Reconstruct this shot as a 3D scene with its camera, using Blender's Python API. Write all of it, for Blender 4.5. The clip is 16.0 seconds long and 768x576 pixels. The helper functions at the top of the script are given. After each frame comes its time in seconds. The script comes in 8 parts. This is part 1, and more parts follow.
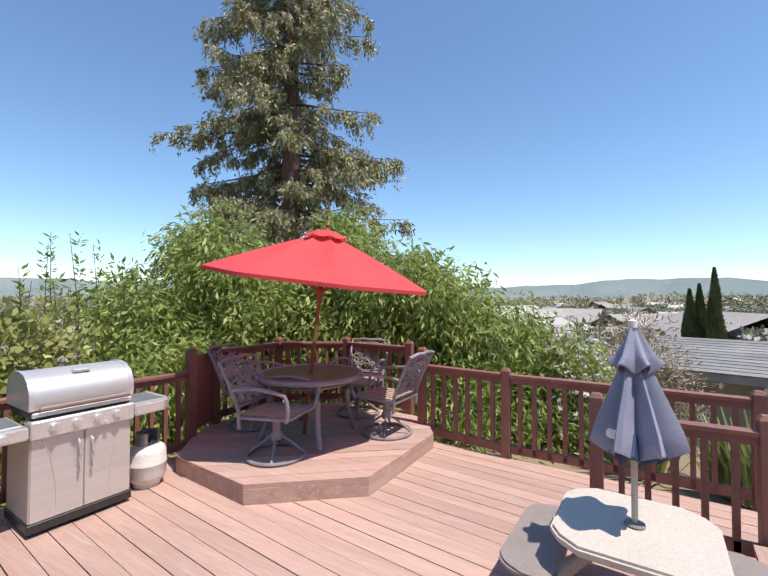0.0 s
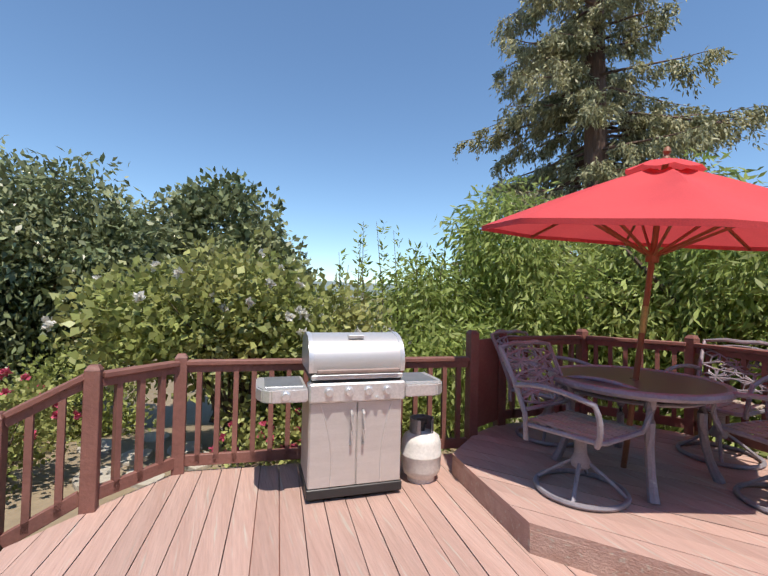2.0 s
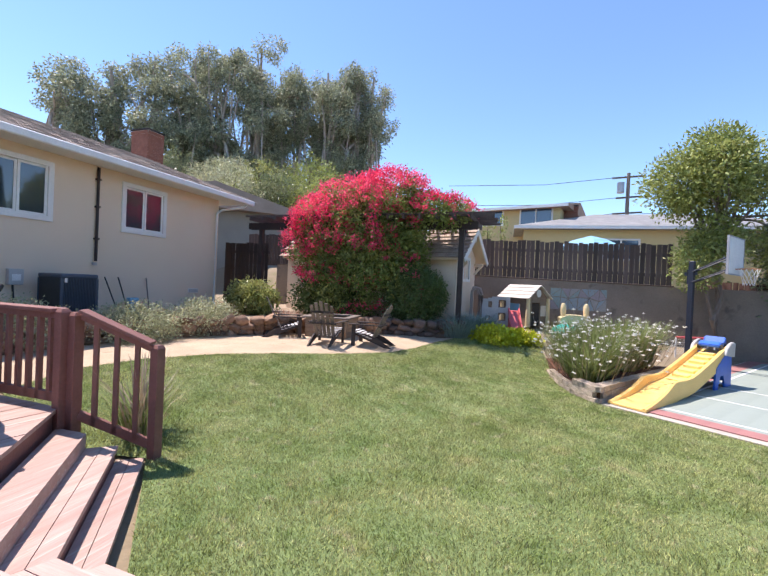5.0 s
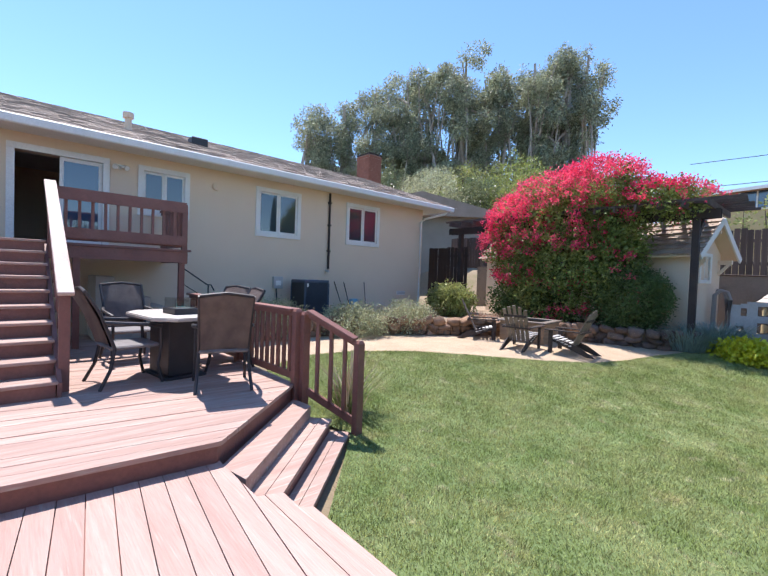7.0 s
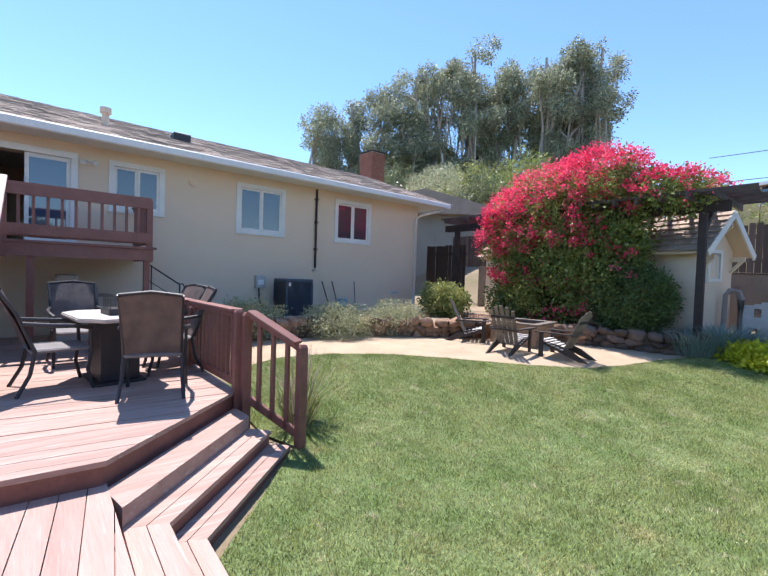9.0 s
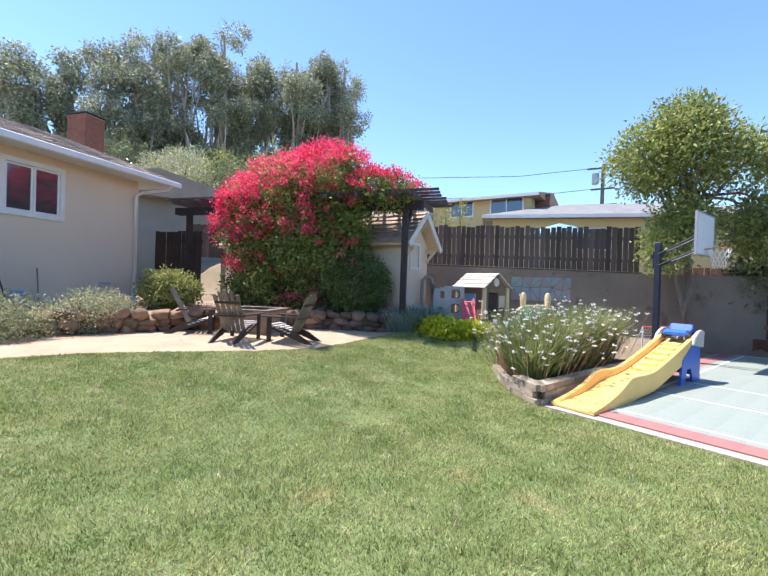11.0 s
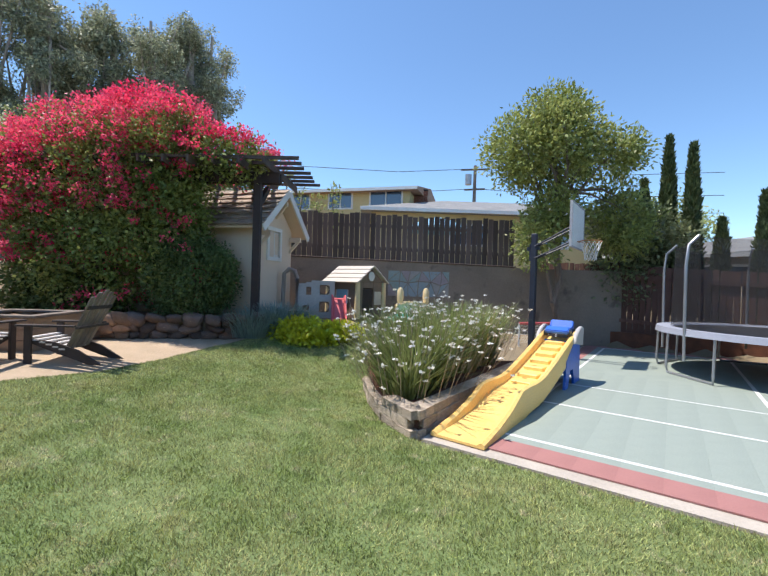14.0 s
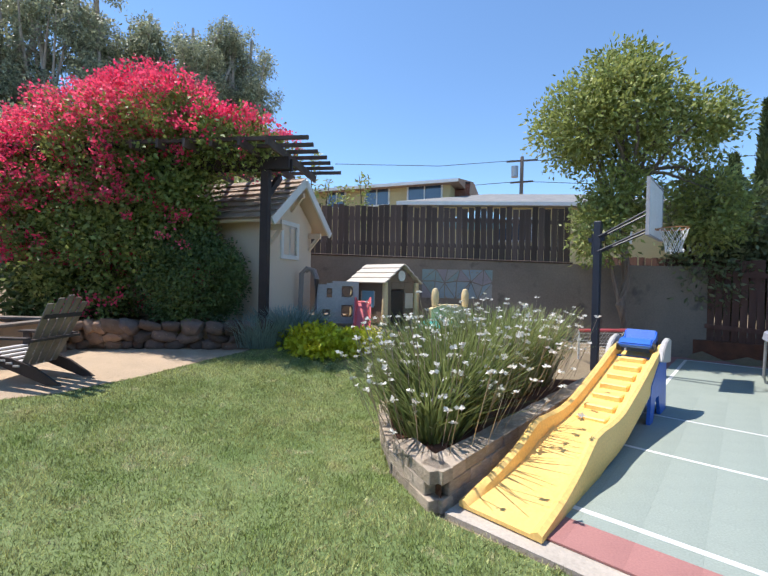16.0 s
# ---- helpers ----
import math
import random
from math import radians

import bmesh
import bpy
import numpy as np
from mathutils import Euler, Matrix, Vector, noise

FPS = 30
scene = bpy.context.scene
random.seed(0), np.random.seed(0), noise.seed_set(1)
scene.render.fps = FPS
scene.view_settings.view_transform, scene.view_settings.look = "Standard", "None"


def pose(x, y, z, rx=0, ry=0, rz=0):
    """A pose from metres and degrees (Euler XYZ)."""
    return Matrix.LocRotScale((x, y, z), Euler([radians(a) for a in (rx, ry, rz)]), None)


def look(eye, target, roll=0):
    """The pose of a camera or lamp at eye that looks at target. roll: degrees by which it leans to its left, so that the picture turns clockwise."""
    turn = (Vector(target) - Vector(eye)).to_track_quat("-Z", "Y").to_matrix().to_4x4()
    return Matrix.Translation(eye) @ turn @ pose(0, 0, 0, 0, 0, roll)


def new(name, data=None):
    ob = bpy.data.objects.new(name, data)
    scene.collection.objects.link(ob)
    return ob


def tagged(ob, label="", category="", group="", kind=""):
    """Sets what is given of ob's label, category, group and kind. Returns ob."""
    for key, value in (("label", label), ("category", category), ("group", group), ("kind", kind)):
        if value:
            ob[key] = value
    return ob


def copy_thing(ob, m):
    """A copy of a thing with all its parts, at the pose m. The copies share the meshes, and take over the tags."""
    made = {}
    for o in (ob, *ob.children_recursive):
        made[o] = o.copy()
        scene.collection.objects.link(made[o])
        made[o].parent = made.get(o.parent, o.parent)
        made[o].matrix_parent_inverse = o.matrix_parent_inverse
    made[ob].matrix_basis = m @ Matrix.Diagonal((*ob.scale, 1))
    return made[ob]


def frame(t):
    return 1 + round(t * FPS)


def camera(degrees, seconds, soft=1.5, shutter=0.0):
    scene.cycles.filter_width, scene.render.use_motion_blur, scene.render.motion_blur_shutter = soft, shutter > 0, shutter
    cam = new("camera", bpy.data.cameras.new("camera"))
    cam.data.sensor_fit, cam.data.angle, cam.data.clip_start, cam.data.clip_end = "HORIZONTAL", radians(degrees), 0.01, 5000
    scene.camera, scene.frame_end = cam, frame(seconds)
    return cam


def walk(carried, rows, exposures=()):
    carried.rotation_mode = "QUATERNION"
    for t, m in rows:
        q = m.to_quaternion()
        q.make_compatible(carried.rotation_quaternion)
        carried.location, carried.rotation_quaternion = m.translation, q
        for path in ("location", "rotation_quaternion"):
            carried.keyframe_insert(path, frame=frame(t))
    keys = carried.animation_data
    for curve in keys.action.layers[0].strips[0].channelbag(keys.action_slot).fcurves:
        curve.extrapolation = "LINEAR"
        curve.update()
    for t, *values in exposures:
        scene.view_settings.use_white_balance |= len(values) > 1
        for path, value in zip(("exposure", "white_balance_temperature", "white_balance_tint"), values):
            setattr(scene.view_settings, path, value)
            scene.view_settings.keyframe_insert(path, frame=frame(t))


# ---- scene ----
cam = camera(86.0, 16.0)
PATH = [
    (0, (-0.43, -0.491, 1.995), (-1.414, 1.249, 2.04), 0.1),
    (0.5, (-0.438, -0.316, 1.887), (-1.612, 1.303, 1.939), 0.3),
    (1, (-0.552, -0.132, 1.782), (-1.931, 1.316, 1.836), 0.5),
    (1.5, (-0.826, 0.074, 1.73), (-2.444, 1.249, 1.779), 0.8),
    (1.8, (-1.081, 0.177, 1.758), (-2.837, 1.133, 1.775), 1.0),
    (2, (-1.189, 0.252, 1.717), (-3.058, 0.964, 1.765), 1.3),
    (2.5, (-1.591, 0.398, 1.661), (-3.59, 0.425, 1.728), 1.4),
    (3, (-1.958, 0.463, 1.668), (-3.854, -0.17, 1.733), 2.0),
    (3.5, (-2.272, 0.46, 1.666), (-3.68, -0.961, 1.712), 2.6),
    (4, (-2.54, 0.416, 1.66), (-3.256, -1.451, 1.686), 2.7),
    (4.5, (-2.643, 0.397, 1.697), (-2.59, -1.603, 1.696), 2.8),
    (4.6, (-2.627, 0.394, 1.707), (-2.424, -1.595, 1.699), 2.8),
    (5, (-2.736, 0.361, 1.722), (-2.061, -1.522, 1.701), 2.6),
    (5.2, (-2.765, 0.346, 1.728), (-1.929, -1.471, 1.703), 2.5),
    (7.3, (-3.109, 0.357, 1.792), (-1.589, -0.942, 1.74), 2.0),
    (7.5, (-3.118, 0.261, 1.773), (-1.581, -1.019, 1.726), 2.0),
    (8, (-3.166, 0.005, 1.794), (-1.61, -1.251, 1.742), 2.0),
    (8.2, (-3.179, -0.079, 1.803), (-1.62, -1.331, 1.748), 2.0),
    (10.3, (-3.334, -1.043, 1.597), (-2.212, -2.698, 1.566), 1.9),
    (10.5, (-3.39, -1.091, 1.55), (-2.431, -2.846, 1.533), 1.6),
    (11, (-3.471, -1.191, 1.491), (-2.857, -3.094, 1.472), 1.9),
    (11.5, (-3.503, -1.291, 1.444), (-3.334, -3.284, 1.427), 2.1),
    (12, (-3.55, -1.534, 1.388), (-3.662, -3.53, 1.375), 2.1),
    (12.5, (-3.555, -1.876, 1.36), (-3.713, -3.87, 1.348), 2.0),
    (13, (-3.551, -2.271, 1.386), (-3.703, -4.266, 1.376), 2.0),
    (13.5, (-3.584, -2.63, 1.426), (-3.559, -4.63, 1.412), 1.9),
    (14, (-3.587, -2.935, 1.445), (-3.517, -4.933, 1.43), 1.8),
    (14.5, (-3.562, -3.219, 1.471), (-3.335, -5.206, 1.452), 1.7),
    (15, (-3.628, -3.55, 1.482), (-3.262, -5.516, 1.464), 1.4),
    (15.5, (-3.677, -3.86, 1.485), (-3.307, -5.825, 1.461), 1.4),
    (16, (-3.8, -4.164, 1.462), (-3.516, -6.144, 1.442), 1.3),
]
walk(cam, [(t, look(eye, target, roll)) for t, eye, target, roll in PATH],
     exposures=[(0, 0.42, 6750, 13), (1, 0.84, 6900, 15), (1.5, 0.55, 6850, 14), (2, 0.3, 6800, 12), (2.5, 0.5, 6900, 13), (3, 0.62, 6950, 14), (3.5, 0.6, 6850, 15), (4.2, 0.56, 6700, 17), (5, 0.88, 6600, 21),
                (7.5, 0.86, 6250, 16), (8.2, 0.82, 6250, 16), (9.3, 1.0, 6300, 16), (10.4, 1.42, 6400, 17), (11, 1.05, 6450, 17), (11.5, 0.7, 6500, 15), (12.5, 0.6, 6600, 14), (14.5, 0.58, 6500, 13), (16, 0.62, 6450, 13)])

# ---- world, sun, exposure ----
SUN_TO = Vector((0.44, -0.04, 1.0)).normalized()
world = bpy.data.worlds.new("world")
scene.world = world
world.use_nodes = True
_wn = world.node_tree.nodes
_sky = _wn.new("ShaderNodeTexSky")
_sky.sky_type = "NISHITA"
_sky.sun_disc = False
_sky.sun_elevation = math.asin(SUN_TO.z)
_sky.sun_rotation = math.atan2(SUN_TO.x, SUN_TO.y)
_sky.altitude = 50
_sky.air_density = 1.0
_sky.dust_density = 0.0
_sky.ozone_density = 3.0
_wn["Background"].inputs["Strength"].default_value = 0.14
_tint = _wn.new("ShaderNodeMix")
_tint.data_type, _tint.blend_type = "RGBA", "MULTIPLY"
_tint.inputs["Factor"].default_value = 1.0
_tint.inputs["B"].default_value = (0.86, 1.0, 1.06, 1)
world.node_tree.links.new(_sky.outputs[0], _tint.inputs["A"])
world.node_tree.links.new(_tint.outputs["Result"], _wn["Background"].inputs[0])
sun_data = bpy.data.lights.new("sun", "SUN")
sun_data.energy = 4.2
sun_data.angle = radians(0.55)
sun_data.color = (1.0, 0.95, 0.87)
sun = new("sun", sun_data)
sun.matrix_world = look((0, 0, 30), Vector((0, 0, 30)) - SUN_TO)

# ---- materials ----
def mat(name, c1, c2=None, rough=0.7, metal=0.0, scale=6.0, fine=60.0, bump=0.15, stretch=(1, 1, 1), island=0.0, rand=0.0, c3=None, spots=0.0, spec=0.5, coord="Object", trans=0.0):
    """Two-scale noise material: c1 to c2 by broad noise, fine grain in value and relief, optional stains c3 and per-piece change."""
    m = bpy.data.materials.new(name)
    m.use_nodes = True
    nt = m.node_tree
    nd, lk = nt.nodes, nt.links
    b = nd["Principled BSDF"]
    b.inputs["Roughness"].default_value = rough
    b.inputs["Metallic"].default_value = metal
    b.inputs["Specular IOR Level"].default_value = spec
    tc = nd.new("ShaderNodeTexCoord")
    mp = nd.new("ShaderNodeMapping")
    mp.inputs["Scale"].default_value = stretch
    lk.new(tc.outputs[coord], mp.inputs["Vector"])
    n1 = nd.new("ShaderNodeTexNoise")
    n1.inputs["Scale"].default_value = scale
    n1.inputs["Detail"].default_value = 5
    n2 = nd.new("ShaderNodeTexNoise")
    n2.inputs["Scale"].default_value = fine
    n2.inputs["Detail"].default_value = 6
    for n in (n1, n2):
        lk.new(mp.outputs[0], n.inputs["Vector"])
    r = nd.new("ShaderNodeValToRGB")
    r.color_ramp.elements[0].position, r.color_ramp.elements[1].position = 0.32, 0.68
    c2 = c2 or tuple(v * 0.8 for v in c1)
    r.color_ramp.elements[0].color, r.color_ramp.elements[1].color = (*c1, 1), (*c2, 1)
    lk.new(n1.outputs["Fac"], r.inputs["Fac"])
    col = r.outputs["Color"]
    if c3:
        mx = nd.new("ShaderNodeMix")
        mx.data_type = "RGBA"
        rr = nd.new("ShaderNodeValToRGB")
        rr.color_ramp.elements[0].position, rr.color_ramp.elements[1].position = 0.62 - spots, 0.72 - spots
        n3 = nd.new("ShaderNodeTexNoise")
        n3.inputs["Scale"].default_value = scale * 2.7
        n3.inputs["Detail"].default_value = 8
        lk.new(mp.outputs[0], n3.inputs["Vector"])
        lk.new(n3.outputs["Fac"], rr.inputs["Fac"])
        lk.new(rr.outputs["Color"], mx.inputs["Factor"])
        lk.new(col, mx.inputs["A"])
        mx.inputs["B"].default_value = (*c3, 1)
        col = mx.outputs["Result"]
    hs = nd.new("ShaderNodeHueSaturation")
    lk.new(col, hs.inputs["Color"])
    ma = nd.new("ShaderNodeMath")
    ma.operation = "MULTIPLY_ADD"
    ma.inputs[1].default_value, ma.inputs[2].default_value = 0.5, 0.75
    lk.new(n2.outputs["Fac"], ma.inputs[0])
    val = ma.outputs[0]
    if island or rand:
        src = nd.new("ShaderNodeNewGeometry").outputs["Random Per Island"] if island else nd.new("ShaderNodeObjectInfo").outputs["Random"]
        mb = nd.new("ShaderNodeMath")
        mb.operation = "MULTIPLY_ADD"
        k = island or rand
        mb.inputs[1].default_value, mb.inputs[2].default_value = 2 * k, 1 - k
        lk.new(src, mb.inputs[0])
        mm = nd.new("ShaderNodeMath")
        mm.operation = "MULTIPLY"
        lk.new(val, mm.inputs[0])
        lk.new(mb.outputs[0], mm.inputs[1])
        val = mm.outputs[0]
    lk.new(val, hs.inputs["Value"])
    lk.new(hs.outputs["Color"], b.inputs["Base Color"])
    if bump:
        bp = nd.new("ShaderNodeBump")
        bp.inputs["Strength"].default_value = bump
        bp.inputs["Distance"].default_value = 0.02
        lk.new(n2.outputs["Fac"], bp.inputs["Height"])
        lk.new(bp.outputs["Normal"], b.inputs["Normal"])
    if trans:
        tr = nd.new("ShaderNodeBsdfTranslucent")
        lk.new(hs.outputs["Color"], tr.inputs["Color"])
        ms = nd.new("ShaderNodeMixShader")
        ms.inputs[0].default_value = trans
        lk.new(b.outputs[0], ms.inputs[1])
        lk.new(tr.outputs[0], ms.inputs[2])
        lk.new(ms.outputs[0], nd["Material Output"].inputs["Surface"])
    return m


def leafmat(name, c1, c2, island=0.35, trans=0.35, rough=0.5):
    return mat(name, c1, c2, rough=rough, scale=0.9, fine=9, bump=0, island=island, trans=trans, spec=0.35)


M_deck = mat("deck_paint", (0.5, 0.335, 0.28), (0.44, 0.28, 0.23), 0.75, scale=3, fine=24, bump=0.35, stretch=(0.25, 4, 4), rand=0.11, c3=(0.46, 0.385, 0.325), spots=0.015)
M_deckc = mat("deck_paint_worn", (0.47, 0.325, 0.27), (0.37, 0.235, 0.19), 0.75, scale=3, fine=24, bump=0.35, stretch=(4, 0.25, 4), rand=0.10, c3=(0.45, 0.39, 0.325), spots=0.04)
M_rail = mat("rail_paint", (0.25, 0.112, 0.088), (0.205, 0.088, 0.07), 0.6, scale=5, fine=40, bump=0.2, rand=0.06)
M_railworn = mat("rail_paint_worn", (0.34, 0.18, 0.135), (0.25, 0.11, 0.085), 0.65, scale=5, fine=40, bump=0.2, c3=(0.5, 0.4, 0.33), spots=0.02)
M_stucco = mat("stucco", (0.76, 0.62, 0.475), (0.71, 0.57, 0.43), 0.9, scale=0.7, fine=120, bump=0.25)
M_white = mat("white_paint", (0.78, 0.77, 0.74), (0.72, 0.71, 0.68), 0.5, scale=4, fine=50, bump=0.05)
M_roof = mat("shingle", (0.27, 0.20, 0.15), (0.2, 0.145, 0.11), 0.9, scale=1.5, fine=90, bump=0.4, rand=0.22)
M_roofi = mat("shingle_courses", (0.40, 0.315, 0.25), (0.32, 0.25, 0.195), 0.9, scale=1.5, fine=90, bump=0.4, island=0.25)
M_brass = mat("brass", (0.6, 0.42, 0.18), (0.5, 0.35, 0.15), 0.35, 0.8, scale=4, fine=40, bump=0.05)
M_wood2 = mat("handle_grip", (0.3, 0.22, 0.19), (0.24, 0.17, 0.15), 0.5, scale=4, fine=40, bump=0.05)
M_greyp = mat("grey_plastic", (0.4, 0.4, 0.42), (0.35, 0.35, 0.37), 0.5, scale=3, fine=40, bump=0.03)
M_greyp2 = mat("pale_grey_plastic", (0.5, 0.48, 0.46), (0.44, 0.42, 0.4), 0.5, scale=3, fine=40, bump=0.04)
M_taupeb = mat("brown_plastic", (0.24, 0.17, 0.125), (0.18, 0.125, 0.09), 0.6, scale=3, fine=40, bump=0.08)
M_cream2 = mat("pale_yellow_plastic", (0.72, 0.58, 0.33), (0.66, 0.52, 0.29), 0.5, scale=3, fine=40, bump=0.03)
M_redp = mat("faded_red_plastic", (0.55, 0.1, 0.1), (0.48, 0.08, 0.085), 0.5, scale=3, fine=40, bump=0.03)
M_rust2 = mat("orange_steel", (0.5, 0.24, 0.1), (0.4, 0.18, 0.08), 0.6, scale=5, fine=40, bump=0.1)
M_paleblue = mat("pale_blue", (0.22, 0.45, 0.6), (0.19, 0.4, 0.54), 0.6, scale=3, fine=40, bump=0.05)
M_acblue = mat("ac_casing", (0.075, 0.095, 0.13), (0.06, 0.078, 0.11), 0.5, 0.2, scale=3, fine=40, bump=0.05)
M_planter = mat("tan_boards", (0.38, 0.27, 0.18), (0.3, 0.2, 0.13), 0.8, scale=3, fine=40, bump=0.2, stretch=(0.6, 0.6, 5))
M_weave2 = mat("grey_wicker", (0.24, 0.22, 0.22), (0.17, 0.155, 0.155), 0.7, scale=8, fine=140, bump=0.4)
M_mur1 = mat("mural_blue", (0.24, 0.32, 0.36), (0.3, 0.35, 0.36), 0.85, scale=6, fine=50, bump=0.2, c3=(0.3, 0.26, 0.22), spots=0.02)
M_mur2 = mat("mural_teal", (0.22, 0.32, 0.32), (0.27, 0.33, 0.31), 0.85, scale=6, fine=50, bump=0.2, c3=(0.3, 0.26, 0.22), spots=0.02)
M_mur3 = mat("mural_grey", (0.34, 0.33, 0.31), (0.3, 0.3, 0.29), 0.85, scale=6, fine=50, bump=0.2)
M_mur4 = mat("mural_mauve", (0.33, 0.29, 0.3), (0.3, 0.27, 0.28), 0.85, scale=6, fine=50, bump=0.2)
M_farwall = mat("far_walls", (0.44, 0.41, 0.37), (0.35, 0.32, 0.29), 0.9, scale=0.02, fine=0.3, bump=0, island=0.35)
M_farroof = mat("far_roofs", (0.34, 0.29, 0.27), (0.26, 0.24, 0.24), 0.9, scale=0.02, fine=0.3, bump=0, island=0.45)
M_railg = mat("weathered_lattice", (0.13, 0.095, 0.08), (0.08, 0.06, 0.05), 0.85, scale=4, fine=40, bump=0.3)
M_bleach = mat("bleached_rail", (0.62, 0.5, 0.44), (0.5, 0.36, 0.3), 0.7, scale=4, fine=40, bump=0.2)
M_roofd = mat("dark_grey_shingle", (0.15, 0.14, 0.13), (0.105, 0.1, 0.095), 0.9, scale=5, fine=60, bump=0.4, stretch=(1, 5, 1))
M_roofg = mat("grey_shingle", (0.27, 0.27, 0.26), (0.2, 0.2, 0.2), 0.9, scale=2, fine=60, bump=0.4, rand=0.15)
M_grass = mat("turf", (0.12, 0.18, 0.055), (0.17, 0.215, 0.08), 0.9, scale=0.55, fine=40, bump=0.6, c3=(0.24, 0.21, 0.09), spots=0.0)
M_dirt = mat("dry_soil", (0.36, 0.28, 0.2), (0.28, 0.21, 0.14), 0.95, scale=1.2, fine=45, bump=0.7, c3=(0.2, 0.17, 0.09), spots=0.02)
M_gravel = mat("gravel_fines", (0.58, 0.44, 0.3), (0.47, 0.355, 0.24), 0.95, scale=2, fine=75, bump=1.0, c3=(0.4, 0.3, 0.2), spots=0.0)
M_mulch = mat("bark_mulch", (0.19, 0.075, 0.04), (0.11, 0.05, 0.03), 0.95, scale=6, fine=50, bump=0.9)
M_conc = mat("concrete", (0.27, 0.225, 0.18), (0.2, 0.165, 0.13), 0.9, scale=0.9, fine=40, bump=0.3, c3=(0.13, 0.11, 0.095), spots=0.0)
M_curb = mat("pale_concrete", (0.5, 0.44, 0.37), (0.42, 0.37, 0.31), 0.9, scale=3, fine=60, bump=0.3)
M_fence = mat("weathered_boards", (0.125, 0.092, 0.075), (0.07, 0.05, 0.042), 0.85, scale=3, fine=30, bump=0.4, stretch=(5, 5, 0.3), rand=0.38, c3=(0.22, 0.19, 0.165), spots=0.02)
M_fencer = mat("red_brown_boards", (0.15, 0.078, 0.058), (0.11, 0.056, 0.042), 0.85, scale=3, fine=30, bump=0.4, stretch=(5, 5, 0.3), rand=0.22)
M_dark = mat("dark_stain", (0.045, 0.03, 0.027), (0.03, 0.02, 0.018), 0.7, scale=4, fine=40, bump=0.3)
M_court = mat("court_tile_green", (0.30, 0.345, 0.30), (0.265, 0.31, 0.27), 0.7, scale=2, fine=80, bump=0.2, rand=0.003)
M_courtr = mat("court_tile_red", (0.40, 0.185, 0.165), (0.34, 0.155, 0.14), 0.7, scale=2, fine=80, bump=0.2, rand=0.004)
M_line = mat("court_line_paint", (0.75, 0.75, 0.72), (0.68, 0.68, 0.66), 0.6, scale=4, fine=60, bump=0.1)
M_steel = mat("brushed_steel", (0.66, 0.64, 0.62), (0.6, 0.58, 0.56), 0.42, 0.55, scale=2, fine=90, bump=0.03, stretch=(1, 1, 12))
M_steelb = mat("bright_steel", (0.74, 0.73, 0.72), (0.7, 0.69, 0.68), 0.33, 0.6, scale=2, fine=60, bump=0.02)
M_black = mat("black_plastic", (0.03, 0.03, 0.032), (0.022, 0.022, 0.024), 0.45, scale=5, fine=60, bump=0.05)
M_red = mat("red_canvas", (0.82, 0.10, 0.105), (0.76, 0.085, 0.095), 0.8, scale=2, fine=150, bump=0.1, trans=0.3)
M_bluegrey = mat("faded_blue_canvas", (0.31, 0.325, 0.42), (0.25, 0.265, 0.36), 0.8, scale=3, fine=120, bump=0.1, c3=(0.42, 0.42, 0.48))
M_bluedark = mat("navy_canvas", (0.05, 0.08, 0.2), (0.04, 0.06, 0.16), 0.8, scale=3, fine=120, bump=0.1)
M_cream = mat("cream_plastic", (0.58, 0.52, 0.45), (0.54, 0.48, 0.41), 0.5, scale=3, fine=60, bump=0.04)
M_taupe = mat("taupe_plastic", (0.3, 0.255, 0.235), (0.26, 0.22, 0.2), 0.5, scale=3, fine=60, bump=0.05)
M_wood = mat("oiled_wood", (0.3, 0.12, 0.055), (0.24, 0.09, 0.04), 0.5, scale=3, fine=40, bump=0.1, stretch=(6, 6, 0.6))
M_alu = mat("blue_grey_cast_metal", (0.34, 0.31, 0.34), (0.26, 0.235, 0.26), 0.5, 0.25, scale=7, fine=60, bump=0.15, c3=(0.45, 0.43, 0.43), spots=0.0)
M_web = mat("woven_strap", (0.42, 0.35, 0.28), (0.35, 0.28, 0.22), 0.8, scale=8, fine=90, bump=0.2)
M_glasstop = mat("table_glass", (0.13, 0.1, 0.095), (0.11, 0.085, 0.08), 0.3, scale=3, fine=60, bump=0.02)
M_tank = mat("tank_enamel", (0.72, 0.7, 0.66), (0.66, 0.64, 0.6), 0.45, scale=6, fine=50, bump=0.06, c3=(0.58, 0.52, 0.45), spots=-0.05)
M_yellow = mat("yellow_plastic", (0.92, 0.61, 0.2), (0.88, 0.56, 0.17), 0.45, scale=3, fine=40, bump=0.03)
M_blue = mat("blue_plastic", (0.02, 0.14, 0.6), (0.018, 0.115, 0.5), 0.4, scale=3, fine=40, bump=0.03)
M_teal = mat("teal_plastic", (0.02, 0.42, 0.36), (0.015, 0.36, 0.31), 0.35, scale=3, fine=40, bump=0.03)
M_navy = mat("pole_enamel", (0.022, 0.028, 0.045), (0.017, 0.022, 0.036), 0.45, scale=5, fine=50, bump=0.05)
M_galv = mat("galvanised", (0.42, 0.43, 0.45), (0.36, 0.37, 0.39), 0.4, 0.7, scale=6, fine=50, bump=0.05)
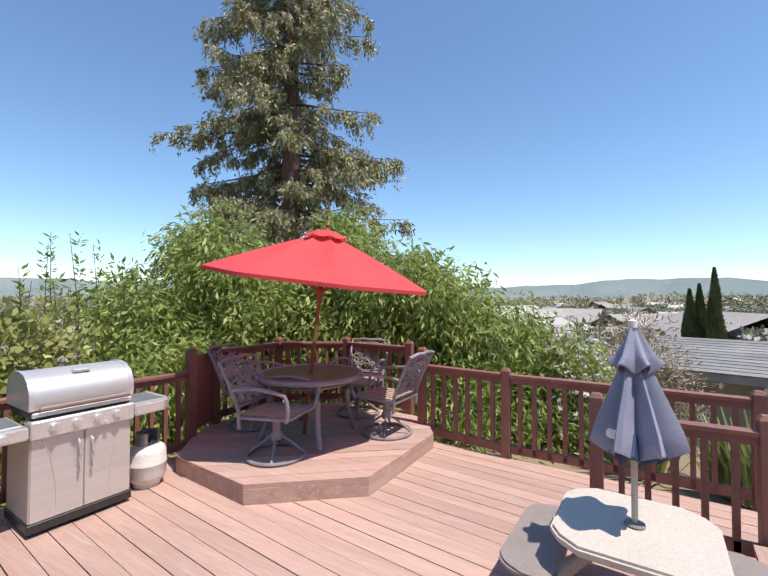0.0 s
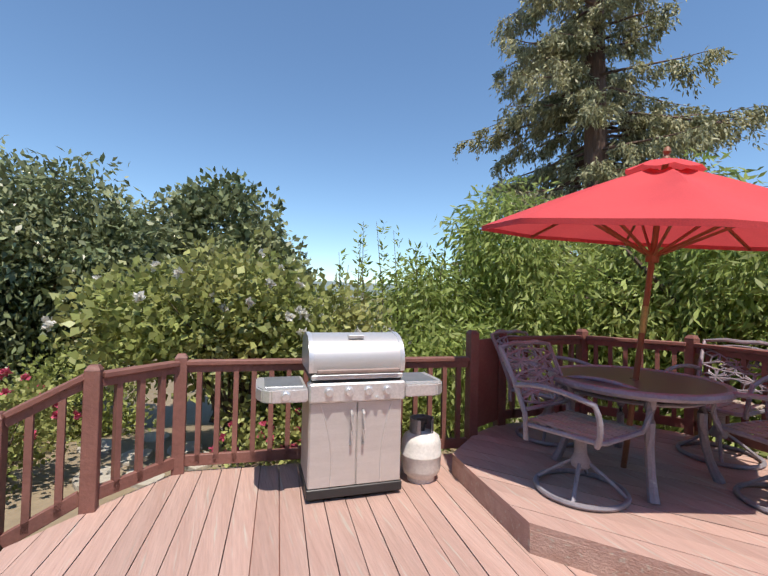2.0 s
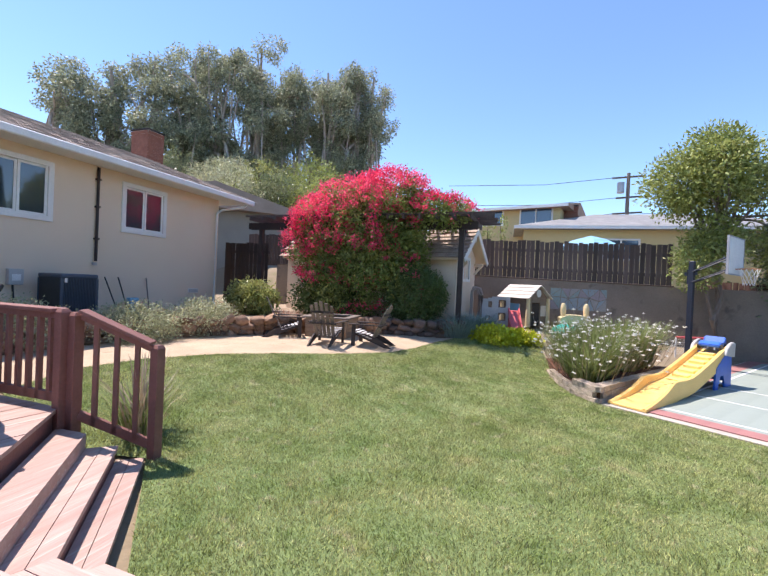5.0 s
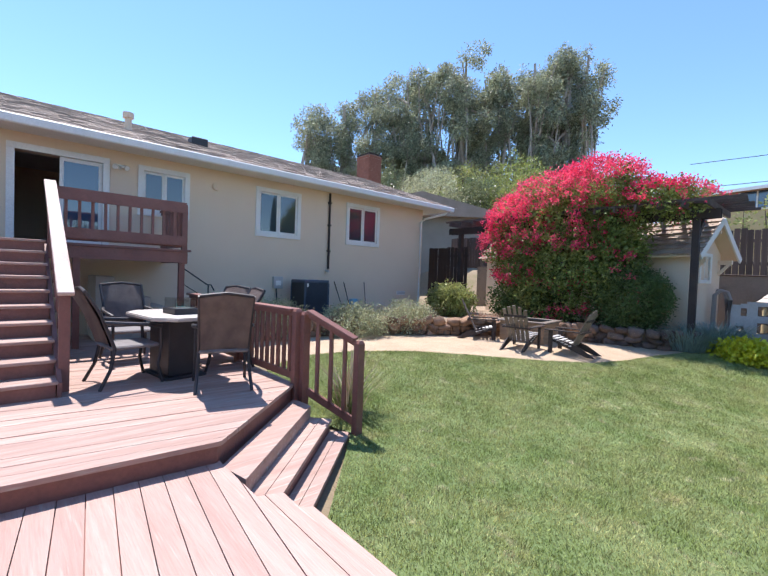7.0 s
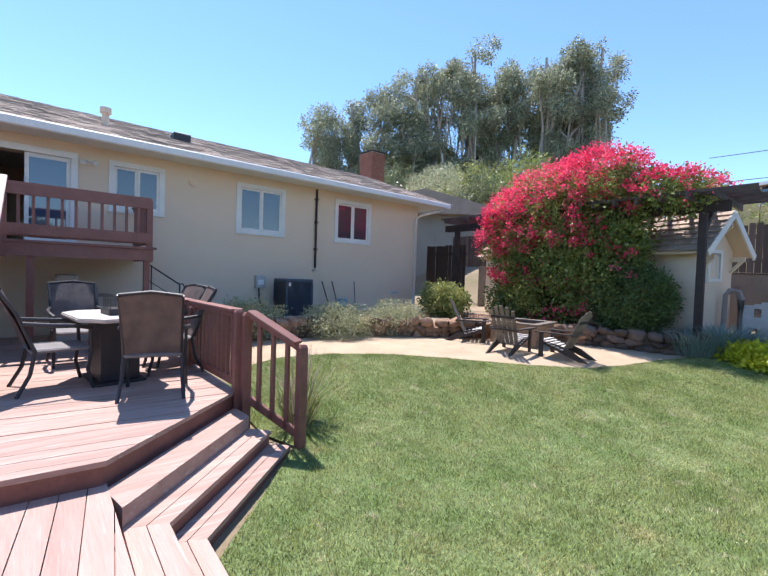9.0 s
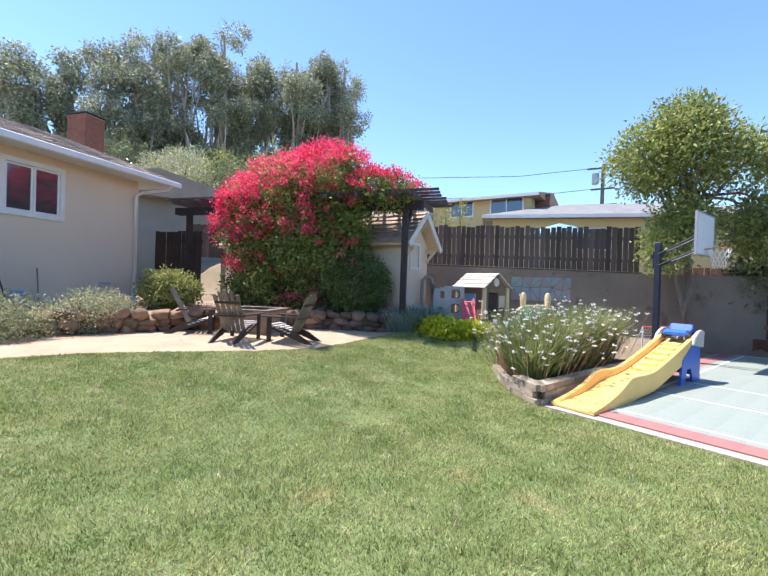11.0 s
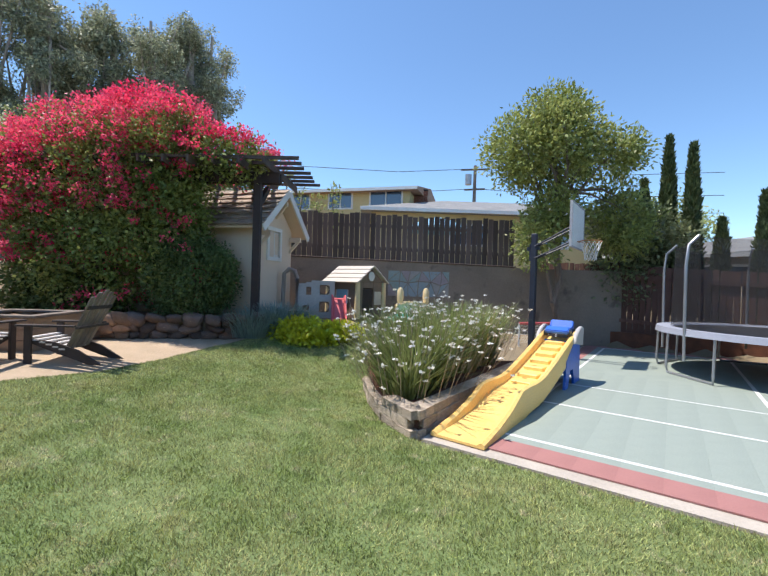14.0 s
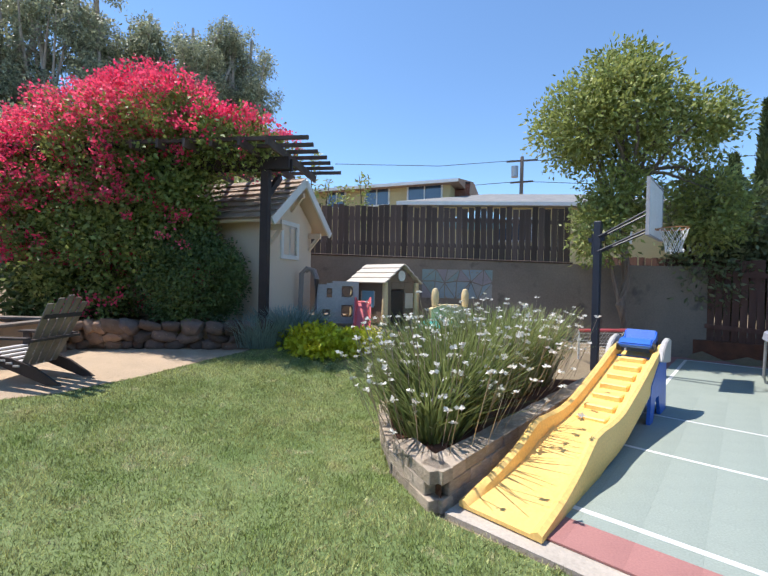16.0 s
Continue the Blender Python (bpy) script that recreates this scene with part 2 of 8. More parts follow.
M_pad = mat("blue_grey_pad", (0.34, 0.36, 0.43), (0.29, 0.31, 0.37), 0.6, scale=4, fine=60, bump=0.1)
M_stone = mat("field_stone", (0.19, 0.13, 0.1), (0.12, 0.085, 0.07), 0.9, scale=3, fine=35, bump=0.7, rand=0.45, c3=(0.27, 0.2, 0.15))
M_stonew = mat("warm_field_stone", (0.36, 0.22, 0.14), (0.24, 0.15, 0.1), 0.9, scale=3, fine=35, bump=0.7, rand=0.4, c3=(0.4, 0.3, 0.22))
M_block = mat("retaining_block", (0.6, 0.49, 0.375), (0.45, 0.36, 0.27), 0.95, scale=5, fine=40, bump=0.8, rand=0.25)
M_brick = mat("brick", (0.36, 0.15, 0.1), (0.28, 0.11, 0.075), 0.9, scale=6, fine=50, bump=0.4, rand=0.25)
M_bark = mat("bark", (0.15, 0.105, 0.08), (0.09, 0.065, 0.05), 0.95, scale=4, fine=22, bump=0.9, stretch=(4, 4, 0.5))
M_barkg = mat("grey_bark", (0.26, 0.21, 0.17), (0.17, 0.135, 0.11), 0.95, scale=4, fine=22, bump=0.8, stretch=(4, 4, 0.5))
M_barke = mat("pale_peeling_bark", (0.5, 0.44, 0.37), (0.36, 0.3, 0.25), 0.9, scale=1.5, fine=14, bump=0.5, stretch=(2, 2, 0.4))
M_flag = mat("flagstone", (0.5, 0.45, 0.38), (0.4, 0.36, 0.3), 0.9, scale=4, fine=40, bump=0.4, rand=0.15)
M_yhouse = mat("yellow_stucco", (0.62, 0.5, 0.26), (0.57, 0.46, 0.24), 0.9, scale=0.5, fine=60, bump=0.2)
M_tile = mat("clay_tile", (0.4, 0.27, 0.19), (0.3, 0.19, 0.13), 0.9, scale=3, fine=30, bump=0.5)
M_graywall = mat("grey_siding", (0.3, 0.29, 0.25), (0.25, 0.24, 0.21), 0.85, scale=1, fine=40, bump=0.2)
M_weave = mat("brown_wicker", (0.17, 0.125, 0.105), (0.11, 0.08, 0.07), 0.75, scale=8, fine=140, bump=0.5)
M_framed = mat("charcoal_frame", (0.04, 0.035, 0.038), (0.03, 0.027, 0.03), 0.5, scale=5, fine=50, bump=0.08)
M_ttop = mat("stone_tabletop", (0.55, 0.5, 0.44), (0.46, 0.41, 0.36), 0.5, scale=5, fine=40, bump=0.05)
M_adir = mat("adirondack_wood", (0.06, 0.043, 0.037), (0.04, 0.03, 0.026), 0.7, scale=3, fine=35, bump=0.3, stretch=(3, 3, 1))
M_adirw = mat("adirondack_worn", (0.24, 0.2, 0.165), (0.13, 0.1, 0.08), 0.75, scale=3, fine=35, bump=0.3)
M_seat = mat("bleached_seat", (0.62, 0.6, 0.58), (0.5, 0.48, 0.46), 0.7, scale=4, fine=40, bump=0.2)


def glassmat(name, tint=(0.02, 0.03, 0.04), rough=0.03):
    """Dark window glass: a tinted pane that reflects the sky and lets a little light through."""
    m = bpy.data.materials.new(name)
    m.use_nodes = True
    nd, lk = m.node_tree.nodes, m.node_tree.links
    b = nd["Principled BSDF"]
    b.inputs["Base Color"].default_value = (*tint, 1)
    b.inputs["Roughness"].default_value = rough
    b.inputs["IOR"].default_value = 1.52
    b.inputs["Specular IOR Level"].default_value = 1.0
    b.inputs["Coat Weight"].default_value = 0.6
    b.inputs["Coat Roughness"].default_value = 0.02
    return m


M_glass = glassmat("window_glass", (0.035, 0.05, 0.065))
M_glassb = glassmat("window_glass_blue", (0.04, 0.075, 0.13))

M_clear = bpy.data.materials.new("clear_glass")
M_clear.use_nodes = True
_b = M_clear.node_tree.nodes["Principled BSDF"]
_b.inputs["Transmission Weight"].default_value, _b.inputs["Roughness"].default_value, _b.inputs["IOR"].default_value = 1.0, 0.02, 1.45
M_net = mat("black_netting", (0.02, 0.02, 0.022), (0.015, 0.015, 0.017), 0.8, scale=5, fine=60, bump=0)
_nd, _lk = M_net.node_tree.nodes, M_net.node_tree.links
_t = _nd.new("ShaderNodeBsdfTransparent")
_m = _nd.new("ShaderNodeMixShader")
_m.inputs[0].default_value = 0.42
_lk.new(_t.outputs[0], _m.inputs[1])
_lk.new(_nd["Principled BSDF"].outputs[0], _m.inputs[2])
_lk.new(_m.outputs[0], _nd["Material Output"].inputs["Surface"])
# Distance haze is painted in: dull blue-green base plus a faint blue glow.
M_hills = mat("painted_haze_hills", (0.1, 0.13, 0.125), (0.155, 0.175, 0.155), 1.0, scale=0.004, fine=0.03, bump=0, c3=(0.3, 0.26, 0.2), spots=-0.06)
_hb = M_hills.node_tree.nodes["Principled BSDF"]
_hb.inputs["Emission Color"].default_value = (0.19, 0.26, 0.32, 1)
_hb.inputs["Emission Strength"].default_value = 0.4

# ---- mesh helpers ----
def BM():
    return bmesh.new()


def box(bm, x0, y0, z0, x1, y1, z1, bev=0.0, m=None):
    mt = Matrix.Translation(((x0 + x1) / 2, (y0 + y1) / 2, (z0 + z1) / 2)) @ Matrix.Diagonal((abs(x1 - x0), abs(y1 - y0), abs(z1 - z0), 1))
    if m is not None:
        mt = m @ mt
    r = bmesh.ops.create_cube(bm, size=1, matrix=mt)
    if bev:
        es = list({e for v in r["verts"] for e in v.link_edges})
        bmesh.ops.bevel(bm, geom=es, offset=bev, segments=1, affect="EDGES")
    return bm


def beam(bm, p, q, w, h, bev=0.0, up=(0, 0, 1)):
    """A bar from p to q, w wide and h deep (along up)."""
    p, q, up = Vector(p), Vector(q), Vector(up)
    d = q - p
    x = d.normalized()
    y = up.cross(x)
    if y.length < 1e-4:
        y = Vector((1, 0, 0)).cross(x)
    y.normalize()
    z = x.cross(y)
    m = Matrix((x, y, z)).transposed().to_4x4()
    m.translation = (p + q) / 2
    return box(bm, -d.length / 2, -w / 2, -h / 2, d.length / 2, w / 2, h / 2, bev, m)


def tube(bm, pts, r, n=8, closed=False):
    """A round tube along a line of points; r may be one radius or one for each point."""
    pts = [Vector(p) for p in pts]
    rs = r if isinstance(r, (list, tuple)) else [r] * len(pts)
    rings = []
    k = len(pts)
    for i, p in enumerate(pts):
        a = pts[(i - 1) % k] if closed or i else p
        b = pts[(i + 1) % k] if closed or i < k - 1 else p
        d = (b - a).normalized()
        u = d.cross(Vector((0, 0, 1)))
        if u.length < 0.05:
            u = d.cross(Vector((1, 0, 0)))
        u.normalize()
        v = d.cross(u)
        rings.append([bm.verts.new(p + rs[i] * (u * math.cos(2 * math.pi * j / n) + v * math.sin(2 * math.pi * j / n))) for j in range(n)])
    for i in range(k if closed else k - 1):
        A, B = rings[i], rings[(i + 1) % k]
        for j in range(n):
            bm.faces.new((A[j], A[(j + 1) % n], B[(j + 1) % n], B[j]))
    if not closed:
        bm.faces.new(rings[0][::-1])
        bm.faces.new(rings[-1])
    return bm


def lathe(bm, prof, n=24, at=(0, 0, 0)):
    """A turned body from (radius, height) pairs."""
    at = Vector(at)
    rings = []
    for r, z in prof:
        if r < 1e-5:
            rings.append([bm.verts.new(at + Vector((0, 0, z)))])
        else:
            rings.append([bm.verts.new(at + Vector((r * math.cos(2 * math.pi * j / n), r * math.sin(2 * math.pi * j / n), z))) for j in range(n)])
    for A, B in zip(rings, rings[1:]):
        for j in range(n):
            a, b = A[j % len(A)], A[(j + 1) % len(A)]
            c, d = B[(j + 1) % len(B)], B[j % len(B)]
            f = [v for i, v in enumerate((a, b, c, d)) if v not in (a, b, c, d)[:i]]
            if len(f) > 2:
                bm.faces.new(f)
    return bm


def prism(bm, poly, z0, z1):
    """An upright slab over a plan outline (counter-clockwise)."""
    lo = [bm.verts.new((x, y, z0)) for x, y in poly]
    hi = [bm.verts.new((x, y, z1)) for x, y in poly]
    k = len(poly)
    for i in range(k):
        bm.faces.new((lo[i], lo[(i + 1) % k], hi[(i + 1) % k], hi[i]))
    bm.faces.new(hi)
    bm.faces.new(lo[::-1])
    return bm


def extrude_profile(bm, poly, axis, a, b):
    """A profile in the plane across axis ('x': (y, z), 'y': (x, z)), drawn out from a to b."""
    P = (lambda u, v, w: (w, u, v)) if axis == "x" else (lambda u, v, w: (u, w, v))
    A = [bm.verts.new(P(u, v, a)) for u, v in poly]
    B = [bm.verts.new(P(u, v, b)) for u, v in poly]
    k = len(poly)
    for i in range(k):
        bm.faces.new((A[i], A[(i + 1) % k], B[(i + 1) % k], B[i]))
    bm.faces.new(A[::-1])
    bm.faces.new(B)
    return bm


def done(name, bm, material, smooth=False):
    bmesh.ops.recalc_face_normals(bm, faces=bm.faces)
    me = bpy.data.meshes.new(name)
    bm.to_mesh(me)
    bm.free()
    me.materials.append(material)
    if smooth:
        me.polygons.foreach_set("use_smooth", [True] * len(me.polygons))
        me.set_sharp_from_angle(angle=radians(40))
    return me


def part(name, bm, material, parent, label="", smooth=False):
    ob = new(name, done(name, bm, material, smooth))
    ob.parent = parent
    return tagged(ob, label) if label else ob


def piece(name, me, parent, m):
    ob = new(name, me)
    ob.parent = parent
    ob.matrix_basis = m
    return ob


def thing(name, label, category, at=(0, 0, 0), rz=0.0, group="", kind=""):
    ob = new(name)
    ob.empty_display_size = 0.1
    ob.matrix_basis = pose(*at, 0, 0, rz)
    return tagged(ob, label, category, group, kind)


def struct(name, bm, material, label, category, smooth=False):
    ob = new(name, done(name, bm, material, smooth))
    return tagged(ob, label, category, kind="structure")


def raw(name, verts, faces_n, material, smooth=False):
    """A mesh from an array of corners, faces_n corners a face in order."""
    me = bpy.data.meshes.new(name)
    nv = len(verts)
    nf = nv // faces_n
    me.vertices.add(nv)
    me.vertices.foreach_set("co", np.ascontiguousarray(verts, dtype=np.float32).ravel())
    me.loops.add(nv)
    me.loops.foreach_set("vertex_index", np.arange(nv, dtype=np.int32))
    me.polygons.add(nf)
    me.polygons.foreach_set("loop_start", np.arange(0, nv, faces_n, dtype=np.int32))
    me.update(calc_edges=True)
    me.materials.append(material)
    return me


def unit(v):
    return v / np.maximum(np.linalg.norm(v, axis=1, keepdims=True), 1e-6)


def leaves(rng, pos, way, length, width, jitter=0.3):
    """Folded leaves: four corners each, at pos, pointing along way."""
    n = len(pos)
    way = unit(way)
    side = unit(np.cross(way, rng.normal(size=(n, 3))))
    up = np.cross(side, way)
    s = (1 + jitter * rng.uniform(-1, 1, (n, 1)))
    L, W = length * s, width * s
    v = np.empty((n, 4, 3))
    v[:, 0] = pos
    v[:, 1] = pos + way * L * 0.45 + side * W * 0.5 + up * W * 0.15
    v[:, 2] = pos + way * L - up * W * 0.1
    v[:, 3] = pos + way * L * 0.45 - side * W * 0.5 + up * W * 0.15
    return v.reshape(-1, 3)


def crown_points(rng, blobs, per_clump=40, clump_r=0.28, shell=0.55):
    """Leaf places in clumps spread through ellipsoids (x, y, z, rx, ry, rz, clumps); thicker towards the outside."""
    P, W = [], []
    for x, y, z, rx, ry, rz, k in blobs:
        d = unit(rng.normal(size=(k, 3)))
        rad = rng.uniform(shell ** 3, 1.0, (k, 1)) ** (1 / 3) * rng.uniform(0.86, 1.04, (k, 1))
        c = d * rad
        ctr = np.array((x, y, z)) + c * np.array((rx, ry, rz))
        n = k * per_clump
        off = np.clip(rng.normal(size=(n, 3)), -1.6, 1.6) * clump_r * 0.5
        idx = np.repeat(np.arange(k), per_clump)
        P.append(ctr[idx] + off)
        W.append(d[idx] * 0.45 + unit(off) * 0.45 + rng.normal(size=(n, 3)) * 0.65)
    return np.concatenate(P), np.concatenate(W)


def foliage(name, material, parent, seed, blobs, length, width, per_clump=40, clump_r=0.28, shell=0.55, droop=0.0, label="", floor=None):
    rng = np.random.default_rng(seed)
    P, W = crown_points(rng, blobs, per_clump, clump_r, shell)
    if floor is not None:
        keep = P[:, 2] > floor
        P, W = P[keep], W[keep]
    W[:, 2] -= droop
    me = raw(name, leaves(rng, P, W, length, width), 4, material)
    ob = new(name, me)
    ob.parent = parent
    return tagged(ob, label) if label else ob


def trunk(bm, rng, base, top, r0, r1, bend=0.15, n=8, sides=9):
    base, top = Vector(base), Vector(top)
    pts, rs = [], []
    for i in range(n + 1):
        f = i / n
        p = base.lerp(top, f)
        p += Vector((rng.normal(), rng.normal(), 0)) * bend * math.sin(math.pi * f)
        pts.append(p)
        rs.append(r0 + (r1 - r0) * f)
    rs[0] *= 1.25
    tube(bm, pts, rs, sides)
    return pts


def ss(a, b, x):
    t = np.clip((x - a) / (b - a), 0, 1)
    return t * t * (3 - 2 * t)

# ---- ground ----
CA, CB = Vector((-0.546, -0.838)), Vector((-0.838, 0.546))   # court: along, across
C0 = Vector((-4.49, -6.91))                                  # court's near corner by the slide


def court_xy(u, v):
    p = C0 + CA * u + CB * v
    return p.x, p.y


def ground_z(x, y):
    """Height of the natural ground: a level lawn that rises towards the house and falls away to the valley."""
    d = (x + 3.8) * 0.86 - (y + 7.0) * 0.5
    z = 0.42 * ss(0.6, 5.2, d)
    north = y - 4.6 + 0.35 * np.maximum(-x - 5.0, 0)
    west = -x - 5.6 + 0.25 * (y + 1.5)
    w1 = ss(0, 9, north)
    w2 = ss(0.5, 7, west) * ss(-3.2, -1.0, y)
    z = z - 1.5 * w1 - 1.1 * w2 * (1 - w1)
    r = np.maximum(north, west * (y > 0) * 0.8)
    z = z - 16 * ss(6, 110, r) - 6 * ss(100, 500, r)
    back = np.maximum(-y - 16, 0) + np.maximum(x - 9, 0) * 0.8
    z = z + 1.4 * ss(0, 2.5, -y - 14.3) * (x > -40) + 9 * ss(6, 90, back) + 0.5 * ss(6.2, 7.5, x) * (1 - ss(0, 6, y - 3))
    vv = (x + 4.49) * -0.838 + (y + 6.91) * 0.546
    z = z + 0.3 * ss(0.75, 1.7, -vv) * ss(8.6, 12.0, -y) * ss(-9, -7, x) * (1 - ss(-1.6, -0.4, x))
    uu = (x + 4.49) * -0.546 + (y + 6.91) * -0.838
    z = z + 0.4 * ss(8.3, 8.7, uu) * (1 - ss(30, 40, uu)) * (vv < 7) * (vv > -0.6)
    dist = np.hypot(x, y)
    hill = ss(900, 3200, dist) * (1 + 0.22 * np.sin(np.arctan2(y, x) * 9.0 + 1) + 0.13 * np.sin(np.arctan2(y, x) * 23.0) + 0.05 * np.sin(np.arctan2(y, x) * 61.0))
    z = z + 22 * hill
    return z


def gz(x, y):
    return float(ground_z(np.float64(x), np.float64(y)))


def ground_sheet():
    near = np.arange(-32, 32.01, 0.5)
    far = np.concatenate([np.geomspace(33, 4300, 46)])
    ax = np.concatenate([-far[::-1], near, far])
    X, Y = np.meshgrid(ax, ax, indexing="ij")
    Z = ground_z(X, Y) - 0.03
    k = len(ax)
    me = bpy.data.meshes.new("ground")
    V = np.stack([X, Y, Z], -1).reshape(-1, 3)
    i = np.arange(k * k).reshape(k, k)
    F = np.stack([i[:-1, :-1], i[1:, :-1], i[1:, 1:], i[:-1, 1:]], -1).reshape(-1, 4)
    me.from_pydata(V.tolist(), [], F.tolist())
    me.polygons.foreach_set("use_smooth", [True] * len(me.polygons))
    me.materials.append(M_ground)
    ob = new("ground", me)
    return tagged(ob, "bare dry soil garden ground falling away to a hazy wooded valley", "ground", kind="structure")


def inside(X, Y, poly):
    r = np.zeros(X.shape, bool)
    k = len(poly)
    for i in range(k):
        (x0, y0), (x1, y1) = poly[i], poly[(i + 1) % k]
        c = ((y0 > Y) != (y1 > Y)) & (X < (x1 - x0) * (Y - y0) / (y1 - y0 + 1e-12) + x0)
        r ^= c
    return r


def draped(name, poly, material, lift, step, label, category):
    """A sheet that follows the ground inside a plan outline."""
    bm = BM()
    vs = [bm.verts.new((x, y, 0)) for x, y in poly]
    bm.faces.new(vs)
    xs = [p[0] for p in poly]
    ys = [p[1] for p in poly]
    for a in np.arange(min(xs) + step, max(xs), step):
        bmesh.ops.bisect_plane(bm, geom=bm.verts[:] + bm.edges[:] + bm.faces[:], plane_co=(a, 0, 0), plane_no=(1, 0, 0))
    for a in np.arange(min(ys) + step, max(ys), step):
        bmesh.ops.bisect_plane(bm, geom=bm.verts[:] + bm.edges[:] + bm.faces[:], plane_co=(0, a, 0), plane_no=(0, 1, 0))
    for v in bm.verts:
        v.co.z = gz(v.co.x, v.co.y) + lift
    return struct(name, bm, material, label, category, smooth=True)


LAWN = [(0.5, -2.45), (-0.74, -1.27), (-4.2, -1.27), (-5.0, -1.4), (-5.75, -1.8), (-6.1, -2.5), (-6.2, -3.3), (-6.2, -4.0), (-6.47, -5.06),
        (-5.52, -5.68), (-4.52, -6.33), (-3.8, -6.77), (-3.42, -7.3), (-3.3, -8.5), (-3.15, -9.6), (-2.95, -10.7), (-2.8, -11.6), (-2.2, -11.3), (-1.5, -10.6), (-0.95, -10.2), (-0.6, -9.5),
        (-0.35, -8.5), (-0.04, -7.72), (0.68, -6.86), (1.5, -6.1), (2.29, -5.3), (2.85, -4.4), (3.08, -3.54), (2.9, -2.6), (2.0, -2.3), (0.9, -2.3)]
GRAVEL = [(-0.95, -10.2), (-0.6, -9.5), (-0.35, -8.5), (-0.04, -7.72), (0.68, -6.86), (1.5, -6.1), (2.29, -5.3), (2.85, -4.4), (3.08, -3.54), (2.9, -2.6),
          (4.4, -2.6), (4.6, -4.5), (4.44, -5.9), (3.34, -7.5), (2.2, -9.3), (0.95, -9.75), (-0.12, -10.2)]
ROCKS = [(4.55, -3.2), (4.6, -4.5), (4.44, -5.74), (3.34, -7.36), (2.15, -9.15), (0.95, -9.6), (-0.12, -10.05), (-1.1, -10.4)]
M_ground = mat("garden_soil", (0.3, 0.235, 0.16), (0.22, 0.17, 0.1), 0.95, scale=0.25, fine=18, bump=0.6, c3=(0.2, 0.18, 0.09), spots=0.02)
ground_sheet()
lawn = draped("lawn", LAWN, M_grass, 0.0, 0.4, "mown green lawn with dry patches", "lawn")
gravel = draped("gravel_path", GRAVEL, M_gravel, 0.004, 0.4, "raked tan gravel path and seating area", "gravel")

# ---- decks ----
DZ, PZ, UZ = 0.34, 0.50, 0.51
BOARD = 0.145


def planks(name, poly, z, along, material, parent, seed, th=0.036, gap=0.006, turn=0.0, phase=0.0):
    """Deck boards clipped to a plan outline; along: 'x' or 'y', turned by some degrees. Each board is an object of its own."""
    rng = random.Random(seed)
    spin = Matrix.Rotation(radians(turn), 3, "Z")
    poly = [tuple((spin.inverted() @ Vector((x, y, 0)))[:2]) for x, y in poly]
    ax = 0 if along == "x" else 1
    lo, hi = min(p[1 - ax] for p in poly), max(p[1 - ax] for p in poly)
    lo -= phase
    k = int((hi - lo) / BOARD) + 1
    for i in range(k):
        a, b = lo + i * BOARD + gap / 2, min(lo + (i + 1) * BOARD - gap / 2, hi)
        if b - a < 0.02:
            continue
        bm = BM()
        bm.faces.new([bm.verts.new((x, y, 0)) for x, y in poly])
        n = (0, 1, 0) if ax == 0 else (1, 0, 0)
        for c, s in ((a, -1), (b, 1)):
            co = (0, c, 0) if ax == 0 else (c, 0, 0)
            bmesh.ops.bisect_plane(bm, geom=bm.verts[:] + bm.edges[:] + bm.faces[:], plane_co=co, plane_no=[s * v for v in n], clear_outer=True)
        if not bm.faces:
            bm.free()
            continue
        ex = bmesh.ops.extrude_face_region(bm, geom=bm.faces[:])
        dz = rng.uniform(-0.002, 0.002)
        top = [v for v in ex["geom"] if isinstance(v, bmesh.types.BMVert)]
        for v in bm.verts:
            v.co.z = z - th
        for v in top:
            v.co.z = z + dz
        for v in bm.verts:
            v.co = spin @ v.co
        part("plank", bm, material, parent)


LOWER = [(-0.05, -0.82), (0.75, -0.82), (0.75, 3.72), (-2.3, 3.95), (-3.3, 3.2), (-4.42, 2.36), (-4.75, -0.06), (-3.98, -0.82)]
PLAT = [(-4.05, 1.95), (-3.03, 1.84), (-2.24, 2.46), (-2.2, 3.75), (-2.5, 4.22), (-2.8, 4.3), (-3.8, 4.36), (-4.6, 3.86), (-4.58, 2.75), (-4.42, 2.4)]
UPPER = [(-0.02, -0.81), (1.12, -2.08), (6.3, -2.08), (6.3, 2.8), (0.27, 2.8)]

deck = tagged(new("deck"), "pinkish brown painted plank deck around the corner of the garden", "deck", kind="structure")
fr = BM()
prism(fr, [(0.7, -0.78), (0.7, 3.67), (-2.3, 3.9), (-3.3, 3.16), (-4.38, 2.32), (-4.7, -0.06), (-3.96, -0.78)][::-1], -0.9, DZ - 0.04)
part("deck_frame", fr, M_rail, deck)
platform = tagged(new("raised_platform"), "low octagonal painted plank platform on the deck", "platform", kind="structure")
fr = BM()
prism(fr, PLAT, DZ - 0.3, PZ - 0.037)
part("platform_fascia", fr, M_deckc, platform)
upper = tagged(new("upper_deck"), "weathered pinkish brown upper deck one step higher", "deck", kind="structure")
fr = BM()
prism(fr, [(0.01, -0.79), (1.13, -2.05), (6.28, -2.05), (6.28, 2.78), (0.3, 2.78)], -0.4, UZ - 0.037)
part("deck_fascia", fr, M_rail, upper)
planks("deck", LOWER, DZ, "x", M_deck, deck, 1, turn=-6.5, phase=0.025)
# platform: border boards and field
planks("platform", PLAT, PZ, "x", M_deck, platform, 2, turn=38)
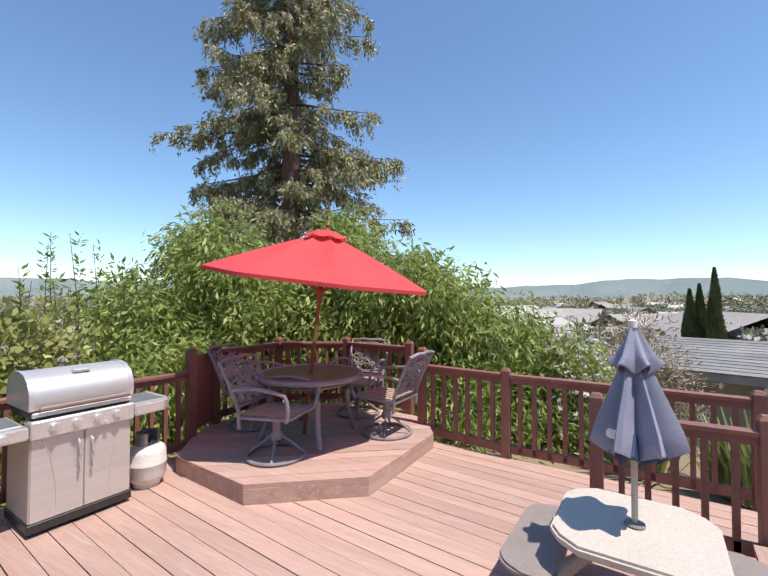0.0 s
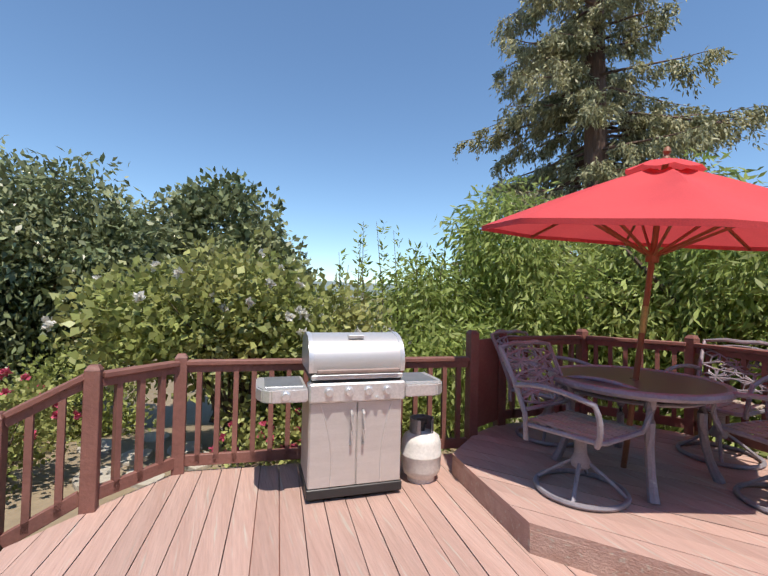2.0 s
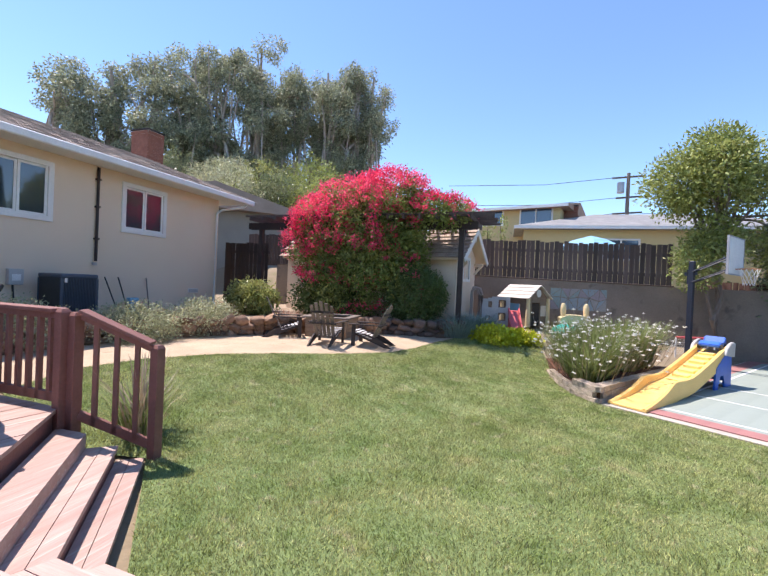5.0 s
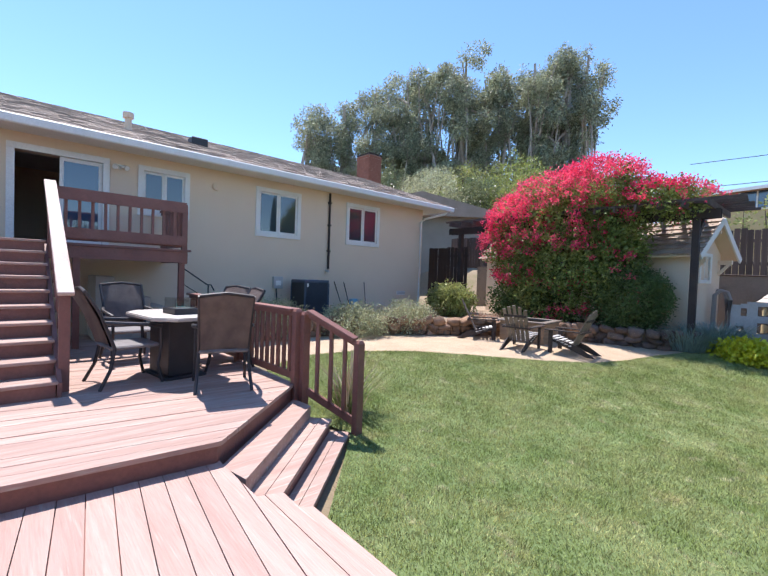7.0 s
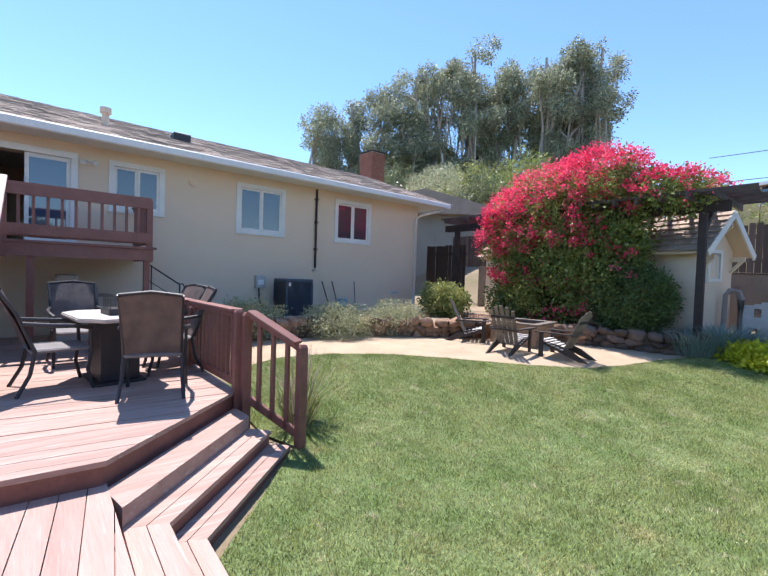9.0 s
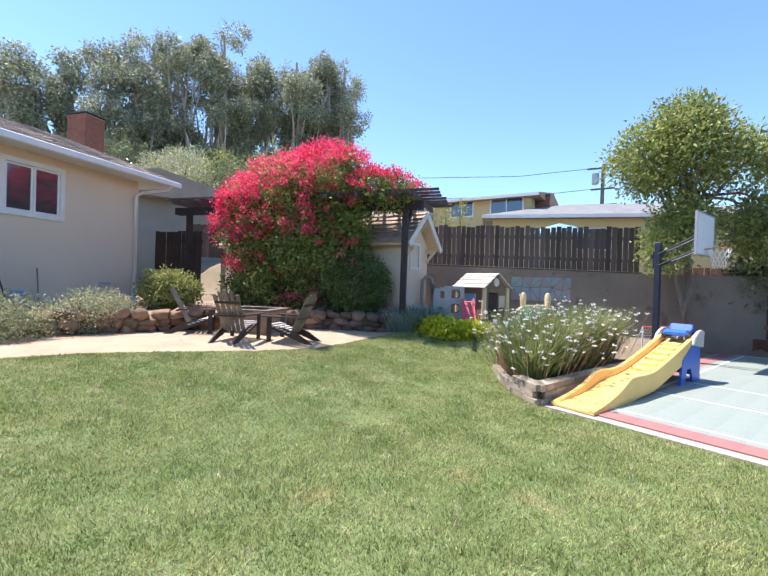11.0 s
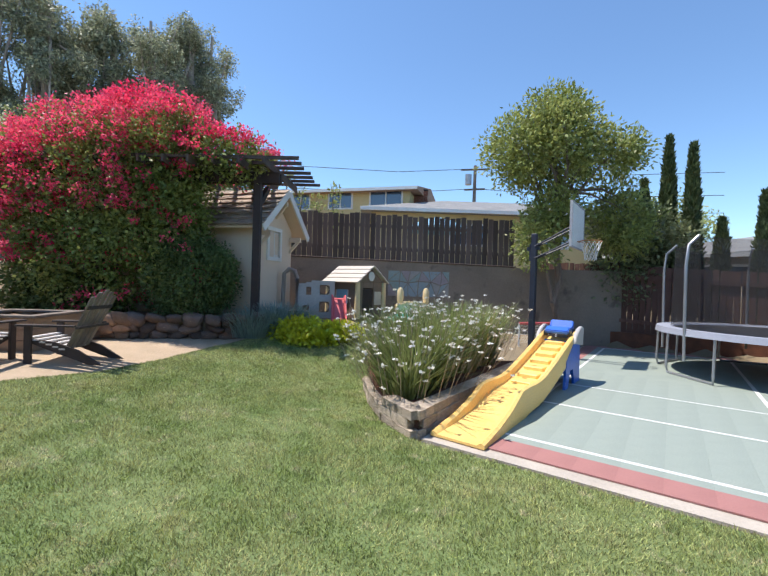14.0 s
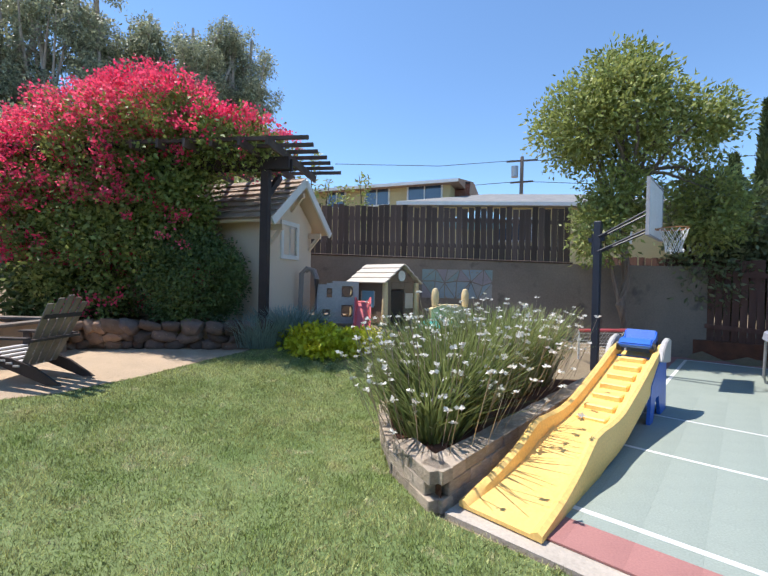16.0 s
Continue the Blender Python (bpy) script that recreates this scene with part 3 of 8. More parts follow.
planks("upper", UPPER, UZ, "y", M_deckc, upper, 3, turn=-8)

# ---- wide steps that wrap the lawn corner ----
steps = tagged(new("deck_steps"), "worn wide wooden steps down to the lawn", "steps", kind="structure")


def offset_line(pts, o):
    """A plan line moved to its right by o, with mitred corners."""
    out = []
    for i, p in enumerate(pts):
        ns = []
        for a, b in ((i - 1, i), (i, i + 1)):
            if a >= 0 and b < len(pts):
                d = Vector((pts[b][0] - pts[a][0], pts[b][1] - pts[a][1])).normalized()
                ns.append(Vector((d.y, -d.x)))
        n = sum(ns, Vector((0, 0))).normalized()
        k = o / max(0.3, n.dot(ns[0]))
        out.append((p[0] + n.x * k, p[1] + n.y * k))
    return out


def step_run(line, z, depth, seed):
    """One step along an open plan line: two mitred tread boards a stretch over a solid riser box."""
    for k in range(2):
        A = offset_line(line, depth * k / 2 + 0.002)
        B = offset_line(line, depth * (k + 1) / 2 - 0.003)
        for i in range(len(line) - 1):
            bm = BM()
            prism(bm, [A[i], B[i], B[i + 1], A[i + 1]], z - 0.036, z + 0.001 * ((i + k) % 2))
            part("tread_board", bm, M_deckc if i else M_deck, steps)
    A, B = offset_line(line, -0.05), offset_line(line, depth - 0.025)
    for i in range(len(line) - 1):
        bm = BM()
        prism(bm, [A[i], B[i], B[i + 1], A[i + 1]], -0.15, z - 0.037)
        part("riser", bm, M_rail, steps)


step_run([(-4.0, -0.82), (-0.36, -0.86), (0.76, -2.08)], 0.21, 0.24, 1)
step_run(offset_line([(-4.0, -0.82), (-0.36, -0.86), (0.76, -2.08)], 0.22), 0.08, 0.22, 2)
bm = BM()
prism(bm, [(-0.06, -0.8), (-0.36, -0.86), (0.76, -2.08), (1.1, -2.06)], 0.1, DZ - 0.002)
part("tread_board", bm, M_deckc, steps)


# ---- railings ----
def post(parent, x, y, z0, z1, w=0.089, cap=True):
    bm = BM()
    box(bm, x - w / 2, y - w / 2, z0, x + w / 2, y + w / 2, z1 - (0.03 if cap else 0), 0.004)
    if cap:
        lo = [bm.verts.new((x + sx * w / 2, y + sy * w / 2, z1 - 0.03)) for sx, sy in ((-1, -1), (1, -1), (1, 1), (-1, 1))]
        hi = [bm.verts.new((x + sx * w * 0.3, y + sy * w * 0.3, z1)) for sx, sy in ((-1, -1), (1, -1), (1, 1), (-1, 1))]
        for i in range(4):
            bm.faces.new((lo[i], lo[(i + 1) % 4], hi[(i + 1) % 4], hi[i]))
        bm.faces.new(hi)
    return part("post", bm, M_rail, parent)


def rail_run(name, label, pts, floors, tops, post_tops, spacing=0.135, end_posts=None, cap_w=0.09, bal=0.038, mtop=None):
    """A railing along plan points: posts, top rail, bottom rail, square balusters. floors, tops: heights at each point."""
    r = thing(name, label, "railing")
    for i, (x, y) in enumerate(pts):
        if end_posts is None or end_posts[i]:
            post(r, x, y, floors[i] - 0.25, post_tops[i])
    for i in range(len(pts) - 1):
        a, b = Vector((*pts[i], 0)), Vector((*pts[i + 1], 0))
        za, zb, fa, fb = tops[i], tops[i + 1], floors[i], floors[i + 1]
        d = (b - a)
        L = d.length
        u = d / L
        o = 0.045
        up = Vector((0, 0, 1))
        bm = BM()
        beam(bm, a + u * o + up * (za - 0.018), b - u * o + up * (zb - 0.018), cap_w, 0.036, 0.005)
        part("top_rail", bm, mtop or M_rail, r)
        bm = BM()
        beam(bm, a + u * o + up * (za - 0.065), b - u * o + up * (zb - 0.065), 0.036, 0.055)
        part("under_rail", bm, M_rail, r)
        bm = BM()
        beam(bm, a + u * o + up * (fa + 0.09), b - u * o + up * (fb + 0.09), 0.038, 0.085, 0.004)
        part("bottom_rail", bm, M_rail, r)
        k = max(1, int(L / spacing))
        for j in range(1, k):
            f = j / k
            p = a + d * f
            z0, z1 = fa + (fb - fa) * f + 0.06, za + (zb - za) * f - 0.05
            bm = BM()
            beam(bm, (p.x, p.y, z0), (p.x, p.y, z1), bal, bal, 0, up=(u.x, u.y, 0))
            part("baluster", bm, M_rail, r)
    return r


RT = DZ + 0.86
rail_run("grill_railing", "brown painted wooden railing behind the grill", [(-4.29, -0.52), (-4.73, -0.06), (-4.57, 1.15), (-4.42, 2.36)], [DZ] * 4, [RT] * 4, [1.25, 1.25, 1.19, 1.44], end_posts=[1, 1, 0, 1])
rail_run("step_railing", "brown painted sloping handrail beside the steps", [(-4.29, -0.52), (-4.24, -0.98)], [DZ, 0.15], [1.2, 1.0], [1.25, 1.0], end_posts=[0, 1])
NT = PZ + 0.86
rail_run("niche_railing", "brown painted railing round the raised platform", [(-4.6, 2.80), (-4.6, 3.86), (-3.8, 4.38), (-2.77, 4.32)], [PZ] * 4, [NT] * 4, [1.43] * 4)
rail_run("garden_railing", "brown painted railing along the downhill deck edge", [(-2.46, 4.03), (-1.445, 3.89), (0.54, 3.82)], [DZ] * 3, [RT] * 3, [1.4, 1.26, 1.26])
rail_run("stair_railing", "brown painted railing beside the garden stair", [(-0.57, 2.9), (0.37, 2.9)], [DZ] * 2, [RT - 0.03] * 2, [1.3, 1.27])
bm = BM()
beam(bm, (-4.43, 2.4, 0.95), (-4.59, 2.76, 0.95), 0.03, 0.8)
solid = thing("solid_panel", "solid brown painted board panel between two posts", "panel")
part("board", bm, M_rail, solid)
ST = UZ + 0.87
rail_run("upper_railing", "brown painted railing of the upper deck", [(1.10, -2.08), (2.6, -2.02), (4.6, -1.95)], [UZ] * 3, [ST] * 3, [ST, 1.3, ST], end_posts=[1, 1, 0], cap_w=0.14)
rail_run("newel_railing", "brown painted sloping handrail at the lawn steps", [(1.02, -2.14), (0.44, -2.48)], [0.35, 0.08], [ST, 1.10], [ST - 0.03, 1.07], cap_w=0.14)

# ---- house ----
HX, HT = 6.35, 4.02
house = tagged(new("house_wall"), "tan stucco house wall with white trimmed windows", "wall", kind="structure")
OPEN = [("door", 0.36, -0.88, 2.17, 3.73), ("w1", -1.56, -2.33, 2.94, 3.73), ("w2", -4.02, -5.04, 2.75, 3.73), ("w3", -6.70, -7.74, 2.75, 3.73)]


def wall_with_holes(x0, x1, ya, yb, z0, z1, holes):
    """A wall along y with through openings, built of the boxes round them."""
    bm = BM()
    y = ya
    for _, h0, h1, b, t in holes:
        box(bm, x0, y, z0, x1, h0, z1)
        box(bm, x0, h0, z0, x1, h1, b)
        box(bm, x0, h0, t, x1, h1, z1)
        y = h1
    box(bm, x0, y, z0, x1, yb, z1)
    return bm


part("wall_face", wall_with_holes(HX, HX + 0.2, 7.5, -9.75, -0.5, HT + 0.25, OPEN), M_stucco, house)
bm = BM()
box(bm, HX + 0.2, -9.75, -0.5, HX + 8, -9.55, HT + 0.25)
box(bm, HX + 0.2, 7.3, -0.5, HX + 8, 7.5, HT + 0.25)
box(bm, HX + 8, -9.75, -0.5, HX + 8.2, 7.5, HT + 0.25)
part("end_wall", bm, M_stucco, house)
bm = BM()
box(bm, HX + 0.22, -9.5, 2.1, HX + 8, 7.3, 2.16)
part("inner_floor", bm, M_wood, house)
bm = BM()
box(bm, HX + 3.4, -9.5, 2.16, HX + 3.5, 7.3, 4.2)
part("inner_wall", bm, M_stucco, house)
ceil = BM()
box(ceil, HX - 0.0, -9.75, HT + 0.25, HX + 8, 7.5, HT + 0.28)
struct("ceiling", ceil, M_white, "plain white ceiling inside the house", "ceiling")


def window(name, label, y0, y1, z0, z1, x, facing=-1, sash=2, t=0.1, glass=None):
    """A white framed sliding window in a wall that runs along y; its outer face looks along facing x."""
    w = tagged(new(name), label, "window", kind="structure")
    y0, y1, t = min(y0, y1), max(y0, y1), abs(t)
    xo = x + facing * 0.035
    bm = BM()
    for a, b, c, d in ((y0 - t, y1 + t, z1, z1 + t), (y0 - t, y1 + t, z0 - t, z0), (y0 - t, y0, z0, z1), (y1, y1 + t, z0, z1)):
        box(bm, xo, a, c, x - facing * 0.06, b, d, 0.004)
    part("window_frame", bm, M_white, w)
    ym = (y0 + y1) / 2
    for k in range(sash):
        a = y0 + (y1 - y0) * k / sash
        b = y0 + (y1 - y0) * (k + 1) / sash
        xs = x + 0.02 * k
        bm = BM()
        s = 0.045
        for p, q, r, v in ((a, b, z0, z0 + 0.045), (a, b, z1 - 0.045, z1), (a, a + s, z0 + 0.045, z1 - 0.045), (b - s, b, z0 + 0.045, z1 - 0.045)):
            box(bm, xs, p, r, xs + 0.03, q, v)
        part("sash", bm, M_white, w)
        bm = BM()
        box(bm, xs + 0.012, a + s, z0 + 0.045, xs + 0.018, b - s, z1 - 0.045)
        part("pane", bm, glass or M_glass, w)
    return w


window("window_1", "white framed sliding window", -1.56, -2.33, 2.94, 3.73, HX)
window("window_2", "white framed sliding window", -4.02, -5.04, 2.75, 3.73, HX)
window("window_3", "white framed sliding window", -6.70, -7.74, 2.75, 3.73, HX)

# ---- house roof, eaves, door ----
roof = thing("house_roof", "low pitched brown shingle roof with white gutter", "roof", kind="structure")
EX, PITCH = HX - 0.62, 0.355


def roof_z(x):
    return 4.14 + (x - EX) * PITCH


bm = BM()
extrude_profile(bm, [(EX, 4.10), (EX + 5, 4.10 + 5 * PITCH), (EX + 10, 4.10), (EX + 10, 4.02), (EX, 4.02)], "y", -10.5, 8.2)
part("roof_deck", bm, M_white, roof)
bm = BM()
box(bm, EX - 0.1, -10.52, 3.98, EX - 0.003, 8.2, 4.13, 0.02)
part("gutter", bm, M_white, roof, "white painted gutter")
rng = random.Random(5)
row = 0.145
for i in range(34):
    x0 = EX + i * row
    bm = BM()
    y = -10.55 - rng.uniform(0, 0.3)
    while y < 8.2:
        w = rng.uniform(0.2, 0.36)
        h = rng.uniform(0.008, 0.02)
        za, zb = roof_z(x0 - 0.03) + h, roof_z(x0 + row)
        vs = [bm.verts.new(p) for p in ((x0 - 0.03, y, za - 0.018), (x0 - 0.03, y + w - 0.006, za - 0.018), (x0 - 0.03, y, za), (x0 - 0.03, y + w - 0.006, za), (x0 + row, y, zb + 0.004), (x0 + row, y + w - 0.006, zb + 0.004))]
        bm.faces.new((vs[0], vs[1], vs[3], vs[2]))
        bm.faces.new((vs[2], vs[3], vs[5], vs[4]))
        y += w
    c = part("shingle_course", bm, M_roofi, roof)
bm = BM()
lathe(bm, [(0.07, 0), (0.07, 0.3), (0.11, 0.3), (0.11, 0.42), (0.0, 0.44)], 14, (7.9, -1.55, roof_z(7.9) - 0.05))
pipe = thing("roof_vent_pipe", "tan metal vent pipe on the roof", "vent")
part("pipe", bm, M_stucco, pipe)
bm = BM()
box(bm, 8.0, -3.35, roof_z(8.0), 8.35, -2.95, roof_z(8.3) + 0.1, 0.02)
sv = thing("roof_vent_box", "dark low box vent on the shingle roof", "vent")
part("body", bm, M_black, sv)


def chimney(name, label, x, y, z0, z1, w, d):
    c = thing(name, label, "chimney")
    h = 0.075
    k = int((z1 - z0) / h)
    bm = BM()
    box(bm, x - w / 2 + 0.01, y - d / 2 + 0.01, z0, x + w / 2 - 0.01, y + d / 2 - 0.01, z1 - 0.02)
    part("core", bm, M_curb, c)
    rr = random.Random(8)
    bm = BM()
    for i in range(k):
        z = z0 + i * h
        off = 0.1 if i % 2 else 0
        grow = 0.03 if i >= k - 2 else 0
        for side in (-1, 1):
            a = -w / 2 - off
            while a < w / 2:
                p, q = max(a, -w / 2), min(a + 0.19, w / 2)
                if q - p > 0.02:
                    box(bm, x + p, y + side * (d / 2 + grow) - 0.02, z, x + q, y + side * (d / 2 + grow) + 0.02, z + h - 0.012)
                a += 0.2
            a = -d / 2 - off
            while a < d / 2:
                p, q = max(a, -d / 2), min(a + 0.19, d / 2)
                if q - p > 0.02:
                    box(bm, x + side * (w / 2 + grow) - 0.02, y + p, z, x + side * (w / 2 + grow) + 0.02, y + q, z + h - 0.012)
                a += 0.2
    part("brickwork", bm, M_brick, c)
    bm = BM()
    box(bm, x - w / 2 - 0.05, y - d / 2 - 0.05, z1, x + w / 2 + 0.05, y + d / 2 + 0.05, z1 + 0.05)
    box(bm, x - 0.12, y - 0.12, z1 + 0.05, x + 0.12, y + 0.12, z1 + 0.16)
    part("cap", bm, M_dark, c)
    return c


chimney("chimney", "red brick chimney with a dark cap", 15.9, -15.2, 5.0, 8.8, 1.1, 0.9)

door = tagged(new("door_1"), "white framed sliding glass door standing half open", "door", kind="structure")
bm = BM()
for a, b, c, d in ((-0.99, 0.47, 3.73, 3.84), (-0.99, -0.88, 2.17, 3.73), (0.36, 0.47, 2.17, 3.73), (-0.88, 0.36, 2.13, 2.17)):
    box(bm, HX - 0.035, a, c, HX + 0.06, b, d, 0.004)
part("door_frame", bm, M_white, door)
for k, (a, b) in enumerate(((-0.88, -0.24),)):
    bm = BM()
    for p, q, r, v in ((a, b, 2.17, 2.25), (a, b, 3.66, 3.73), (a, a + 0.06, 2.25, 3.66), (b - 0.06, b, 2.25, 3.66)):
        box(bm, HX + 0.02, p, r, HX + 0.055, q, v)
    part("sash", bm, M_white, door)
    bm = BM()
    box(bm, HX + 0.034, a + 0.06, 2.25, HX + 0.04, b - 0.06, 3.66)
    part("pane", bm, M_glassb, door)

# ---- back stair and landing ----
stair = thing("back_stair", "brown painted plank stair up to the house landing", "stairs", kind="structure")
N = 10
rise, run = (2.13 - UZ) / N, 0.275
SX = 1.93
for i in range(N):
    x = SX + i * run
    z = UZ + (i + 1) * rise
    bm = BM()
    box(bm, x - 0.025, 0.03, z - 0.036, x + run + 0.01, 2.2, z, 0.006)
    part("tread", bm, M_deckc, stair)
    bm = BM()
    box(bm, x, 0.05, z - rise, x + 0.02, 2.18, z - 0.037)
    part("riser", bm, M_rail, stair)
XT = SX + N * run
bm = BM()
for y in (0.0, 2.2):
    vs = [(SX - 0.02, UZ), (SX - 0.02, UZ + rise - 0.02), (XT, 2.13 - 0.02), (XT, 1.85), (SX + 0.35, UZ)]
    extrude_profile(bm, vs, "y", y, y + 0.04)
part("stringer", bm, M_rail, stair)
landing = thing("landing", "brown painted landing on posts at the house door", "landing", kind="structure")
bm = BM()
box(bm, XT, -1.9, 1.9, XT + 0.04, 2.25, 2.09)
box(bm, XT + 0.04, -1.94, 1.9, HX, -1.9, 2.09)
part("rim_joist", bm, M_rail, landing)
for i in range(int((HX - XT) / BOARD)):
    bm = BM()
    box(bm, XT + i * BOARD + 0.003 - 0.03, -1.98, 2.094, XT + (i + 1) * BOARD - 0.003 - 0.03, 2.25, 2.13)
    part("plank", bm, M_rail, landing)
for x, y in ((XT + 0.08, -1.85), (XT + 0.08, -0.35), (XT + 0.08, 2.2)):
    bm = BM()
    box(bm, x - 0.045, y - 0.045, UZ, x + 0.045, y + 0.045, 1.9)
    part("support_post", bm, M_rail, landing)
rail_run("landing_railing", "brown painted railing on the house landing", [(XT + 0.05, -0.05), (XT + 0.05, -1.88), (HX - 0.06, -1.88)], [2.13] * 3, [2.95] * 3, [2.93, 2.93, 2.93], cap_w=0.09, spacing=0.16, end_posts=[1, 1, 0])
bm = BM()
beam(bm, (XT + 0.0, -0.03, 2.86), (XT + 0.0, -1.9, 2.86), 0.03, 0.18)
beam(bm, (XT + 0.0, -0.03, 2.28), (XT + 0.0, -1.9, 2.28), 0.03, 0.16)
lb = thing("landing_rail_board", "broad brown painted boards across the landing railing", "railing")
part("board", bm, M_rail, lb)
sr = thing("stair_handrail", "wide sun bleached handrail beside the stair", "handrail")
bm = BM()
beam(bm, (2.05, -0.03, 1.50), (XT + 0.1, -0.03, 3.02), 0.14, 0.04, 0.006)
part("top_rail", bm, M_bleach, sr)
bm = BM()
box(bm, 2.1, -0.07, UZ, 2.19, 0.02, 1.52)
part("post", bm, M_rail, sr)
for i in range(9):
    f = (i + 0.7) / 9.5
    x = 2.05 + f * (XT + 0.05 - 2.05)
    zt = 1.50 + f * 1.52
    bm = BM()
    box(bm, x - 0.02, -0.05, zt - 0.86, x + 0.02, -0.01, zt - 0.02)
    part("baluster", bm, M_rail, sr)

# ---- retaining wall, board fence, shed, pergola ----
wall = tagged(new("retaining_wall"), "stained concrete retaining wall", "wall", kind="structure")
bm = BM()
extrude_profile(bm, [(-9.4, -0.3), (7.0, -0.3), (7.0, 2.3), (-6.65, 2.0), (-9.4, 1.98)], "y", -14.15, -13.86)
part("wall_body", bm, M_conc, wall)
bm = BM()
beam(bm, (-6.65, -14.0, 2.022), (6.95, -14.0, 2.322), 0.34, 0.035, 0.008)
part("sill_board", bm, M_fence, wall)


def board_fence(name, label, a, b, z0a, z0b, h, material, seed, w=0.14, gap=0.012, overlap=False, top_var=0.02):
    """Upright boards along a plan line, each a piece, with two rails behind."""
    f = thing(name, label, "fence")
    rr = random.Random(seed)
    a, b = Vector((*a, 0)), Vector((*b, 0))
    d = b - a
    L = d.length
    u = d / L
    nrm = Vector((-u.y, u.x, 0))
    base = BM()
    box(base, -w / 2 + gap / 2, -0.011, 0, w / 2 - gap / 2, 0.011, 1)
    for v in base.verts:
        if v.co.z > 0.5 and abs(v.co.x) > w * 0.3:
            v.co.z = 1.0
    me = done("board", base, material)
    k = int(L / w)
    ang = math.degrees(math.atan2(u.y, u.x))
    for i in range(k):
        t = (i + 0.5) / k
        p = a + d * t
        z = z0a + (z0b - z0a) * t
        off = nrm * (0.016 if (i % 2 and overlap) else 0)
        piece("board", me, f, pose(p.x + off.x, p.y + off.y, z, 0, rr.uniform(-0.5, 0.5), ang + rr.uniform(-1, 1)) @ Matrix.Diagonal((1, 1, h + rr.uniform(-top_var, top_var), 1)))
    for hz in (0.3, h - 0.3):
        bm = BM()
        beam(bm, a - nrm * 0.045 + Vector((0, 0, z0a + hz)), b - nrm * 0.045 + Vector((0, 0, z0b + hz)), 0.04, 0.09)
        part("rail", bm, material, f)
    return f


board_fence("back_fence", "tall weathered dark brown board fence on the wall", (-6.62, -13.98), (1.2, -13.98), 2.045, 2.215, 1.2, M_fence, 11, top_var=0.035)
board_fence("back_fence", "tall weathered dark brown board fence behind the shed", (1.2, -13.98), (8.5, -13.98), 2.1, 2.3, 1.25, M_fence, 12)
board_fence("side_fence", "tall red brown board fence beyond the court", (-7.6, -15.2), (-15.4, -9.6), 0.55, 0.0, 1.72, M_fencer, 13, w=0.13)
board_fence("side_fence", "low red brown board fence at the garden corner", (-15.4, -9.6), (-16.6, -7.0), -0.3, -0.5, 1.5, M_fencer, 14)
board_fence("side_fence", "red brown board fence at the garden corner", (-15.6, -8.6), (-16.4, -5.0), -0.4, -0.9, 1.5, M_fencer, 15)
board_fence("gate_fence", "dark stained board gate beside the house", (5.6, -11.3), (7.4, -11.3), 0.9, 0.9, 2.0, M_dark, 16)

shed = tagged(new("garden_shed"), "small tan stucco shed with gabled shingle roof", "shed", kind="structure")
SHED_AT = pose(-0.79, -10.84, 0.22, 0, 0, -11)
shed.matrix_basis = SHED_AT
QX, QN, QF = 0.0, 0.0, -1.55
QM = (QN + QF) / 2
bm = BM()
box(bm, QX, QF, 0.2, 6.2, QN, 2.36)
extrude_profile(bm, [(QN, 2.36), (QF, 2.36), (QM, 2.98)], "x", QX, QX + 0.15)
part("shed_wall", bm, M_stucco, shed)
bm = BM()
for y0 in (QN + 0.26, QF - 0.26):
    beam(bm, (QX - 0.3, y0, 2.22), (QX - 0.3, QM, 3.1), 0.04, 0.14, 0.004)
part("barge_board", bm, M_white, shed, "white painted barge board")
bm = BM()
for y0 in (QN + 0.26, QF - 0.26):
    beam(bm, (QX + 2.95, y0, 2.24), (QX + 2.95, QM, 3.12), 6.5, 0.05)
part("roof_board", bm, M_stucco, shed)
rng = random.Random(6)
for i in range(7):
    f0, f1 = i / 7, (i + 1) / 7
    bm = BM()
    x = QX - 0.32
    while x < 6.2:
        w = rng.uniform(0.14, 0.26)
        ya, yb = QN + 0.28 + (QM - QN - 0.28) * f0, QN + 0.28 + (QM - QN - 0.28) * f1
        za, zb = 2.24 + 0.89 * f0 + 0.05, 2.24 + 0.89 * f1 + 0.035
        beam(bm, (x + w / 2, ya + 0.03, za + rng.uniform(0, 0.012)), (x + w / 2, yb, zb), w - 0.008, 0.02)
        x += w
    part("shingle_course", bm, M_roofi, shed)
for yb in (QN - 0.1, QM, QF + 0.1):
    zt = 2.9 - abs(yb - QM) * 1.0
    bm = BM()
    beam(bm, (QX, yb, zt - 0.05), (QX - 0.27, yb, zt - 0.05), 0.06, 0.1)
    beam(bm, (QX, yb, zt - 0.34), (QX - 0.22, yb, zt - 0.08), 0.05, 0.06)
    part("bracket", bm, M_stucco, shed)
w4 = window("window_4", "small white framed window in the shed gable", -0.5, -0.95, 1.74, 2.28, QX, t=0.08)
w4.matrix_basis = SHED_AT

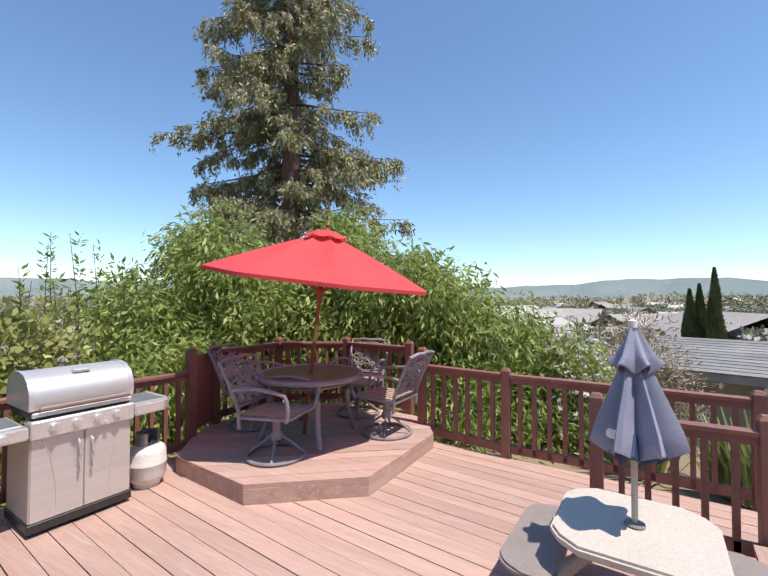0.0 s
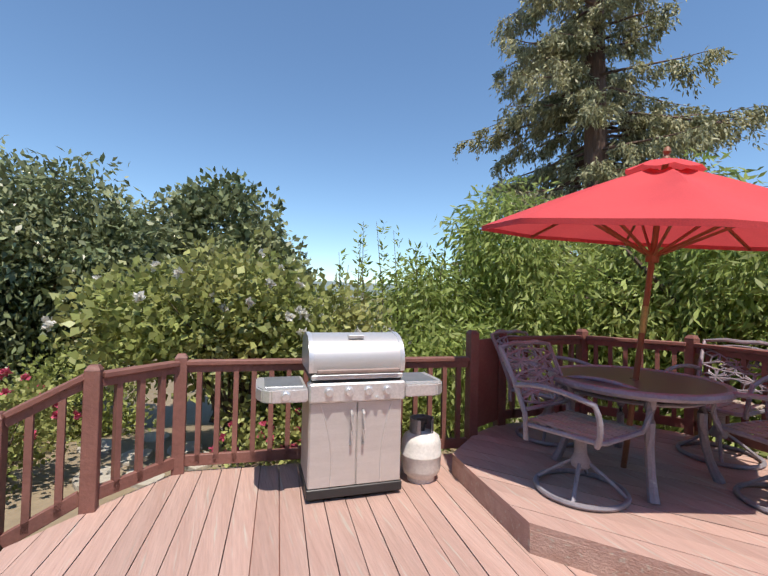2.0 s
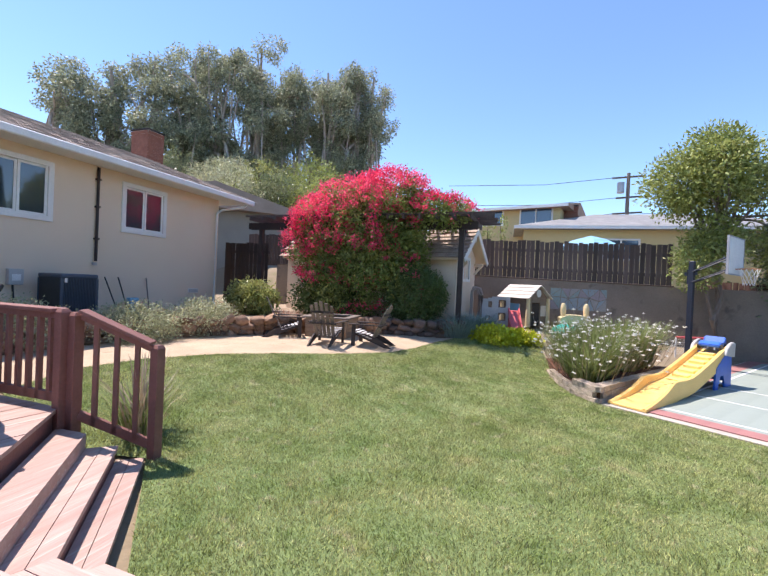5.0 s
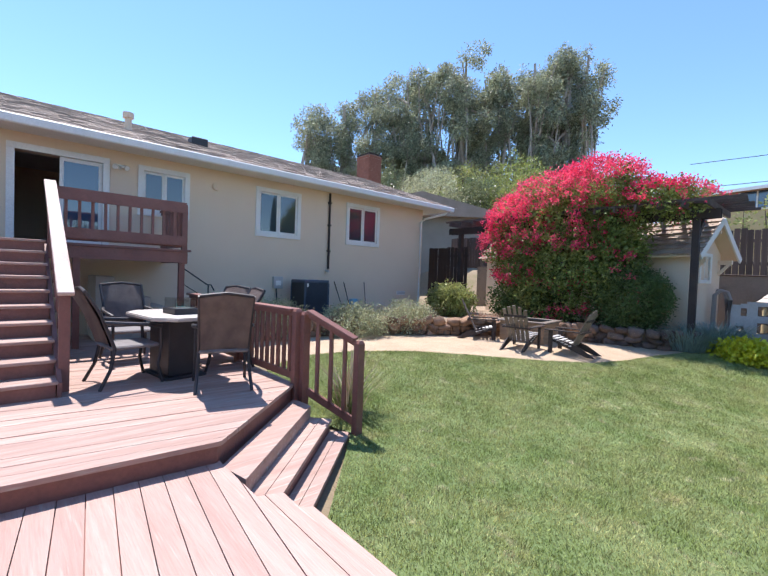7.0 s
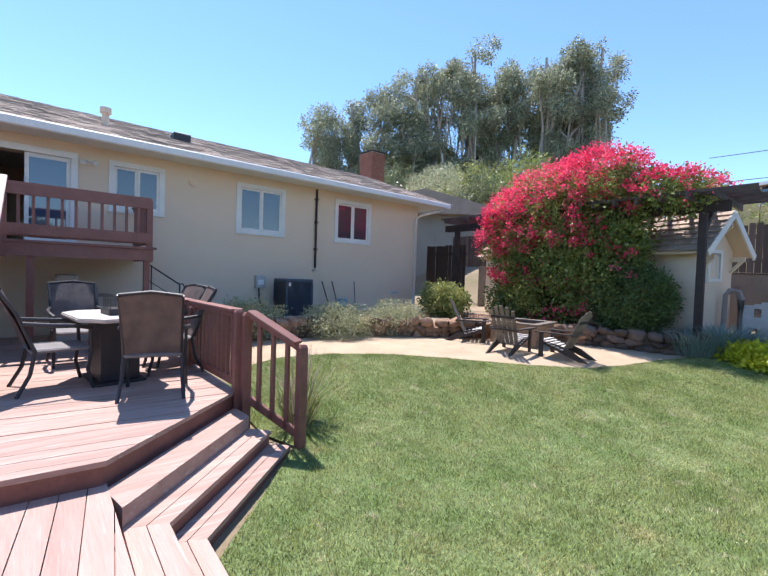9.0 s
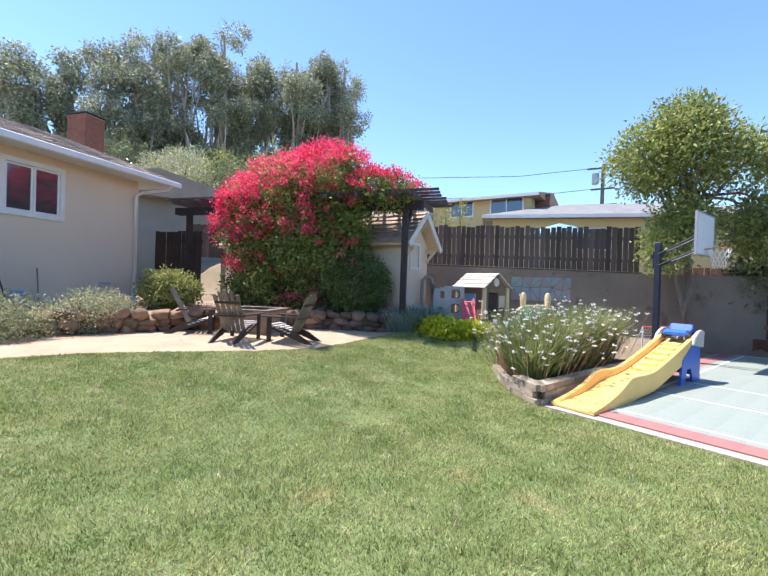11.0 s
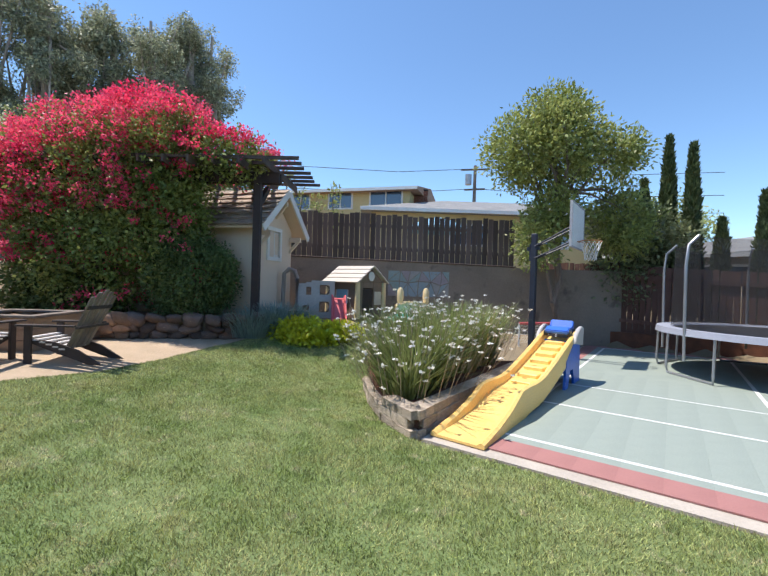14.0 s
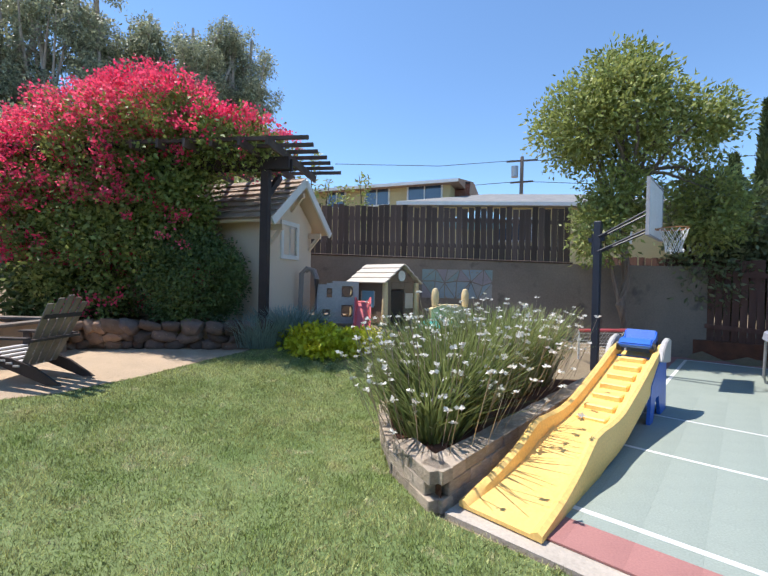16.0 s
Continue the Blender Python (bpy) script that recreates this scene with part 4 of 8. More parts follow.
perg = thing("pergola", "weathered dark wooden pergola beside the shed", "pergola", (-0.11, 0.0, 0.05))
PP = [(-0.85, -10.42), (5.35, -10.42)]
for x, y in PP:
    bm = BM()
    box(bm, x - 0.065, y - 0.065, 0.3, x + 0.065, y + 0.065, 3.2, 0.005)
    part("post", bm, M_dark, perg)
bm = BM()
for dy in (-0.09, 0.05):
    beam(bm, (-1.25, -10.42 + dy, 3.28), (5.8, -10.42 + dy, 3.28), 0.045, 0.19)
part("beam", bm, M_dark, perg)
bm = BM()
for sx, sy in ((0, -0.55),):
    beam(bm, (-0.85, -10.42, 2.75), (-0.85 + sx, -10.42 + sy, 3.22), 0.08, 0.1)
part("brace", bm, M_dark, perg)
for i in range(16):
    x = -1.15 + i * 0.43
    bm = BM()
    beam(bm, (x, -9.75, 3.43), (x, -12.0, 3.43), 0.04, 0.13)
    part("rafter", bm, M_railg, perg)
for i in range(7):
    y = -9.95 - i * 0.32
    bm = BM()
    beam(bm, (-1.7 + 0.03 * (i % 3), y, 3.52), (5.6, y, 3.52), 0.045, 0.055)
    part("slat", bm, M_railg, perg)

# ---- sports court ----
CU, CV = 0.19, 0.03


def court_poly(u0, u1, v0, v1):
    u0, u1, v0, v1 = u0 + CU, u1 + CU, v0 + CV, v1 + CV
    return [court_xy(u0, v0), court_xy(u0, v1), court_xy(u1, v1), court_xy(u1, v0)]


court = tagged(new("court"), "green sports court of plastic tiles with red border", "court", kind="structure")
CL, CW, BW = 7.7, 4.78, 0.46
bm = BM()
prism(bm, court_poly(-BW - 0.16, CL + BW + 0.1, -BW - 0.06, CW + BW + 0.15), -0.15, 0.008)
part("slab", bm, M_curb, court)
TILE = 0.3048
tm = {}
for key, mt in (("g", M_court), ("r", M_courtr)):
    bm = BM()
    box(bm, -TILE / 2 + 0.0002, -TILE / 2 + 0.0002, -0.012, TILE / 2 - 0.0002, TILE / 2 - 0.0002, 0.0)
    tm[key] = done("court_tile", bm, mt)
rest = {"g": BM(), "r": BM()}
cang = math.degrees(math.atan2(CA.y, CA.x))
count = 0
for i in range(int((CL + 2 * BW) / TILE) + 1):
    for j in range(int((CW + 2 * BW) / TILE) + 1):
        u, v = -BW + (i + 0.5) * TILE, -BW + (j + 0.5) * TILE
        key = "g" if -0.05 < u < CL + 0.1 and -0.05 < v < CW + 0.05 else "r"
        x, y = court_xy(u + CU, v + CV)
        m = pose(x, y, 0.024, 0, 0, cang)
        if u < 4.2 and v < 4.3:
            piece("court_tile", tm[key], court, m)
        else:
            box(rest[key], -TILE / 2 + 0.0002, -TILE / 2 + 0.0002, -0.012, TILE / 2 - 0.0002, TILE / 2 - 0.0002, 0.0, 0, m)
for key, mt in (("g", M_court), ("r", M_courtr)):
    tagged(part("far_tiles", rest[key], mt, court), kind="stuff")
for u0, u1, v0, v1 in ((-0.025, 0.025, -0.02, CW), (1.45, 1.49, 0, CW), (CL - 0.02, CL + 0.03, 0, CW), (0.02, CL, -0.025, 0.025), (0.02, CL, CW - 0.025, CW + 0.025), (-0.25, CL, 2.415, 2.465), (2.75, 2.78, 0, CW)):
    bm = BM()
    prism(bm, court_poly(u0, u1, v0, v1), 0.02, 0.0265)
    part("court_line", bm, M_line, court)

# old concrete steps along the house wall under the landing, with an iron handrail
cst = thing("concrete_steps", "worn concrete steps against the house wall", "stairs", kind="structure")
for i in range(6):
    y1 = -2.35 + i * 0.28
    bm = BM()
    box(bm, 5.35, y1, 0.3, 6.33, y1 + 0.28, 0.72 + i * 0.18, 0.012)
    part("concrete_step", bm, M_curb, cst)
ihr = thing("iron_handrail", "thin black iron handrail beside the concrete steps", "handrail")
bm = BM()
tube(bm, [(5.28, -2.62, 1.38), (5.28, -2.55, 1.5), (5.28, -2.48, 1.5), (5.28, -1.97, 1.85)], 0.013, 7)
part("rail", bm, M_black, ihr)
bm = BM()
tube(bm, [(5.28, -2.5, 1.2), (5.28, -1.97, 1.55)], 0.009, 6)
part("lower_bar", bm, M_black, ihr)
for y, z in ((-2.5, 1.5), (-2.02, 1.82)):
    bm = BM()
    tube(bm, [(5.28, y, 0.45), (5.28, y, z)], 0.013, 7)
    part("post", bm, M_black, ihr)

# ---- planting ----
L_red = leafmat("redwood_needles", (0.25, 0.255, 0.135), (0.4, 0.37, 0.205), 0.45, 0.2)
M_barkr = mat("redwood_bark", (0.2, 0.115, 0.085), (0.12, 0.075, 0.06), 0.95, scale=3, fine=18, bump=0.9, stretch=(4, 4, 0.4))
L_peach = leafmat("peach_leaves", (0.26, 0.34, 0.08), (0.41, 0.47, 0.16), 0.35, 0.45)
L_dark = leafmat("dark_leaves", (0.16, 0.2, 0.095), (0.28, 0.3, 0.155), 0.4, 0.2, 0.32)
L_mid = leafmat("mid_leaves", (0.25, 0.3, 0.085), (0.39, 0.42, 0.135), 0.35, 0.35)
L_rose = leafmat("rose_leaves", (0.25, 0.3, 0.085), (0.42, 0.41, 0.16), 0.4, 0.35, 0.4)
L_euc = leafmat("eucalyptus_leaves", (0.27, 0.305, 0.195), (0.43, 0.44, 0.29), 0.45, 0.3)
L_grey = leafmat("grey_green_leaves", (0.38, 0.4, 0.23), (0.53, 0.52, 0.33), 0.3, 0.25)
L_pink = leafmat("magenta_bracts", (0.84, 0.05, 0.15), (0.92, 0.15, 0.24), 0.28, 0.45)
L_box = leafmat("dense_dark_leaves", (0.085, 0.135, 0.045), (0.155, 0.21, 0.07), 0.35, 0.15, 0.6)
L_boug = leafmat("bougainvillea_leaves", (0.17, 0.235, 0.06), (0.33, 0.37, 0.11), 0.4, 0.3)
L_cyp = leafmat("cypress_scales", (0.085, 0.12, 0.055), (0.13, 0.165, 0.065), 0.35, 0.15)
L_white = leafmat("white_petals", (0.8, 0.79, 0.74), (0.75, 0.72, 0.66), 0.1, 0.3)
L_rosepink = leafmat("deep_pink_petals", (0.55, 0.06, 0.14), (0.62, 0.14, 0.2), 0.25, 0.3)
L_orange = leafmat("orange_petals", (0.8, 0.25, 0.04), (0.7, 0.2, 0.05), 0.2, 0.3)
L_succ = leafmat("yellow_green_succulent", (0.55, 0.6, 0.04), (0.78, 0.72, 0.07), 0.25, 0.25)
L_succ2 = leafmat("bright_low_leaves", (0.3, 0.42, 0.06), (0.46, 0.52, 0.12), 0.3, 0.3)
L_strap = leafmat("strap_leaves", (0.15, 0.2, 0.06), (0.3, 0.33, 0.13), 0.35, 0.3)
L_dry = leafmat("dry_stems", (0.43, 0.35, 0.25), (0.33, 0.26, 0.18), 0.3, 0.2)
L_blade = mat("grass_blades", (0.235, 0.3, 0.085), (0.46, 0.455, 0.2), 0.55, scale=2.3, fine=14, bump=0, island=0.75, trans=0.3, spec=0.35, c3=(0.58, 0.52, 0.31), spots=0.03)
L_far = leafmat("far_leaves", (0.15, 0.18, 0.1), (0.22, 0.24, 0.13), 0.4, 0.1)
L_rust = leafmat("bronze_blades", (0.26, 0.12, 0.08), (0.33, 0.18, 0.11), 0.3, 0.25)
L_blue = leafmat("blue_green_leaves", (0.250, 0.338, 0.312), (0.325, 0.413, 0.362), 0.25, 0.2)


def plant(name, label, at, category="shrub", group=""):
    return thing(name, label, category, at, group=group)


def limbs_bm(rng2, pts, blobs, r, k):
    bm = BM()
    for i in range(k):
        b = blobs[i % len(blobs)]
        s = pts[1 + int(rng2.integers(0, max(1, len(pts) - 2)))]
        d = Vector(rng2.normal(size=3)).normalized()
        e = Vector((b[0] + d.x * b[3] * 0.75, b[1] + d.y * b[4] * 0.75, b[2] + abs(d.z) * b[5] * 0.6))
        m = s.lerp(e, 0.5) + Vector((rng2.normal() * 0.1, rng2.normal() * 0.1, 0.12 * (e - s).length))
        tube(bm, [s, m, e], [r * 0.5, r * 0.3, r * 0.08], 6)
    return bm


def tree(name, label, at, top, r, blobs, lm, length, width, seed, per=40, cr=0.3, shell=0.5, bark=None, limbs=10, droop=0.0, category="tree", floor=None):
    """Tapered trunk with limbs that reach into the crown's clumps, and a crown of leaves."""
    t = thing(name, label, category, at)
    rng2 = np.random.default_rng(seed)
    bm = BM()
    pts = trunk(bm, rng2, (0, 0, -0.3), (0, 0, top), r, r * 0.35, bend=r)
    part("trunk", bm, bark or M_bark, t)
    tagged(part("branchwork", limbs_bm(rng2, pts, blobs, r, limbs), bark or M_bark, t), kind="stuff")
    foliage("crown", lm, t, seed + 1, blobs, length, width, per, cr, shell, droop, floor=floor)
    return t


# redwood: long uneven boughs with side branchlets and hanging sprays of needles
def redwood(at, height, seed):
    t = thing("redwood", "tall redwood with long drooping boughs and bare trunk", "tree", at)
    rng2 = np.random.default_rng(seed)
    bm = BM()
    tube(bm, [(0, 0, -1), (0.1, 0, height * 0.3), (-0.1, 0.1, height * 0.6), (0, 0, height)], [0.75, 0.55, 0.33, 0.05], 12)
    part("trunk", bm, M_barkr, t)
    bm = BM()
    P, W = [], []
    for i in range(230):
        f = 0.05 + 0.9 * ((i + rng2.uniform()) / 230) ** 1.2
        z = height * f
        a = rng2.uniform(0, 2 * math.pi)
        bare = 0.5 + 0.5 * math.cos(a + 0.85)
        L = (8.6 * (1 - f) ** 0.7 + 0.5) * (0.42 + 0.75 * rng2.uniform()) * (1.05 - 0.42 * bare ** 2)
        d = np.array((math.cos(a), math.sin(a), 0))
        sd = np.array((-d[1], d[0], 0))
        drop = rng2.uniform(0.0, 0.38)
        wob = rng2.normal(size=2) * 0.09 * L
        S = (0, 0.25, 0.5, 0.75, 1.0)
        pts = [np.array((0, 0, z)) + d * L * s + sd * wob[0] * s * s + np.array((0, 0, -drop * L * s + 0.26 * L * max(0, s - 0.5) ** 2 + 0.1 * L * s * (1 - s))) for s in S]
        tube(bm, pts, [0.11 * (1 - f) + 0.03, 0.08 * (1 - f) + 0.025, 0.05, 0.025, 0.008], 5)
        for k in range(int(L * 5.2) + 3):
            s = rng2.uniform(0.16, 1.0)
            j = min(3, int(s * 4))
            q = pts[j] + (pts[j + 1] - pts[j]) * (s * 4 - j)
            g = rng2.choice((-1, 1))
            bl = rng2.uniform(0.35, 1.25) * (1.25 - 0.6 * s)
            way = d * rng2.uniform(0.2, 0.9) + sd * g * rng2.uniform(0.3, 1.0) + np.array((0, 0, rng2.uniform(-0.55, 0.1)))
            m = int(34 * bl) + 16
            u = rng2.uniform(0.05, 1, (m, 1))
            line = q + way * bl * u + np.array((0, 0, -0.35)) * bl * u * u
            hang = rng2.uniform(0, 1, (m, 1)) ** 1.6 * rng2.uniform(0.2, 0.75)
            P.append(line + rng2.normal(size=(m, 3)) * np.array((0.07, 0.07, 0.05)) - np.array((0, 0, 1.0)) * hang)
            W.append(way * 0.6 + rng2.normal(size=(m, 3)) * 0.5 + np.array((0, 0, -0.75)))
    part("branchwork", bm, M_barkr, t)
    P, W = np.concatenate(P), np.concatenate(W)
    ob = new("crown", raw("crown", leaves(rng2, P, W, 0.24, 0.075), 4, L_red))
    ob.parent = t


redwood((-15.4, 15.9, -5.0), 36, 31)

# peach tree mass behind the platform
PB = [(-0.3, 0.1, 2.5, 1.7, 1.1, 1.3, 380), (0.9, 0.2, 2.2, 1.3, 1.1, 1.1, 220), (-1.3, -0.4, 1.9, 1.0, 1.1, 1.2, 200), (2.0, 0.4, 1.7, 1.1, 1.0, 0.85, 130), (3.0, 0.7, 1.3, 0.8, 0.8, 0.7, 45), (-2.4, -1.5, 3.2, 0.95, 0.9, 0.9, 130), (-2.2, -1.2, 2.2, 1.1, 1.0, 0.8, 130), (0.8, -0.5, 0.8, 2.4, 0.7, 0.9, 220), (-0.9, 0.2, 3.7, 0.45, 0.4, 0.5, 40), (-1.7, 0.0, 3.1, 0.5, 0.5, 0.5, 40)]
tree("peach_tree", "leafy green peach tree crowding the platform railing", (-4.2, 5.9, -0.6), 2.2, 0.1, PB, L_peach, 0.14, 0.038, 40, per=44, cr=0.36, shell=0.35, droop=0.95, limbs=16)
tree("peach_tree", "smaller leafy peach tree behind the grill railing", (-6.2, 3.0, -0.6), 1.2, 0.06, [(0, 0, 1.25, 1.1, 1.3, 0.85, 190), (0.1, 1.4, 1.5, 0.9, 0.9, 0.9, 120), (-0.3, -1.5, 0.9, 0.9, 0.9, 0.7, 110), (-0.8, 0.3, 2.2, 0.8, 0.9, 0.7, 110)], L_peach, 0.13, 0.038, 43, per=42, cr=0.32, shell=0.3, droop=0.8)
rngs = random.Random(9)
sh = plant("young_shoots", "upright leafy shoots above the peach hedge", (-6.6, 2.4, 0.6), "shrub")
bm = BM()
SP, SW = [], []
rg = np.random.default_rng(44)
for i in range(11):
    x, y, hgt = rngs.uniform(-0.7, 0.4), rngs.uniform(-1.0, 0.9), rngs.uniform(1.5, 2.4)
    tube(bm, [(x, y, -0.6), (x + 0.02, y, hgt * 0.5), (x + rngs.uniform(-0.1, 0.1), y + rngs.uniform(-0.1, 0.1), hgt)], [0.012, 0.008, 0.003], 5)
    m = 70
    h = rg.uniform(0.1, 1.0, m) * hgt
    SP.append(np.stack([np.full(m, x), np.full(m, y), h], -1))
    SW.append(np.stack([rg.normal(size=m), rg.normal(size=m), np.full(m, 0.6)], -1))
tagged(part("stemwork", bm, M_bark, sh), kind="stuff")
o = new("leafage", raw("leafage", leaves(rg, np.concatenate(SP), np.concatenate(SW), 0.12, 0.035), 4, L_peach))
o.parent = sh
tagged(o, kind="stuff")

tree("loquat_tree", "broad dark green loquat tree beyond the roses", (-9.3, -2.4, -0.3), 2.0, 0.13, [(0, 0, 2.6, 1.5, 1.6, 1.5, 240), (0.3, -0.7, 1.9, 1.2, 0.95, 1.2, 150), (0.2, 1.0, 2.1, 1.2, 1.1, 1.2, 150), (0.3, 0, 1.1, 1.0, 1.4, 0.6, 60)], L_dark, 0.135, 0.06, 50, per=70, cr=0.36, shell=0.45, droop=0.7)
tree("fig_tree", "dark green broadleaf tree at the garden edge", (-10.45, 0.1, -0.7), 2.6, 0.12, [(0, 0, 3.4, 1.3, 1.3, 1.3, 170), (0.2, 0.9, 2.4, 1.2, 1.0, 1.2, 130), (0, -0.9, 2.6, 1.2, 1.0, 1.2, 130), (0.6, 0.8, 1.2, 1.2, 1.4, 1.0, 100)], L_dark, 0.15, 0.1, 54, per=46, cr=0.34, shell=0.4)
rb = tree("rose_bush", "sprawling climbing rose with faded cream blooms", (-6.3, 0.35, -0.25), 1.0, 0.04, [(0, 0, 1.75, 1.0, 0.9, 0.7, 120), (0.1, 0.9, 1.45, 0.9, 0.9, 0.6, 95), (0.2, -0.8, 1.6, 0.8, 0.8, 0.62, 80), (0.1, 0.7, 0.6, 0.7, 0.8, 0.5, 14)], L_rose, 0.095, 0.065, 56, per=34, cr=0.3, shell=0.3, category="rose bush", limbs=24)


def blooms(name, parent, material, seed, blobs, n, r, petals=9, label=""):
    """Flowers of cupped petals on the outside of ellipsoids."""
    rng2 = np.random.default_rng(seed)
    V = []
    for x, y, z, rx, ry, rz in blobs:
        d = unit(rng2.normal(size=(n, 3)))
        d[:, 2] = np.abs(d[:, 2])
        c = np.array((x, y, z)) + d * np.array((rx, ry, rz)) * rng2.uniform(0.9, 1.12, (n, 1))
        P = np.repeat(c, petals, 0)
        D = np.repeat(d, petals, 0)
        W = D * 0.7 + rng2.normal(size=P.shape) * 0.75
        V.append(leaves(rng2, P, W, r, r * 0.85))
    ob = new(name, raw(name, np.concatenate(V), 4, material))
    ob.parent = parent
    return tagged(ob, label) if label else ob


blooms("blossom", rb, L_white, 57, [(0, 0, 1.7, 1.0, 0.9, 0.75), (0.2, -0.8, 1.6, 0.8, 0.8, 0.66), (0.1, 0.9, 1.45, 0.9, 0.9, 0.65)], 12, 0.065, 16, "faded cream rose blooms")
pr = tree("rose_bush", "low rose bush with deep pink blooms by the steps", (-5.6, -1.55, -0.05), 0.5, 0.025, [(0, 0, 0.55, 0.5, 0.5, 0.4, 60)], L_rose, 0.06, 0.04, 60, per=30, cr=0.2, shell=0.3, category="rose bush", limbs=12)
blooms("blossom", pr, L_rosepink, 61, [(0, 0, 0.6, 0.5, 0.5, 0.42)], 30, 0.05, 16, "deep pink clustered rose blooms")
pr = tree("rose_bush", "low rose bush with pink blooms behind the railing", (-5.35, 0.4, -0.1), 0.3, 0.02, [(0, 0.2, 0.3, 0.35, 0.5, 0.3, 22), (0, 1.0, 0.3, 0.4, 0.8, 0.35, 40)], L_rose, 0.055, 0.038, 62, per=28, cr=0.2, shell=0.3, category="rose bush")
blooms("blossom", pr, L_rosepink, 63, [(0, 0.2, 0.3, 0.35, 0.5, 0.3), (0, 1.0, 0.3, 0.45, 0.8, 0.35)], 16, 0.045, 14, "pink rose blooms")

# oak by the hoop and other back trees
tree("ornamental_tree", "round sunlit tree with slender trunks by the hoop", (-7.55, -13.45, 0.3), 4.2, 0.1, [(0.15, 0, 4.75, 1.3, 1.2, 1.25, 190), (1.0, 0, 4.55, 0.95, 1.0, 0.9, 110), (-1.15, 0, 4.5, 0.9, 1.0, 0.72, 95), (0.2, 0, 5.35, 0.9, 0.9, 0.8, 80), (0.15, 0.2, 3.05, 0.8, 0.7, 0.6, 80), (-1.6, 0.1, 2.9, 0.65, 0.7, 0.95, 85), (0.6, 0.3, 2.3, 0.5, 0.6, 0.6, 45)], L_mid, 0.11, 0.05, 64, per=40, cr=0.3, shell=0.45, bark=M_barkg, limbs=18)
tree("dark_tree", "dense dark evergreen beside the retaining wall", (-9.6, -14.2, 0.5), 2.2, 0.1, [(0, 0, 1.5, 0.9, 0.8, 1.2, 120), (-0.7, 0.4, 2.4, 0.7, 0.6, 0.8, 60), (0.3, 0, 2.8, 0.8, 0.7, 0.7, 60)], L_dark, 0.12, 0.06, 66, per=40, cr=0.3, shell=0.3)


def cypress(x, y, z, h, r, seed):
    t = thing("italian_cypress", "slender dark green Italian cypress", "tree", (x, y, z), group="cypresses along the fence")
    bm = BM()
    tube(bm, [(0, 0, -0.2), (0, 0, h * 0.9)], [r * 0.25, 0.01], 7)
    part("trunk", bm, M_bark, t)
    rng2 = np.random.default_rng(seed)
    n = int(2600 * h * r * 1.6) + 1800
    f = rng2.uniform(0.03, 1, n) ** 0.9
    a = rng2.uniform(0, 2 * math.pi, n)
    prof = r * np.clip(np.minimum(f / 0.12, 1), 0, 1) ** 0.5 * (1 - f ** 1.7) ** 0.85 * (1 + 0.18 * np.sin(a * 3 + f * 17)) * rng2.uniform(0.55, 1.08, n)
    P = np.stack([prof * np.cos(a), prof * np.sin(a), f * h], -1)
    W = np.stack([np.cos(a) * 0.35, np.sin(a) * 0.35, np.full(n, 1.0)], -1) + rng2.normal(size=(n, 3)) * 0.25
    o2 = new("crown", raw("crown", leaves(rng2, P, W, 0.16, 0.05), 4, L_cyp))
    o2.parent = t


for i, (x, y, z, h, r) in enumerate(((-10.75, -14.3, 0.6, 5.0, 0.36), (-11.15, -13.95, 0.6, 4.7, 0.34), (-10.3, -14.6, 0.6, 3.9, 0.33), (-11.6, -13.5, 0.5, 2.8, 0.3), (-11.95, -12.7, 0.4, 3.4, 0.3), (-13.0, -11.5, 0.2, 4.3, 0.32), (-24.5, -20.0, -0.5, 10.0, 0.85))):
    cypress(x, y, z, h, r * 0.74, 80 + i)

# bougainvillea over the pergola and the clipped shrub below
bt = tree("bougainvillea", "huge bougainvillea in magenta bloom smothering the pergola", (2.25, -10.6, 0.54), 2.2, 0.1, [(-0.1, 0.1, 2.6, 1.6, 0.95, 1.4, 330), (-1.2, 0.15, 3.15, 1.25, 0.85, 1.05, 230), (1.0, 0.1, 2.4, 0.95, 0.8, 1.15, 150), (-0.4, 0.4, 1.3, 1.75, 0.7, 1.0, 210), (-2.5, 0.1, 3.1, 1.0, 0.75, 0.42, 110), (-1.5, 0.25, 2.1, 0.85, 0.55, 0.95, 150)], L_boug, 0.075, 0.05, 90, per=40, cr=0.26, shell=0.45, limbs=14)
rng = np.random.default_rng(91)
V = []
